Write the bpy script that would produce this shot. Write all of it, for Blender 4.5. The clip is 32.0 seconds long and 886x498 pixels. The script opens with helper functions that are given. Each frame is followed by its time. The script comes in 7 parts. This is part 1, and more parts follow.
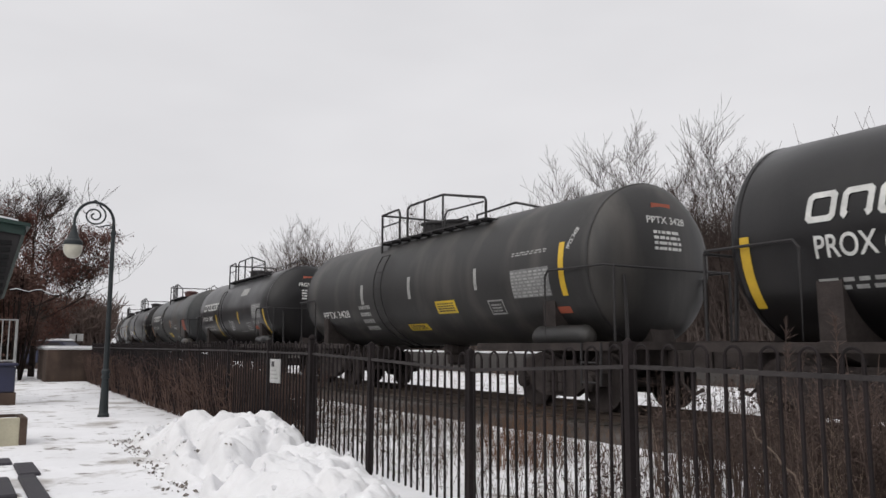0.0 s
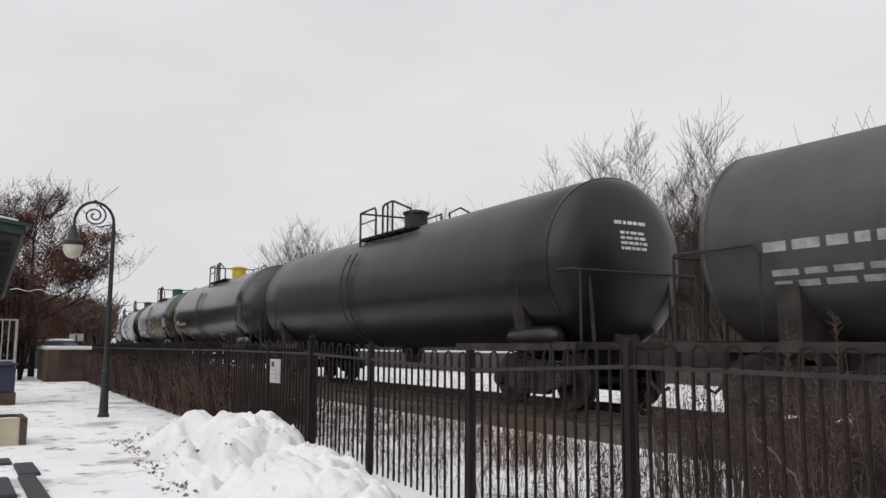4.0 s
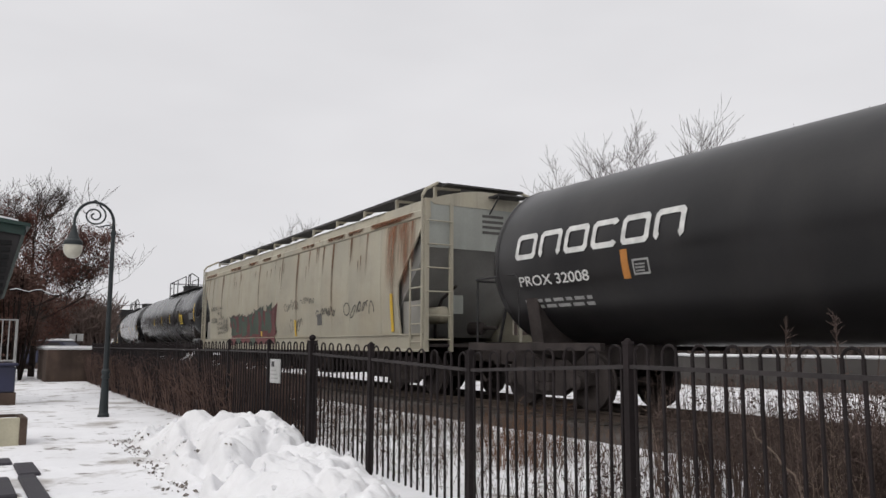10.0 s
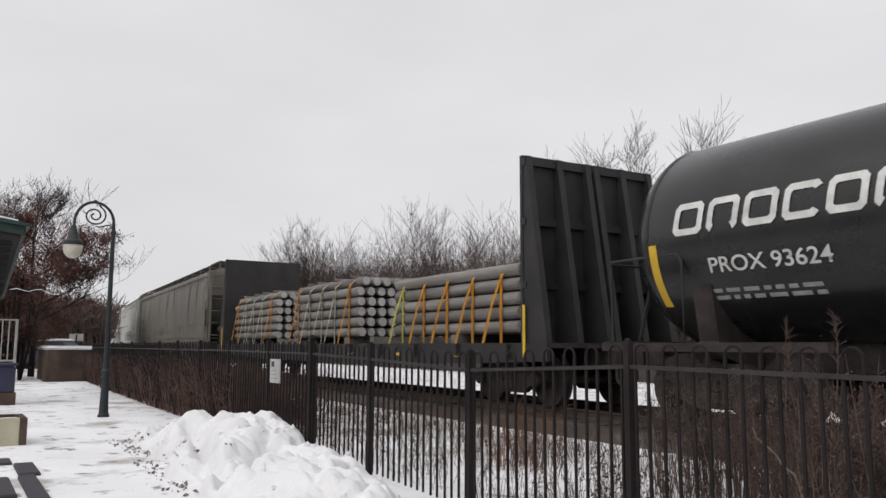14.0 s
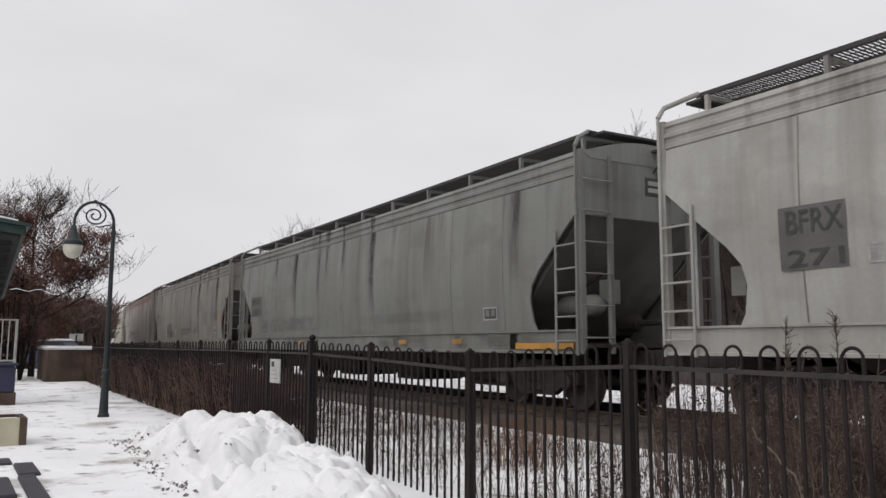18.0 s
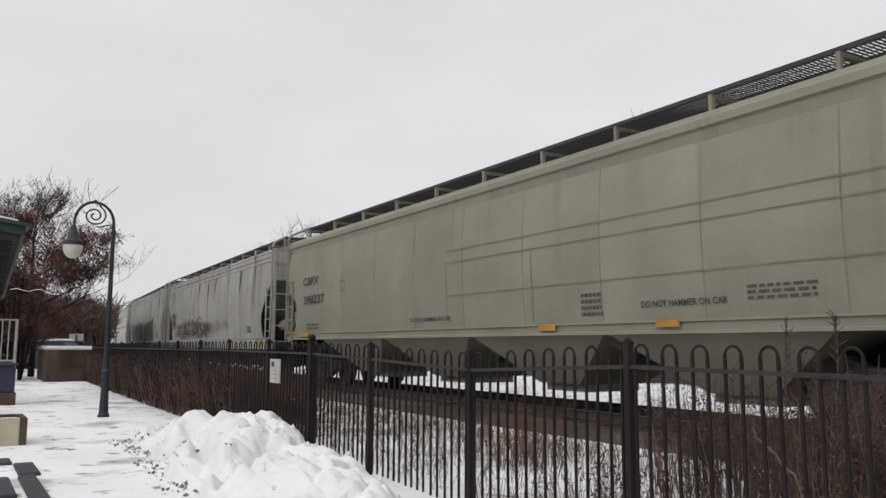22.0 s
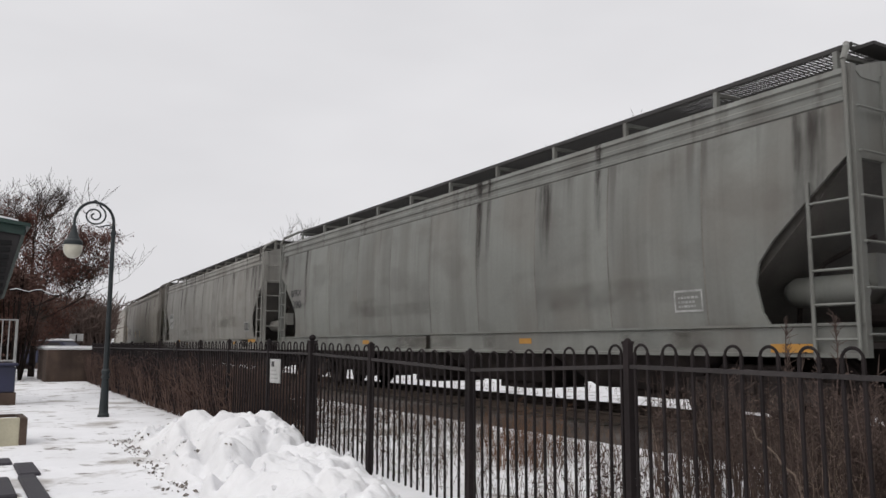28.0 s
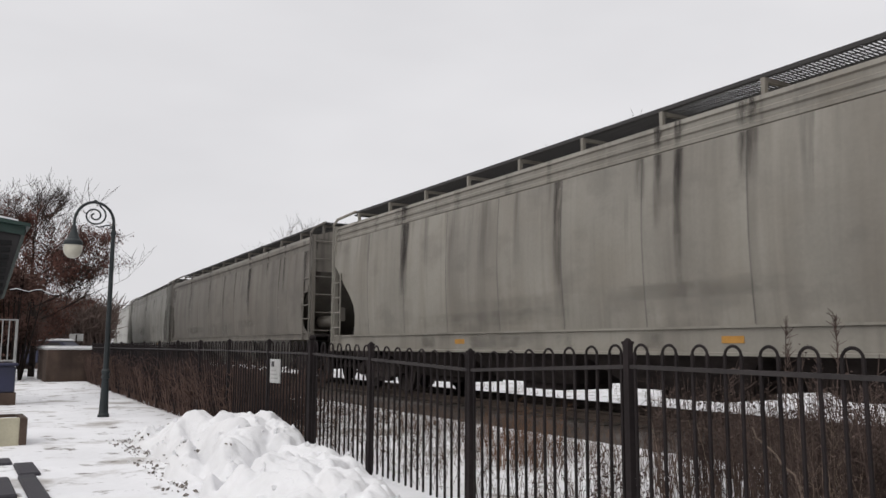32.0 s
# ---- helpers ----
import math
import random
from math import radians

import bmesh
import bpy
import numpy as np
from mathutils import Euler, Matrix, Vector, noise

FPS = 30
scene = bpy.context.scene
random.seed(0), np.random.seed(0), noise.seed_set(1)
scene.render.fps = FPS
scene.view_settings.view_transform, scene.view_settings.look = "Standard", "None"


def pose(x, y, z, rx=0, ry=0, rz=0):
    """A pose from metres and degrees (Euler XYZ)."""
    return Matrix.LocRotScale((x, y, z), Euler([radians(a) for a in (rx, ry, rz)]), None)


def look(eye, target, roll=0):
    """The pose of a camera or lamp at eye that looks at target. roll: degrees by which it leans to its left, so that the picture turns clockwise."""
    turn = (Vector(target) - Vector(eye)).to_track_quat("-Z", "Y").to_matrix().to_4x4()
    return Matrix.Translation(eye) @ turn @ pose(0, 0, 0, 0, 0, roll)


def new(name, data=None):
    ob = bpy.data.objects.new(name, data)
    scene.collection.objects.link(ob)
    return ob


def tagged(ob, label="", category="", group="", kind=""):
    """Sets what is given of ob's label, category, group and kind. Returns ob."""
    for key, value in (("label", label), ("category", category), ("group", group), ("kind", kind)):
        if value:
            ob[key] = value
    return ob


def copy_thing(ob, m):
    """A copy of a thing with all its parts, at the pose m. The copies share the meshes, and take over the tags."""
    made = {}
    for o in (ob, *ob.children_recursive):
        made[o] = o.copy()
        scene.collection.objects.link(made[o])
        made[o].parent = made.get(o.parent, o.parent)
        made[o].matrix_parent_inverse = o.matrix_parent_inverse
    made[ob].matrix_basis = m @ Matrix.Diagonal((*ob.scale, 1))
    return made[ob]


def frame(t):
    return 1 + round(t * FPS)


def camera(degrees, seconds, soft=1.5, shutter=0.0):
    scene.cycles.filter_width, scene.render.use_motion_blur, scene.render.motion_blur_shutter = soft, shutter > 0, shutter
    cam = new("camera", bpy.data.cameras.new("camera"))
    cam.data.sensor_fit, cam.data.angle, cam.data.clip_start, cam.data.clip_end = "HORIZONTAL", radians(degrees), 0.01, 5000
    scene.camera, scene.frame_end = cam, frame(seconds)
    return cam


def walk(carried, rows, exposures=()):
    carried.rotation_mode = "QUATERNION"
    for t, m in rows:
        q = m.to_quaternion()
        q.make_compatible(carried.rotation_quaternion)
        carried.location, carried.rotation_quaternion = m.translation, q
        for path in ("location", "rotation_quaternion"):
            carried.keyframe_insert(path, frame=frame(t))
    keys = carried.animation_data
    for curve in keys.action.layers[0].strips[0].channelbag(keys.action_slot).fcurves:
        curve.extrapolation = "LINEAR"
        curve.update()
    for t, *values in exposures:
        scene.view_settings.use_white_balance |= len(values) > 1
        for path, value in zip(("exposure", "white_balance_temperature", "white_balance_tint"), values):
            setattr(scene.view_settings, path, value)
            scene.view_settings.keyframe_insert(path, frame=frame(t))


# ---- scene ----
# ---- the plan: the track is one long arc, the camera stands at the origin of the plan ----
EYE = 1.32            # height of the lens over the platform
RAIL = 0.289          # top of rail over the platform
TRACK_R, TRACK_Y = 589.0, 9.843   # radius of the curve, nearest distance of the centre line
YAW, PITCH = 1.0134, 0.123

cam = camera(58.49, 32.0, soft=1.5, shutter=0.03)
AIM = (-math.sin(YAW) * math.cos(PITCH), math.cos(YAW) * math.cos(PITCH), EYE + math.sin(PITCH))
walk(cam, [(0, look((0, 0, EYE), AIM, 0.23)), (32, look((0, 0, EYE), AIM, 0.23))], exposures=[(0, 0.0), (32, 0.0)])


def along(s, off=0.0):
    """Plan position at arc length s on the curve; off: metres towards the platform."""
    a, r = s / TRACK_R, TRACK_R + off
    return r * math.sin(a), TRACK_Y + TRACK_R - r * math.cos(a)


def travelled(t):
    u = (t - 16) / 16
    return 16.797 * 16 * u - 7.594 * u ** 2 + 4.998 * u ** 3 + 0.355 * u ** 4


# ---- world and sun: a bright overcast winter sky ----
world = bpy.data.worlds.new("overcast")
scene.world = world
world.use_nodes = True
wn, wl = world.node_tree.nodes, world.node_tree.links
wn.clear()
w_out, w_bg = wn.new("ShaderNodeOutputWorld"), wn.new("ShaderNodeBackground")
w_sky = wn.new("ShaderNodeTexSky")
w_sky.sky_type, w_sky.sun_disc, w_sky.sun_elevation, w_sky.sun_rotation = "NISHITA", False, radians(32), radians(150)
w_sky.dust_density = 4.0
w_grey = wn.new("ShaderNodeHueSaturation")
w_grey.inputs["Saturation"].default_value, w_grey.inputs["Value"].default_value = 0.12, 0.10
w_co, w_noise = wn.new("ShaderNodeTexCoord"), wn.new("ShaderNodeTexNoise")
w_noise.inputs["Scale"].default_value, w_noise.inputs["Detail"].default_value, w_noise.inputs["Roughness"].default_value = 1.6, 4.0, 0.5
w_map = wn.new("ShaderNodeMapping")
w_map.inputs["Scale"].default_value = (1, 1, 3.0)
w_ramp = wn.new("ShaderNodeValToRGB")
w_ramp.color_ramp.elements[0].position, w_ramp.color_ramp.elements[0].color = 0.3, (0.715, 0.71, 0.735, 1)
w_ramp.color_ramp.elements[1].position, w_ramp.color_ramp.elements[1].color = 0.7, (0.835, 0.828, 0.852, 1)
w_mix = wn.new("ShaderNodeMix")
w_mix.data_type = "RGBA"
w_mix.inputs[0].default_value = 0.92
wl.new(w_sky.outputs[0], w_grey.inputs["Color"])
wl.new(w_co.outputs["Generated"], w_map.inputs[0])
wl.new(w_map.outputs[0], w_noise.inputs["Vector"])
wl.new(w_noise.outputs["Fac"], w_ramp.inputs[0])
wl.new(w_grey.outputs[0], w_mix.inputs[6])
wl.new(w_ramp.outputs[0], w_mix.inputs[7])
wl.new(w_mix.outputs[2], w_bg.inputs[0])
wl.new(w_bg.outputs[0], w_out.inputs[0])
w_bg.inputs[1].default_value = 1.0

sun_data = bpy.data.lights.new("sun", "SUN")
sun_data.energy, sun_data.angle, sun_data.color = 1.3, radians(80), (1.0, 0.97, 0.93)
sun = new("sun", sun_data)
sun.matrix_basis = look((0, 0, 60), (-9, 30, 24))


# ---- materials ----
def surf(name, base, rough=0.6, metal=0.0, var=0.25, scale=2.0, fine=35.0, bump=0.15, streak=0.0, streak_col=(0.05, 0.045, 0.04),
         tint=0.0, stain=0.0, stain_col=(0.12, 0.08, 0.05), stretch=(1, 1, 1), gloss_var=0.15, spec=0.5, runs=0.0, runs_col=(0.085, 0.06, 0.048)):
    """A painted or natural surface: two scales of mottling, optional vertical streaks and stains, fine relief."""
    m = bpy.data.materials.new(name)
    m.use_nodes = True
    n, l = m.node_tree.nodes, m.node_tree.links
    b = n["Principled BSDF"]
    b.inputs["Roughness"].default_value, b.inputs["Metallic"].default_value = rough, metal
    b.inputs["Specular IOR Level"].default_value = spec
    co, inf = n.new("ShaderNodeTexCoord"), n.new("ShaderNodeObjectInfo")
    mul = n.new("ShaderNodeMath")
    mul.operation, mul.inputs[1].default_value = "MULTIPLY", 37.0
    l.new(inf.outputs["Random"], mul.inputs[0])
    add = n.new("ShaderNodeVectorMath")
    add.operation = "ADD"
    l.new(co.outputs["Object"], add.inputs[0])
    l.new(mul.outputs[0], add.inputs[1])
    mp = n.new("ShaderNodeMapping")
    mp.inputs["Scale"].default_value = stretch
    l.new(add.outputs[0], mp.inputs[0])

    def noise_tex(sc, detail=4.0, vec=mp.outputs[0]):
        t = n.new("ShaderNodeTexNoise")
        t.inputs["Scale"].default_value, t.inputs["Detail"].default_value = sc, detail
        l.new(vec, t.inputs["Vector"])
        return t.outputs["Fac"]

    def ramp(fac, lo, hi, c0=(0, 0, 0, 1), c1=(1, 1, 1, 1)):
        r = n.new("ShaderNodeValToRGB")
        r.color_ramp.elements[0].position, r.color_ramp.elements[1].position = lo, hi
        r.color_ramp.elements[0].color, r.color_ramp.elements[1].color = c0, c1
        l.new(fac, r.inputs[0])
        return r.outputs[0]

    def mix(fac, a, c, kind="MIX", f=None):
        x = n.new("ShaderNodeMix")
        x.data_type, x.blend_type = "RGBA", kind
        if fac is None:
            x.inputs[0].default_value = f
        else:
            l.new(fac, x.inputs[0])
        for k, v in ((6, a), (7, c)):
            if isinstance(v, tuple):
                x.inputs[k].default_value = (*v[:3], 1)
            else:
                l.new(v, x.inputs[k])
        return x.outputs[2]

    big = noise_tex(scale)
    small = noise_tex(fine, 3.0)
    lo, hi = tuple(c * (1 - var) for c in base), tuple(min(1, c * (1 + var)) for c in base)
    col = ramp(big, 0.3, 0.7, (*lo, 1), (*hi, 1))
    g0, g1 = 1 - var * 0.45, 1.0
    col = mix(None, col, ramp(small, 0.35, 0.65, (g0, g0, g0, 1), (g1, g1, g1, 1)), "MULTIPLY", 1.0)
    if tint:
        t0 = 1 - tint
        col = mix(None, col, ramp(inf.outputs["Random"], 0, 1, (t0, t0, t0, 1), (1, 1, 1, 1)), "MULTIPLY", 1.0)
    if streak:
        ms = n.new("ShaderNodeMapping")
        ms.inputs["Scale"].default_value = (1.7, 1.7, 0.16)
        l.new(add.outputs[0], ms.inputs[0])
        s1 = noise_tex(1.0, 5.0, ms.outputs[0])
        fac = n.new("ShaderNodeMath")
        fac.operation, fac.inputs[1].default_value = "MULTIPLY", streak
        l.new(ramp(s1, 0.46, 0.70), fac.inputs[0])
        col = mix(fac.outputs[0], col, streak_col)
    if runs:
        # narrow drips from the roof edge, each with a length of its own
        split = n.new("ShaderNodeSeparateXYZ")
        l.new(co.outputs["Object"], split.inputs[0])

        def across(sx, sz):
            q = n.new("ShaderNodeMapping")
            q.inputs["Scale"].default_value = (sx, sx, sz)
            l.new(add.outputs[0], q.inputs[0])
            return q.outputs[0]

        def level(sock, a, b, c=0.0, d=1.0):
            q = n.new("ShaderNodeMapRange")
            l.new(sock, q.inputs[0])
            for k, v in enumerate((a, b, c, d)):
                q.inputs[k + 1].default_value = v
            return q.outputs[0]

        def calc(op, a, b):
            q = n.new("ShaderNodeMath")
            q.operation = op
            for k, v in enumerate((a, b)):
                if isinstance(v, float):
                    q.inputs[k].default_value = v
                else:
                    l.new(v, q.inputs[k])
            return q.outputs[0]

        foot = level(noise_tex(1.0, 1.0, across(2.2, 0.0)), 0.25, 0.75, 3.4, 1.4)
        fade = level(calc("SUBTRACT", split.outputs[2], foot), 0.0, 1.3)
        drip = calc("MULTIPLY", ramp(noise_tex(1.0, 4.0, across(3.0, 0.10)), 0.57, 0.67), fade)
        col = mix(calc("MULTIPLY", drip, runs), col, runs_col)
        hair = ramp(noise_tex(1.0, 3.0, across(11.0, 0.22)), 0.52, 0.70)
        col = mix(calc("MULTIPLY", hair, runs * 0.22), col, runs_col)
        pale = ramp(noise_tex(1.0, 3.0, across(5.0, 0.12)), 0.60, 0.72)
        col = mix(calc("MULTIPLY", pale, runs * 0.22), col, tuple(min(0.8, c * 1.5) for c in base))
        smear = ramp(noise_tex(1.0, 6.0, across(0.9, 1.6)), 0.54, 0.66)
        col = mix(calc("MULTIPLY", smear, runs * 0.38), col, runs_col)
    if stain:
        s2 = noise_tex(0.7, 6.0)
        fac = n.new("ShaderNodeMath")
        fac.operation, fac.inputs[1].default_value = "MULTIPLY", stain
        l.new(ramp(s2, 0.5, 0.68), fac.inputs[0])
        col = mix(fac.outputs[0], col, stain_col)
    l.new(col, b.inputs["Base Color"])
    rr = n.new("ShaderNodeMapRange")
    rr.inputs[3].default_value, rr.inputs[4].default_value = max(0.03, rough - gloss_var), min(1, rough + gloss_var)
    l.new(big, rr.inputs[0])
    l.new(rr.outputs[0], b.inputs["Roughness"])
    if bump:
        bp = n.new("ShaderNodeBump")
        bp.inputs["Strength"].default_value, bp.inputs["Distance"].default_value = bump, 0.02
        l.new(small, bp.inputs["Height"])
        if runs:
            dents = n.new("ShaderNodeBump")
            dents.inputs["Strength"].default_value, dents.inputs["Distance"].default_value = 0.55, 0.06
            l.new(noise_tex(1.1, 2.0), dents.inputs["Height"])
            l.new(dents.outputs[0], bp.inputs["Normal"])
        l.new(bp.outputs[0], b.inputs["Normal"])
    return m


M_TANK = surf("tank_black", (0.0140, 0.0132, 0.0140), 0.34, var=0.35, scale=0.8, bump=0.03, streak=0.25, streak_col=(0.045, 0.041, 0.038), spec=0.38)
M_TANK_GLOSS = surf("tank_gloss_black", (0.017, 0.0165, 0.0175), 0.27, var=0.35, scale=0.8, bump=0.0, streak=0.2, streak_col=(0.04, 0.037, 0.035), gloss_var=0.06)
M_TANK_MATT = surf("tank_dusty_black", (0.0140, 0.0128, 0.0138), 0.44, var=0.4, scale=0.8, bump=0.04, streak=0.3, streak_col=(0.034, 0.031, 0.029), spec=0.24, stain=0.25, stain_col=(0.032, 0.027, 0.024))
M_TANK_OIL = surf("tank_satin_black", (0.019, 0.0180, 0.0190), 0.25, var=0.3, scale=0.8, bump=0.02, streak=0.3, streak_col=(0.045, 0.041, 0.038), spec=0.65, stain=0.2, stain_col=(0.032, 0.027, 0.024), gloss_var=0.04)
M_TANK_GREY = surf("tank_grey", (0.066, 0.069, 0.071), 0.5, var=0.3, scale=0.7, bump=0.04, streak=0.5, streak_col=(0.022, 0.021, 0.02), stain=0.55, stain_col=(0.085, 0.062, 0.042), runs=0.5, runs_col=(0.025, 0.022, 0.02))
M_TANK_DULL = surf("tank_dull_grey", (0.027, 0.0258, 0.0255), 0.52, var=0.3, scale=0.7, bump=0.04, streak=0.45, streak_col=(0.11, 0.10, 0.09))
M_GRIME = surf("running_gear_grime", (0.047, 0.039, 0.037), 0.85, var=0.4, scale=3, bump=0.3, spec=0.2)
M_BLACK = surf("black_paint", (0.030, 0.028, 0.029), 0.6, var=0.3, bump=0.1, spec=0.3)
M_FENCE = surf("fence_black", (0.021, 0.0168, 0.0172), 0.8, var=0.35, bump=0.1, spec=0.15)
M_FENCERAIL = surf("frosted_rail", (0.036, 0.031, 0.031), 0.7, var=0.4, scale=3, bump=0.1, spec=0.3)
M_WHITE = surf("white_lettering", (0.62, 0.62, 0.60), 0.6, var=0.18, scale=6)
M_PALE = surf("faded_lettering", (0.34, 0.34, 0.33), 0.7, var=0.25, scale=8)
M_DARKTXT = surf("dark_lettering", (0.045, 0.045, 0.045), 0.7, var=0.3, scale=8)
M_YELLOW = surf("yellow_reflector", (0.62, 0.40, 0.03), 0.45, var=0.15)
M_YELLOW_OLD = surf("dulled_reflector", (0.43, 0.25, 0.035), 0.55, var=0.3, scale=4)
M_ORANGE = surf("orange_reflector", (0.46, 0.19, 0.04), 0.5, var=0.2)
M_SIGN_Y = surf("yellow_placard", (0.66, 0.46, 0.03), 0.5, var=0.15)
M_RED = surf("red_placard", (0.45, 0.03, 0.05), 0.5, var=0.15)
M_ORANGE_RED = surf("red_orange_panel", (0.36, 0.09, 0.05), 0.6, var=0.2)
M_RUSTCAP = surf("rust_red_cap", (0.10, 0.04, 0.035), 0.6, var=0.25)
M_PATCH = surf("dark_paint_patch", (0.105, 0.10, 0.095), 0.7, var=0.2, scale=3)
M_GPATCH = surf("grey_paint_patch", (0.17, 0.165, 0.155), 0.7, var=0.2, scale=2)
M_PPATCH = surf("pale_paint_patch", (0.33, 0.33, 0.32), 0.7, var=0.12, scale=3)
M_PRINT = surf("data_panel_grey", (0.20, 0.20, 0.20), 0.7, var=0.2, scale=9)
M_GREEN = surf("green_housing", (0.02, 0.11, 0.05), 0.5, var=0.2)
M_GRAFF_W = surf("white_spray", (0.55, 0.55, 0.55), 0.7, var=0.2, scale=5)
M_GRAFF_G = surf("green_spray", (0.06, 0.085, 0.065), 0.7, var=0.3, scale=3)
M_GRAFF_R = surf("red_spray", (0.135, 0.045, 0.045), 0.7, var=0.3, scale=3)
M_GRAFF_K = surf("black_spray", (0.046, 0.047, 0.050), 0.75, var=0.25, scale=2)
M_SNOW = surf("snow", (0.79, 0.79, 0.81), 0.75, var=0.05, scale=1.2, fine=14, bump=0.35)
M_BARK = surf("bark", (0.022, 0.0165, 0.0145), 0.95, var=0.3, scale=4, bump=0.4, spec=0.1)
M_TWIG = surf("twigs", (0.082, 0.063, 0.056), 0.95, var=0.35, scale=1.5, bump=0, tint=0.35, spec=0.1)
M_REDTWIG = surf("brown_leaves", (0.125, 0.050, 0.036), 0.9, var=0.45, scale=1.3, bump=0)
M_WEED = surf("dry_weeds", (0.108, 0.075, 0.062), 0.95, var=0.5, scale=1.5, bump=0, spec=0.1)
M_BRUSH = surf("dark_brush", (0.105, 0.070, 0.059), 0.95, var=0.4, scale=1.1, bump=0, spec=0.1)
M_DRY = surf("grey_brown_grass", (0.115, 0.082, 0.064), 0.95, var=0.5, scale=1.5, bump=0, spec=0.1)
M_RUSTGRASS = surf("rust_grass", (0.165, 0.095, 0.060), 0.95, var=0.4, scale=1.5, bump=0, spec=0.1)
M_WEED_DARK = surf("dark_dead_weeds", (0.088, 0.064, 0.056), 0.95, var=0.5, scale=2.5, bump=0, spec=0.1)
M_STRAW = surf("dry_grass", (0.17, 0.125, 0.095), 0.9, var=0.4, scale=1.5, bump=0)
M_GREENP = surf("lamp_green", (0.010, 0.0155, 0.018), 0.55, var=0.25)
M_CONC = surf("old_concrete", (0.085, 0.060, 0.048), 0.95, var=0.35, scale=1.5, bump=0.4, streak=0.6, streak_col=(0.025, 0.019, 0.016), spec=0.2)
M_WOOD = surf("grey_pole_wood", (0.235, 0.22, 0.205), 0.85, var=0.35, scale=2, fine=25, bump=0.3, stretch=(0.25, 3, 3), tint=0.35)
M_WOODEND = surf("cut_pole_end", (0.42, 0.41, 0.40), 0.8, var=0.25, scale=6, tint=0.2)
M_STEMS = surf("wood_stems", (0.104, 0.081, 0.073), 0.95, var=0.35, scale=0.5, bump=0, spec=0.1)
M_HILL = surf("far_bank_brown", (0.135, 0.100, 0.088), 0.95, var=0.4, scale=0.6, bump=0, spec=0.1)
M_STRAP_O = surf("orange_strap", (0.70, 0.33, 0.03), 0.6, var=0.15)
M_STRAP_Y = surf("lime_strap", (0.66, 0.62, 0.10), 0.6, var=0.15)
M_STRAP_W = surf("pale_strap", (0.52, 0.50, 0.40), 0.7, var=0.2)


def hopper_paint(name, base, streak, stain=0.3, streak_col=(0.07, 0.06, 0.05), stain_col=(0.14, 0.12, 0.10)):
    return surf(name, base, 0.62, var=0.13, scale=0.6, fine=20, bump=0.05, streak=streak, streak_col=streak_col, stain=stain, stain_col=stain_col, tint=0.10, runs=min(0.85, 0.12 + streak * 1.15), runs_col=(0.055, 0.045, 0.040))


def soft_stain(name, colour, most=0.85, grain=1.0, drip=True, thick=-1.15):
    """Thin dirt that fades out at its edges; a drip is thick at its top and trails off downwards."""
    m = bpy.data.materials.new(name)
    m.use_nodes = True
    n, l = m.node_tree.nodes, m.node_tree.links
    b = n["Principled BSDF"]
    b.inputs["Base Color"].default_value, b.inputs["Roughness"].default_value = (*colour, 1), 0.85
    co, inf, cut = n.new("ShaderNodeTexCoord"), n.new("ShaderNodeObjectInfo"), n.new("ShaderNodeSeparateXYZ")
    l.new(co.outputs["Generated"], cut.inputs[0])

    def calc(op, a, c=0.0, d=0.0):
        q = n.new("ShaderNodeMath")
        q.operation, q.use_clamp = op, op in ("MULTIPLY", "MULTIPLY_ADD")
        for k, v in enumerate((a, c, d)):
            if isinstance(v, float):
                q.inputs[k].default_value = v
            else:
                l.new(v, q.inputs[k])
        return q.outputs[0]

    def edge(sock):
        a = calc("SUBTRACT", sock, 0.5)
        return calc("MULTIPLY_ADD", calc("ABSOLUTE", a), -2.0, 1.0)

    tex, shift, mp = n.new("ShaderNodeTexNoise"), n.new("ShaderNodeVectorMath"), n.new("ShaderNodeMapping")
    shift.operation = "ADD"
    l.new(co.outputs["Object"], shift.inputs[0])
    l.new(calc("MULTIPLY", inf.outputs["Random"], 1.0), shift.inputs[1])
    mp.inputs["Scale"].default_value = (9 * grain, 9 * grain, 1.2 * grain) if drip else (2.5 * grain, 2.5 * grain, 3.5 * grain)
    l.new(shift.outputs[0], mp.inputs[0])
    l.new(mp.outputs[0], tex.inputs["Vector"])
    tex.inputs["Scale"].default_value, tex.inputs["Detail"].default_value, tex.inputs["Roughness"].default_value = 1.0, 5.0, 0.6
    side = calc("MULTIPLY", edge(cut.outputs[0]), 1.6)
    tall = calc("MULTIPLY", cut.outputs[2], 1.15) if drip else calc("MULTIPLY", edge(cut.outputs[2]), 2.2)
    body = calc("MULTIPLY", side, tall)
    rough = calc("MULTIPLY_ADD", tex.outputs["Fac"], 3.4, thick)
    l.new(calc("MULTIPLY", calc("MULTIPLY", body, rough), most), b.inputs["Alpha"])
    return m


M_DRIP = soft_stain("soot_drip", (0.045, 0.037, 0.033))
M_DRIP_RUST = soft_stain("rust_drip", (0.20, 0.082, 0.036), 0.9, thick=-1.0)
M_DRIP_BROWN = soft_stain("brown_drip", (0.135, 0.066, 0.032), 0.95, thick=-0.6)
M_SMEAR = soft_stain("grimy_smear", (0.12, 0.105, 0.09), 0.20, 0.7, False, -1.1)
M_SMEAR_BROWN = soft_stain("brown_smear", (0.10, 0.066, 0.045), 0.85, 1.2, False)


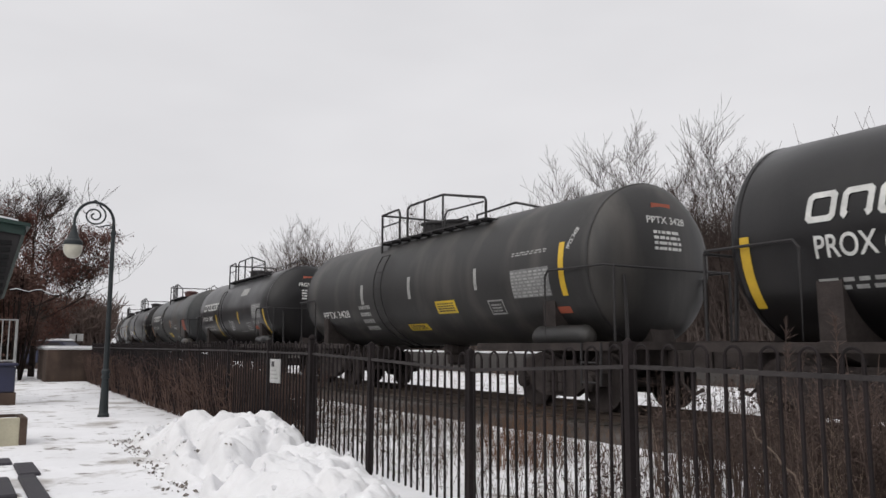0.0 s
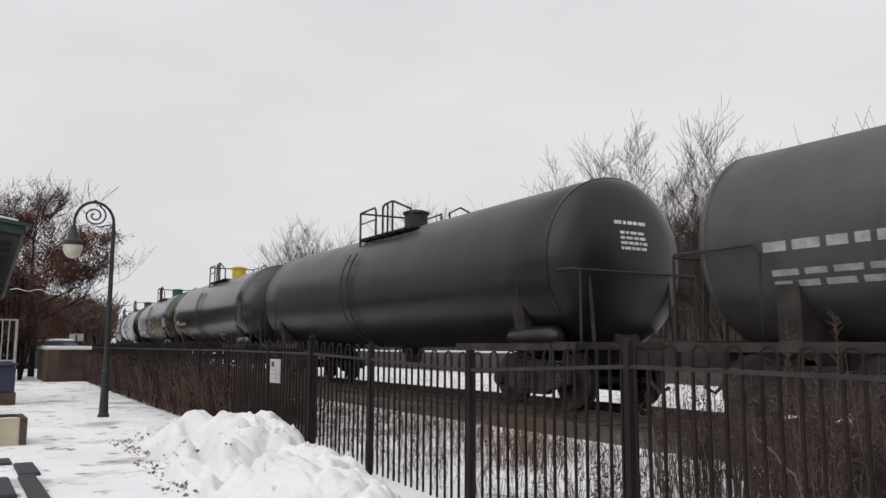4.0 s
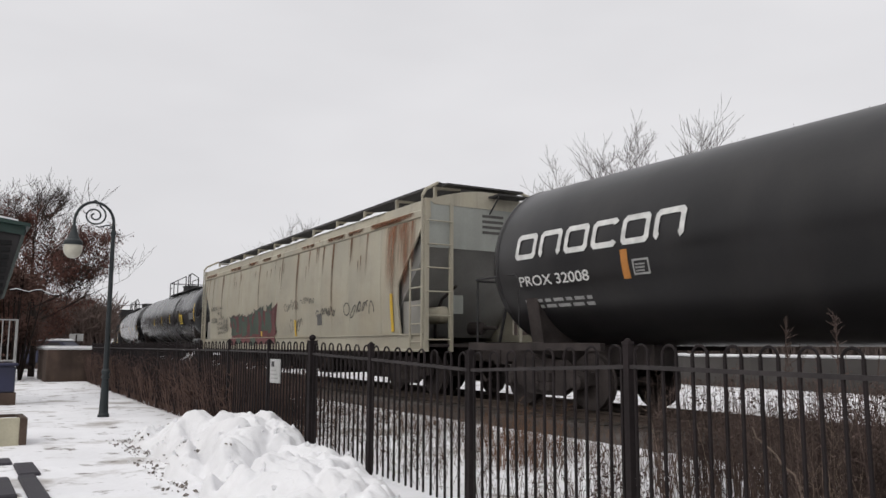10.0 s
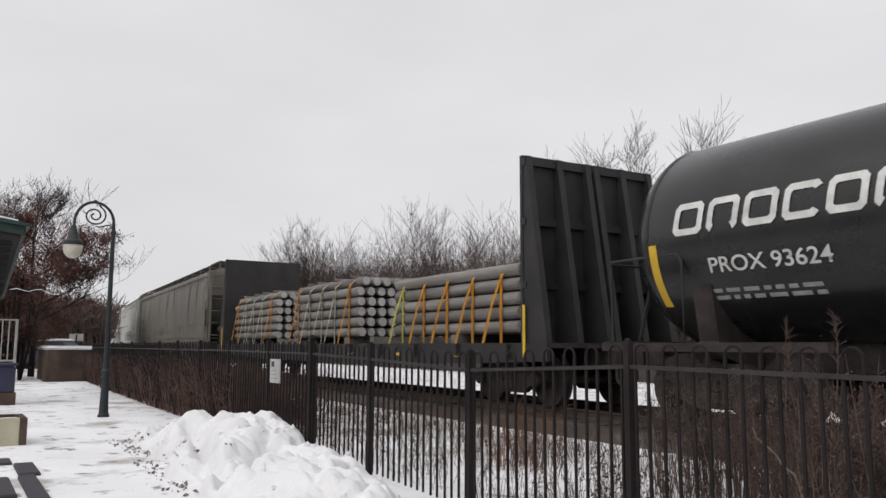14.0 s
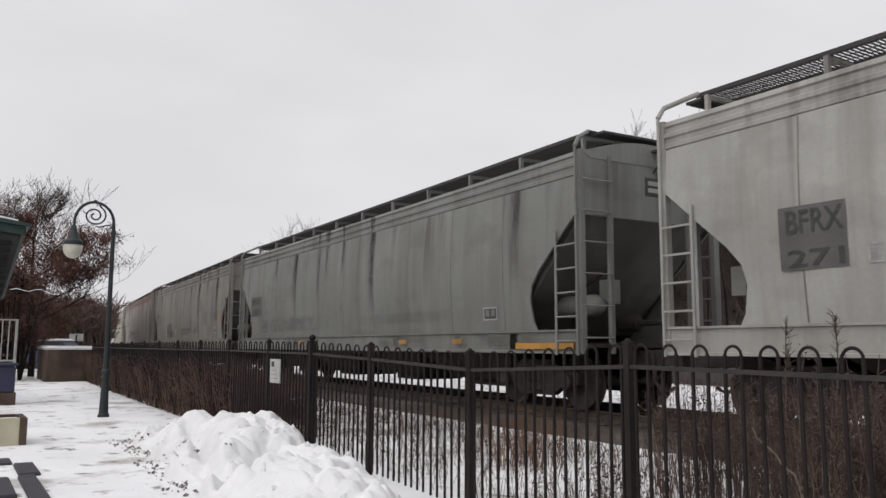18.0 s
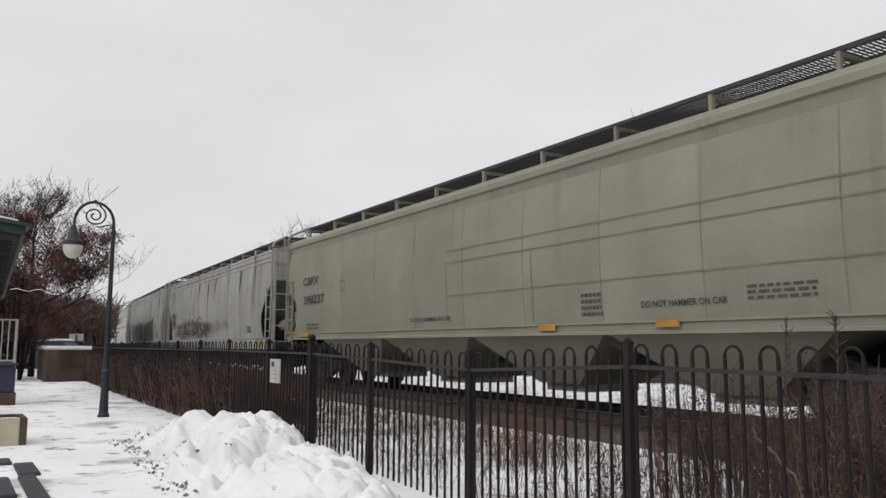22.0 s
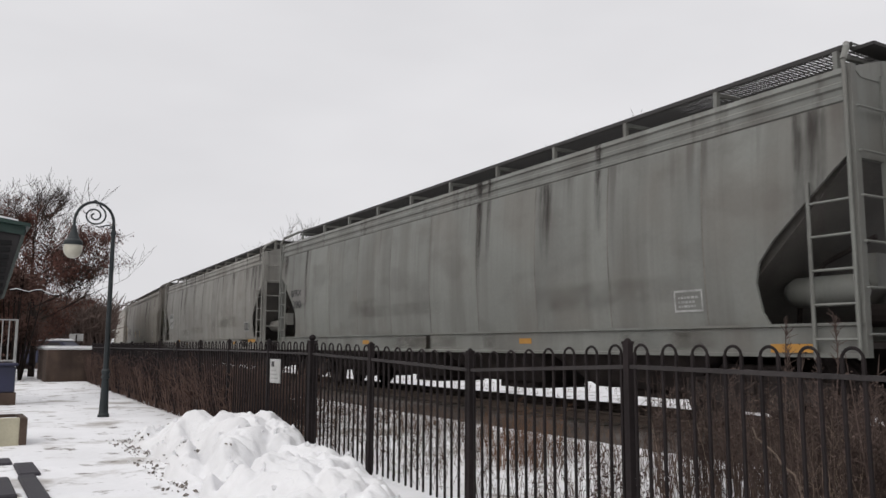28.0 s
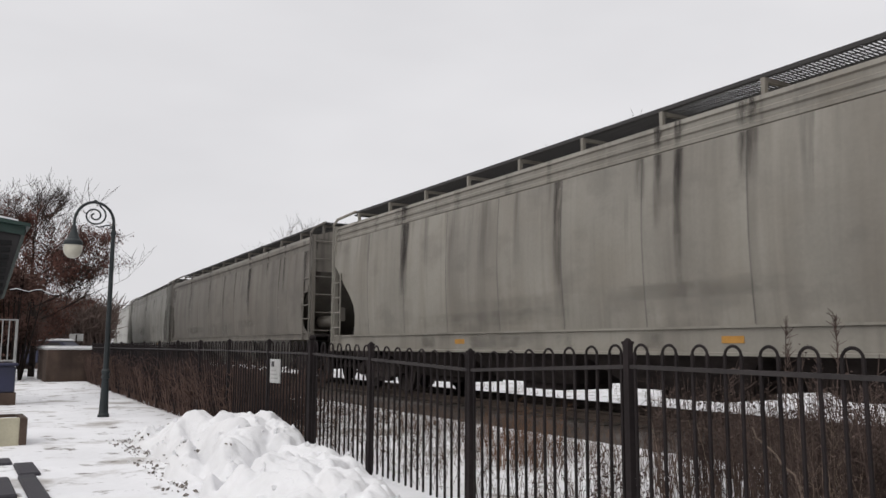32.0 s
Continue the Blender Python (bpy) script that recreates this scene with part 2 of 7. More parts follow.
# ---- mesh tools ----
def box(bm, x0, x1, y0, y1, z0, z1):
    v = [bm.verts.new(p) for p in ((x0, y0, z0), (x1, y0, z0), (x1, y1, z0), (x0, y1, z0), (x0, y0, z1), (x1, y0, z1), (x1, y1, z1), (x0, y1, z1))]
    for f in ((3, 2, 1, 0), (4, 5, 6, 7), (0, 1, 5, 4), (1, 2, 6, 5), (2, 3, 7, 6), (3, 0, 4, 7)):
        bm.faces.new([v[i] for i in f])
    return bm


def tube(bm, pts, r, n=6, r1=None):
    """A round bar through the points; r1: radius at its far end."""
    pts = [Vector(p) for p in pts]
    r1 = r if r1 is None else r1
    span = [max(p[k] for p in pts) - min(p[k] for p in pts) for k in range(3)]
    up = Vector([1.0 if k == span.index(min(span)) else 0.0 for k in range(3)])
    rings = []
    for i, p in enumerate(pts):
        d = (pts[min(i + 1, len(pts) - 1)] - pts[max(i - 1, 0)]).normalized()
        a = d.cross(up).normalized()
        b = d.cross(a)
        rr = r + (r1 - r) * i / max(1, len(pts) - 1)
        rings.append([bm.verts.new(p + rr * (math.cos(k * math.tau / n) * a + math.sin(k * math.tau / n) * b)) for k in range(n)])
    for q, w in zip(rings, rings[1:]):
        for k in range(n):
            bm.faces.new((q[k], q[(k + 1) % n], w[(k + 1) % n], w[k]))
    bm.faces.new(rings[0])
    bm.faces.new(list(reversed(rings[-1])))
    return bm


def extrude(bm, outline, y0, y1, axis="y"):
    """A closed outline in x and z (or y and z along x), given thickness."""
    if axis == "y":
        a, b = [bm.verts.new((x, y0, z)) for x, z in outline], [bm.verts.new((x, y1, z)) for x, z in outline]
    else:
        a, b = [bm.verts.new((y0, x, z)) for x, z in outline], [bm.verts.new((y1, x, z)) for x, z in outline]
    bm.faces.new(a)
    bm.faces.new(list(reversed(b)))
    for i in range(len(a)):
        j = (i + 1) % len(a)
        bm.faces.new((a[j], a[i], b[i], b[j]))
    return bm


def lathe_x(bm, profile, n=40, zc=0.0):
    """Turn a profile of (x, radius) about the x axis."""
    rings = []
    for x, r in profile:
        rings.append([bm.verts.new((x, 0, zc))] if r < 1e-4 else [bm.verts.new((x, r * math.cos(k * math.tau / n), zc + r * math.sin(k * math.tau / n))) for k in range(n)])
    for q, w in zip(rings, rings[1:]):
        for k in range(n):
            j = (k + 1) % n
            if len(q) == 1:
                bm.faces.new((q[0], w[j], w[k]))
            elif len(w) == 1:
                bm.faces.new((q[k], q[j], w[0]))
            else:
                bm.faces.new((q[k], q[j], w[j], w[k]))
    return bm


def lathe_z(bm, profile, n=20, cx=0.0, cy=0.0):
    rings = [[bm.verts.new((cx + max(r, 0.001) * math.cos(k * math.tau / n), cy + max(r, 0.001) * math.sin(k * math.tau / n), z)) for k in range(n)] for r, z in profile]
    for q, w in zip(rings, rings[1:]):
        for k in range(n):
            bm.faces.new((q[k], q[(k + 1) % n], w[(k + 1) % n], w[k]))
    bm.faces.new(list(reversed(rings[0])))
    bm.faces.new(rings[-1])
    return bm


def part(name, bm, material, parent, label="", smooth=False, m=None):
    """Links a bmesh as one mesh object under a thing or part."""
    me = bpy.data.meshes.new(name)
    bmesh.ops.recalc_face_normals(bm, faces=bm.faces)
    bm.to_mesh(me)
    bm.free()
    me.materials.append(material)
    if smooth:
        me.polygons.foreach_set("use_smooth", [True] * len(me.polygons))
    ob = new(name, me)
    ob.parent = parent
    if m is not None:
        ob.matrix_basis = m
    if label:
        tagged(ob, label)
    return ob


def again(ob, m):
    """One more of a part, on the same mesh, with its own sub-parts, under the same parent."""
    o = ob.copy()
    scene.collection.objects.link(o)
    o.matrix_basis = m
    for c in list(ob.children):
        k = c.copy()
        scene.collection.objects.link(k)
        k.parent = o
    return o


def thing(name, label, category, group="", kind=""):
    return tagged(new(name), label, category, group, kind)


def bm_new():
    return bmesh.new()


def repaint(ob, material):
    ob.material_slots[0].link = "OBJECT"
    ob.material_slots[0].material = material


def text_mesh(text, size, width=None, bold=0.0):
    """Flat outline of a word in the x/y plane, its lower left corner at the origin."""
    cu = bpy.data.curves.new("lettering", "FONT")
    cu.body, cu.size, cu.offset = text, size, bold
    tmp = bpy.data.objects.new("lettering", cu)
    scene.collection.objects.link(tmp)
    bpy.context.view_layer.update()
    me = bpy.data.meshes.new_from_object(tmp.evaluated_get(bpy.context.evaluated_depsgraph_get()))
    bpy.data.objects.remove(tmp)
    bpy.data.curves.remove(cu)
    bm = bm_new()
    bm.from_mesh(me)
    bpy.data.meshes.remove(me)
    xs = [v.co.x for v in bm.verts]
    x0, k = min(xs), (width / (max(xs) - min(xs)) if width else 1.0)
    for v in bm.verts:
        v.co.x = (v.co.x - x0) * k
    return bm


def on_side(bm, x, z, skin):
    """Lay a flat outline (x right, y up) on a car's near side; skin gives the depth at a height."""
    ys = [v.co.y for v in bm.verts]
    lo, hi = min(ys), max(ys)
    k = 0.12
    while lo + k < hi:
        bmesh.ops.bisect_plane(bm, geom=bm.verts[:] + bm.edges[:] + bm.faces[:], plane_co=(0, lo + k, 0), plane_no=(0, 1, 0))
        k += 0.12
    for v in bm.verts:
        px, pz = v.co.x + x, v.co.y + z
        v.co = (px, -skin(pz) - 0.006, pz)
    return bm


def patch_outline(pts):
    bm = bm_new()
    bm.faces.new([bm.verts.new((x, y, 0)) for x, y in pts])
    return bm


def rect(w, h, slant=0.0):
    return patch_outline([(0, 0), (w, 0), (w + slant, h), (slant, h)])


def rows_of_bars(w, h, n, seed, cols=3):
    """A block of small print that cannot be read: broken bars."""
    rng, bm = random.Random(seed), bm_new()
    for i in range(n):
        z0, x = h * i / n, 0.0
        while x < w - 0.05:
            q = min(rng.uniform(0.1, 0.35) * w / cols * 1.6, w - x)
            bm.faces.new([bm.verts.new(p) for p in ((x, z0, 0), (x + q, z0, 0), (x + q, z0 + 0.55 * h / n, 0), (x, z0 + 0.55 * h / n, 0))])
            x += q + 0.04 * w
    return bm


# ---- running gear, shared by all cars ----
def add_truck(car, x):
    bm = bm_new()
    box(bm, -0.2, 0.2, -0.95, 0.95, 0.42, 0.62)
    truck = part("truck", bm, M_GRIME, car, "", m=pose(x, 0, 0))
    bm = bm_new()
    out = [(-1.12, 0.42), (-1.12, 0.62), (-0.7, 0.66), (-0.45, 0.82), (0.45, 0.82), (0.7, 0.66), (1.12, 0.62), (1.12, 0.42), (0.75, 0.40), (0.42, 0.22), (-0.42, 0.22), (-0.75, 0.40)]
    extrude(bm, out, -0.07, 0.07)
    frame_side = part("side_frame", bm, M_GRIME, truck, m=pose(0, -1.0, 0))
    again(frame_side, pose(0, 1.0, 0))
    bm = bm_new()
    for k in (-0.16, 0, 0.16):
        lathe_z(bm, [(0.07, 0.3), (0.07, 0.42), (0.055, 0.44), (0.07, 0.46), (0.07, 0.6)], 8, k, 0)
    springs = part("spring_nest", bm, M_GRIME, truck, m=pose(0, -1.09, 0))
    again(springs, pose(0, 1.09, 0))
    bm = bm_new()
    prof = [(-0.07, 0.0), (-0.07, 0.40), (-0.065, 0.46), (0.045, 0.455), (0.055, 0.49), (0.085, 0.485), (0.085, 0.42), (0.04, 0.36), (0.02, 0.14), (0.09, 0.11), (0.09, 0.0)]
    lathe_x(bm, prof, 22)
    wheel = None
    for sx in (-0.89, 0.89):
        for sy in (-1, 1):
            m = pose(sx, 0.76 * sy, 0.46, 0, 0, -90 if sy < 0 else 90) @ pose(0, 0, 0, 0, 0, 180)
            if wheel is None:
                wheel = part("wheel", bm, M_GRIME, truck, m=m)
            else:
                again(wheel, m)
    bm = bm_new()
    tube(bm, [(0, -0.98, 0.46), (0, 0.98, 0.46)], 0.08, 10)
    axle = part("axle", bm, M_GRIME, truck, m=pose(-0.89, 0, 0))
    again(axle, pose(0.89, 0, 0))
    bm = bm_new()
    lathe_x(bm, [(0, 0), (0, 0.13), (0.1, 0.13), (0.13, 0.09), (0.13, 0)], 12)
    cap = part("bearing_cap", bm, M_GRIME, truck, m=pose(-0.89, -1.05, 0.46, 0, 0, -90))
    for q in (pose(0.89, -1.05, 0.46, 0, 0, -90), pose(-0.89, 1.05, 0.46, 0, 0, 90), pose(0.89, 1.05, 0.46, 0, 0, 90)):
        again(cap, q)
    return truck


def add_couplers(car, half, rear=None):
    bm = bm_new()
    extrude(bm, [(-1.3, 0.72), (-1.3, 1.0), (-0.25, 0.98), (-0.2, 1.03), (-0.02, 1.03), (-0.02, 0.68), (-0.2, 0.68), (-0.25, 0.75)], -0.16, 0.16)
    tube(bm, [(-0.45, -0.35, 0.95), (-0.4, -0.38, 0.5), (-0.2, -0.38, 0.33), (-0.02, -0.36, 0.42)], 0.03, 6)
    c = part("coupler", bm, M_GRIME, car, m=pose(half, 0, 0))
    again(c, pose(-(rear or half), 0, 0, 0, 0, 180))


def add_gear(car, half):
    t = add_truck(car, half - 2.55)
    again(t, pose(-half + 2.55, 0, 0))
    add_couplers(car, half)


# ---- covered hopper cars ----
def sheet_panel(outline, skin, step=0.22, thick=0.035, pillow=0.0):
    """A side sheet from an outline in x and z, bent to the side's curve and given thickness."""
    bm = bm_new()
    f = bm.faces.new([bm.verts.new((x, 0, z)) for x, z in outline])
    zs = [p[1] for p in outline]
    xs = [p[0] for p in outline]
    k = min(zs) + step
    while k < max(zs) - 0.02:
        bmesh.ops.bisect_plane(bm, geom=bm.verts[:] + bm.edges[:] + bm.faces[:], plane_co=(0, 0, k), plane_no=(0, 0, 1))
        k += step
    if pillow:
        for q in (0.03, 0.3, 0.7, 0.97):
            bmesh.ops.bisect_plane(bm, geom=bm.verts[:] + bm.edges[:] + bm.faces[:], plane_co=(min(xs) + q * (max(xs) - min(xs)), 0, 0), plane_no=(1, 0, 0))
    for v in bm.verts:
        q = (v.co.x - min(xs)) / (max(xs) - min(xs))
        v.co.y = -skin(v.co.z) - (pillow * (1 if 0.2 < q < 0.8 else 0.6 if 0.01 < q < 0.99 else 0))
    bmesh.ops.recalc_face_normals(bm, faces=bm.faces)
    front = bm.faces[:]
    if front[0].normal.y > 0:
        bmesh.ops.reverse_faces(bm, faces=front)
    bmesh.ops.solidify(bm, geom=front, thickness=thick)
    return bm


def hopper_skin(z):
    """Half width of a hopper's bowed side at a height."""
    return 1.50 + 0.075 * math.sin(math.pi * min(max((z - 1.2) / 2.75, 0), 1))


def seam_strip(z0, z1, wide=0.011):
    """A narrow weld line bent to the side's bow."""
    bm, rows, n = bm_new(), [], 12
    for k in range(n + 1):
        z = z0 + (z1 - z0) * k / n
        y = -hopper_skin(z) - 0.003
        rows.append([bm.verts.new(p) for p in ((-wide, y + 0.01, z), (-wide, y, z), (wide, y, z), (wide, y + 0.01, z))])
    for a, b in zip(rows, rows[1:]):
        for q in range(3):
            bm.faces.new((a[q], a[q + 1], b[q + 1], b[q]))
    return bm


CUT_PELLET = [(0.0, 3.20), (0.30, 2.95), (0.70, 2.60), (1.05, 2.30), (1.27, 2.05), (1.33, 1.80), (1.27, 1.45), (1.18, 1.30)]
CUT_LONG = [(0.0, 3.05), (0.18, 2.80), (0.26, 2.62), (0.55, 2.50), (0.78, 2.25), (0.80, 1.85), (0.66, 1.55), (0.40, 1.40)]
CUT_SLANT = [(0.0, 3.80), (0.42, 3.25), (0.85, 2.78), (1.20, 2.40), (1.23, 2.0), (1.20, 1.6), (1.16, 1.30)]


def build_hopper(name, label, body_len, pitch, paint, trim, cut, sill=(0.93, 1.30), ribs=True, bays=False, panels=8, slope_paint=None, seams=None, lip=0.0):
    car = thing(name, label, "freight car", "cars of the train")
    e, half = body_len / 2, pitch / 2
    top = 3.75
    inner = 2.1
    slope_paint, seams = slope_paint or trim, seams or M_SEAM
    # side sheets
    w = (body_len - 2 * inner) / panels
    mid = None
    for sy in (0, 180):
        for i in range(panels):
            m = pose(0, 0, 0, 0, 0, sy) @ pose(-e + inner + i * w, 0, 0)
            if mid is None:
                mid = part("side_panel", sheet_panel([(0, sill[1]), (w, sill[1]), (w, top), (0, top)], hopper_skin, pillow=0.017), paint, car, m=m, smooth=False)
            else:
                again(mid, m)
    seam = None
    for sy in (0, 180):
        for i in range(panels + 1):
            m = pose(0, 0, 0, 0, 0, sy) @ pose(-e + inner + i * w, 0, 0)
            if seam is None:
                seam = part("panel_seam", seam_strip(sill[1] + 0.02, top - 0.01), seams, car, m=m)
            else:
                again(seam, m)
    outline = [(e, top)] + [(e - d, z) for d, z in cut] + [(e - inner, sill[1]), (e - inner, top)]
    end_r = part("end_panel", sheet_panel(outline, hopper_skin), paint, car)
    again(end_r, pose(0, 0, 0, 0, 0, 180))
    end_l = part("end_panel", sheet_panel([(-x, z) for x, z in reversed(outline)], hopper_skin), paint, car)
    again(end_l, pose(0, 0, 0, 0, 0, 180))
    # ribbed band under the roof
    prof = [(1.50, top), (1.53, top + 0.02), (1.53, top + 0.07), (1.51, top + 0.09), (1.51, top + 0.15), (1.54, top + 0.17), (1.54, top + 0.22), (1.51, top + 0.24), (1.50, top + 0.31), (1.53, top + 0.33), (1.50, top + 0.40), (1.44, top + 0.42), (1.40, top)]
    if not ribs:
        q = lip
        prof = [(1.50, top), (1.51, top + q), (1.56, top + 0.03 + q), (1.56, top + 0.16 + q * 0.85), (1.50, top + 0.2 + q * 0.8), (1.46, top + 0.40), (1.42, top + 0.42), (1.40, top)]
    fascia = part("roof_band", extrude(bm_new(), [(-y, z) for y, z in prof], -e, e, "x"), trim, car)
    again(fascia, pose(0, 0, 0, 0, 0, 180))
    arch = [(1.45 - 0.145 * k, 4.15 + 0.28 * math.sin(math.pi * k / 20)) for k in range(21)]
    part("roof", extrude(bm_new(), arch + [(-1.3, 4.05), (1.3, 4.05)], -e + 0.02, e - 0.02, "x"), trim, car)
    # sills
    bm = bm_new()
    extrude(bm, [(-1.50, sill[0]), (-1.56, sill[0]), (-1.56, sill[0] + 0.04), (-1.53, sill[0] + 0.05), (-1.53, sill[1] - 0.03), (-1.57, sill[1] - 0.02), (-1.57, sill[1] + 0.01), (-1.44, sill[1] + 0.01), (-1.44, sill[0])], -e, e, "x")
    s = part("side_sill", bm, trim, car)
    again(s, pose(0, 0, 0, 0, 0, 180))
    part("center_sill", box(bm_new(), -half + 1.0, half - 1.0, -0.2, 0.2, 0.72, 1.12), M_GRIME, car)
    # ends
    slope = part("slope_sheet", extrude(bm_new(), [(e - 0.10, 3.40), (e - 0.10, 3.15), (e - 2.05, sill[1] - 0.05), (e - 2.09, sill[1] - 0.05), (e - 2.09, 3.40)], -1.42, 1.42), slope_paint, car)
    again(slope, pose(0, 0, 0, 0, 0, 180))
    es = part("end_sheet", extrude(bm_new(), [(-1.49, 3.12), (-1.49, 4.08), (-1.0, 4.24), (0, 4.38), (1.0, 4.24), (1.49, 4.08), (1.49, 3.12)], e - 0.09, e - 0.03, "x"), trim, car)
    again(es, pose(0, 0, 0, 0, 0, 180))
    deck = part("end_platform", box(bm_new(), e - 2.05, e - 0.02, -1.42, 1.42, sill[0] + 0.1, sill[0] + 0.16), M_GRIME, car)
    again(deck, pose(0, 0, 0, 0, 0, 180))
    post = part("corner_post", box(bm_new(), e - 0.08, e + 0.02, -1.55, -1.45, sill[0], 4.16), trim, car)
    for m in (pose(0, 3.0, 0), pose(0, 0, 0, 0, 0, 180), pose(0, -3.0, 0, 0, 0, 180)):
        again(post, m)
    brace = part("end_post", box(bm_new(), e - 0.07, e + 0.0, -0.93, -0.85, sill[0], 4.12), trim, car)
    for m in (pose(0, 1.78, 0), pose(0, 0, 0, 0, 0, 180), pose(0, -1.78, 0, 0, 0, 180)):
        again(brace, m)
    bm = bm_new()
    for x in (0.0, -0.52):
        tube(bm, [(x, -1.60, sill[0] - 0.02), (x, -1.60, 2.9 if x else 4.2)], 0.024, 6)
    for i in range(5):
        tube(bm, [(0, -1.60, sill[0] + 0.2 + 0.38 * i), (-0.52, -1.60, sill[0] + 0.2 + 0.38 * i)], 0.017, 5)
    tube(bm, [(0, -1.60, 4.2), (-0.02, -1.5, 4.36), (-0.28, -1.07, 4.58)], 0.036, 8)
    ladder = part("ladder", bm, trim, car, m=pose(e - 0.03, 0, 0))
    again(ladder, pose(-e + 0.03, 0, 0, 0, 0, 180))
    bm = bm_new()
    for x in (0.0, 0.52):
        tube(bm, [(x, -1.60, sill[0] - 0.02), (x, -1.60, 2.9 if x else 4.2)], 0.024, 6)
    for i in range(5):
        tube(bm, [(0, -1.60, sill[0] + 0.2 + 0.38 * i), (0.52, -1.60, sill[0] + 0.2 + 0.38 * i)], 0.017, 5)
    tube(bm, [(0, -1.60, 4.2), (0.02, -1.5, 4.36), (0.28, -1.07, 4.58)], 0.036, 8)
    ladder = part("ladder", bm, trim, car, m=pose(-e + 0.03, 0, 0))
    again(ladder, pose(e - 0.03, 0, 0, 0, 0, 180))
    rung = None
    for i in range(6):
        m = pose(e - 0.02, 0, sill[0] + 0.25 + 0.50 * i)
        rung = part("end_rung", tube(bm_new(), [(0, -1.50, 0), (0.06, -1.48, 0), (0.06, -0.92, 0), (0, -0.89, 0)], 0.016, 5), trim, car, m=m) if rung is None else again(rung, m)
    # brake gear on the leading platform
    bm = bm_new()
    lathe_x(bm, [(-0.55, 0), (-0.5, 0.12), (-0.38, 0.19), (0.38, 0.19), (0.5, 0.12), (0.55, 0)], 16)
    part("air_reservoir", bm, trim, car, smooth=True, m=pose(e - 0.95, -0.75, 1.72))
    bm = bm_new()
    lathe_x(bm, [(-0.25, 0), (-0.25, 0.15), (0.1, 0.15), (0.14, 0.05), (0.5, 0.04), (0.5, 0)], 12)
    part("brake_cylinder", bm, M_GRIME, car, m=pose(e - 0.8, 0.3, 1.45, 0, 0, 20))
    bm = bm_new()
    tube(bm, [(e - 1.6, -0.4, 1.2), (e - 1.5, -0.45, 1.7), (e - 1.1, -0.5, 2.1), (e - 0.4, -0.55, 2.35)], 0.035, 6)
    part("brake_pipe", bm, M_GRIME, car)
    for sx in (1, -1):
        part("valve_box", box(bm_new(), sx * (e - 0.5) - 0.12, sx * (e - 0.5) + 0.12, -0.62, -0.38, 1.75, 2.15), trim, car)
    # running boards
    bm = bm_new()
    n = int(body_len / 0.062)
    for y in (-0.42, -1.05):
        box(bm, -e + 0.25, e - 0.25, y - 0.014, y + 0.014, 4.53, 4.59)
    for i in range(n + 1):
        x = -e + 0.25 + (body_len - 0.5) * i / n
        box(bm, x, x + 0.009, -1.05, -0.42, 4.557, 4.579)
    for y in (-0.9, -0.74, -0.58):
        box(bm, -e + 0.25, e - 0.25, y - 0.005, y + 0.005, 4.572, 4.582)
    board = part("running_board", bm, M_ROOFDARK, car)
    again(board, pose(0, 0, 0, 0, 0, 180))
    bm = bm_new()
    extrude(bm, [(-1.09, 4.18), (-1.03, 4.18), (-1.02, 4.46), (-0.42, 4.49), (-0.42, 4.525), (-1.09, 4.525)], -0.03, 0.03, "x")
    brk = None
    nb = 11
    for sy in (0, 180):
        for i in range(nb):
            m = pose(0, 0, 0, 0, 0, sy) @ pose(-e + 0.45 + (body_len - 0.9) * i / (nb - 1), 0, 0)
            brk = part("board_bracket", bm, trim, car, m=m) if brk is None else again(brk, m)
            if sy == 0 and i == 0:
                first = brk
    # hatch covers coloured dark: the shade under the running boards is in their colour
    bm = bm_new()
    seg = (body_len - 0.9) / 4
    extrude(bm, [(-0.40, 4.38), (-0.40, 4.58), (-0.34, 4.62), (0.34, 4.62), (0.40, 4.58), (0.40, 4.38)], 0, seg - 0.03, "x")
    hatch = None
    for i in range(4):
        m = pose(-e + 0.45 + seg * i, 0, 0)
        hatch = part("hatch_cover", bm, M_ROOFDARK, car, m=m) if hatch is None else again(hatch, m)
    for sx in (-1, 1):
        box_bm = box(bm_new(), sx * (e - 0.16) - 0.14, sx * (e - 0.16) + 0.14, -1.0, 1.0, 4.50, 4.54)
        part("end_board", box_bm, M_ROOFDARK, car)
    bm = box(bm_new(), e - 0.03, e + 0.42, 0.05, 0.85, 4.30, 4.335)
    for y in (0.1, 0.8):
        tube(bm, [(e + 0.38, y, 4.31), (e - 0.04, y, 3.95)], 0.02, 5)
    part("brake_step", bm, M_ROOFDARK, car)
    # outlet bays below the sills
    bw = (body_len - 4.6) / 4
    bm = bm_new()
    zt, zb = sill[0] + 0.02, 0.40
    wide = 1.40 if bays else 1.25
    for q, (y, z, k) in enumerate(((wide, zt, 0.49), (0.75, zb, 0.30 if not bays else 0.14))):
        ring = [bm.verts.new(p) for p in ((-bw * k, -y, z), (bw * k, -y, z), (bw * k, y, z), (-bw * k, y, z))]
        if q:
            for i in range(4):
                bm.faces.new((old[i], old[(i + 1) % 4], ring[(i + 1) % 4], ring[i]))
            bm.faces.new(list(reversed(ring)))
        old = ring
    box(bm, -0.55, 0.55, -0.6, 0.6, 0.27, 0.40)
    bay = None
    for i in range(4):
        m = pose(-2 * bw + bw * (i + 0.5), 0, 0)
        bay = part("outlet_bay", bm, paint if bays else M_GRIME, car, m=m) if bay is None else again(bay, m)
    add_gear(car, half)
    return car


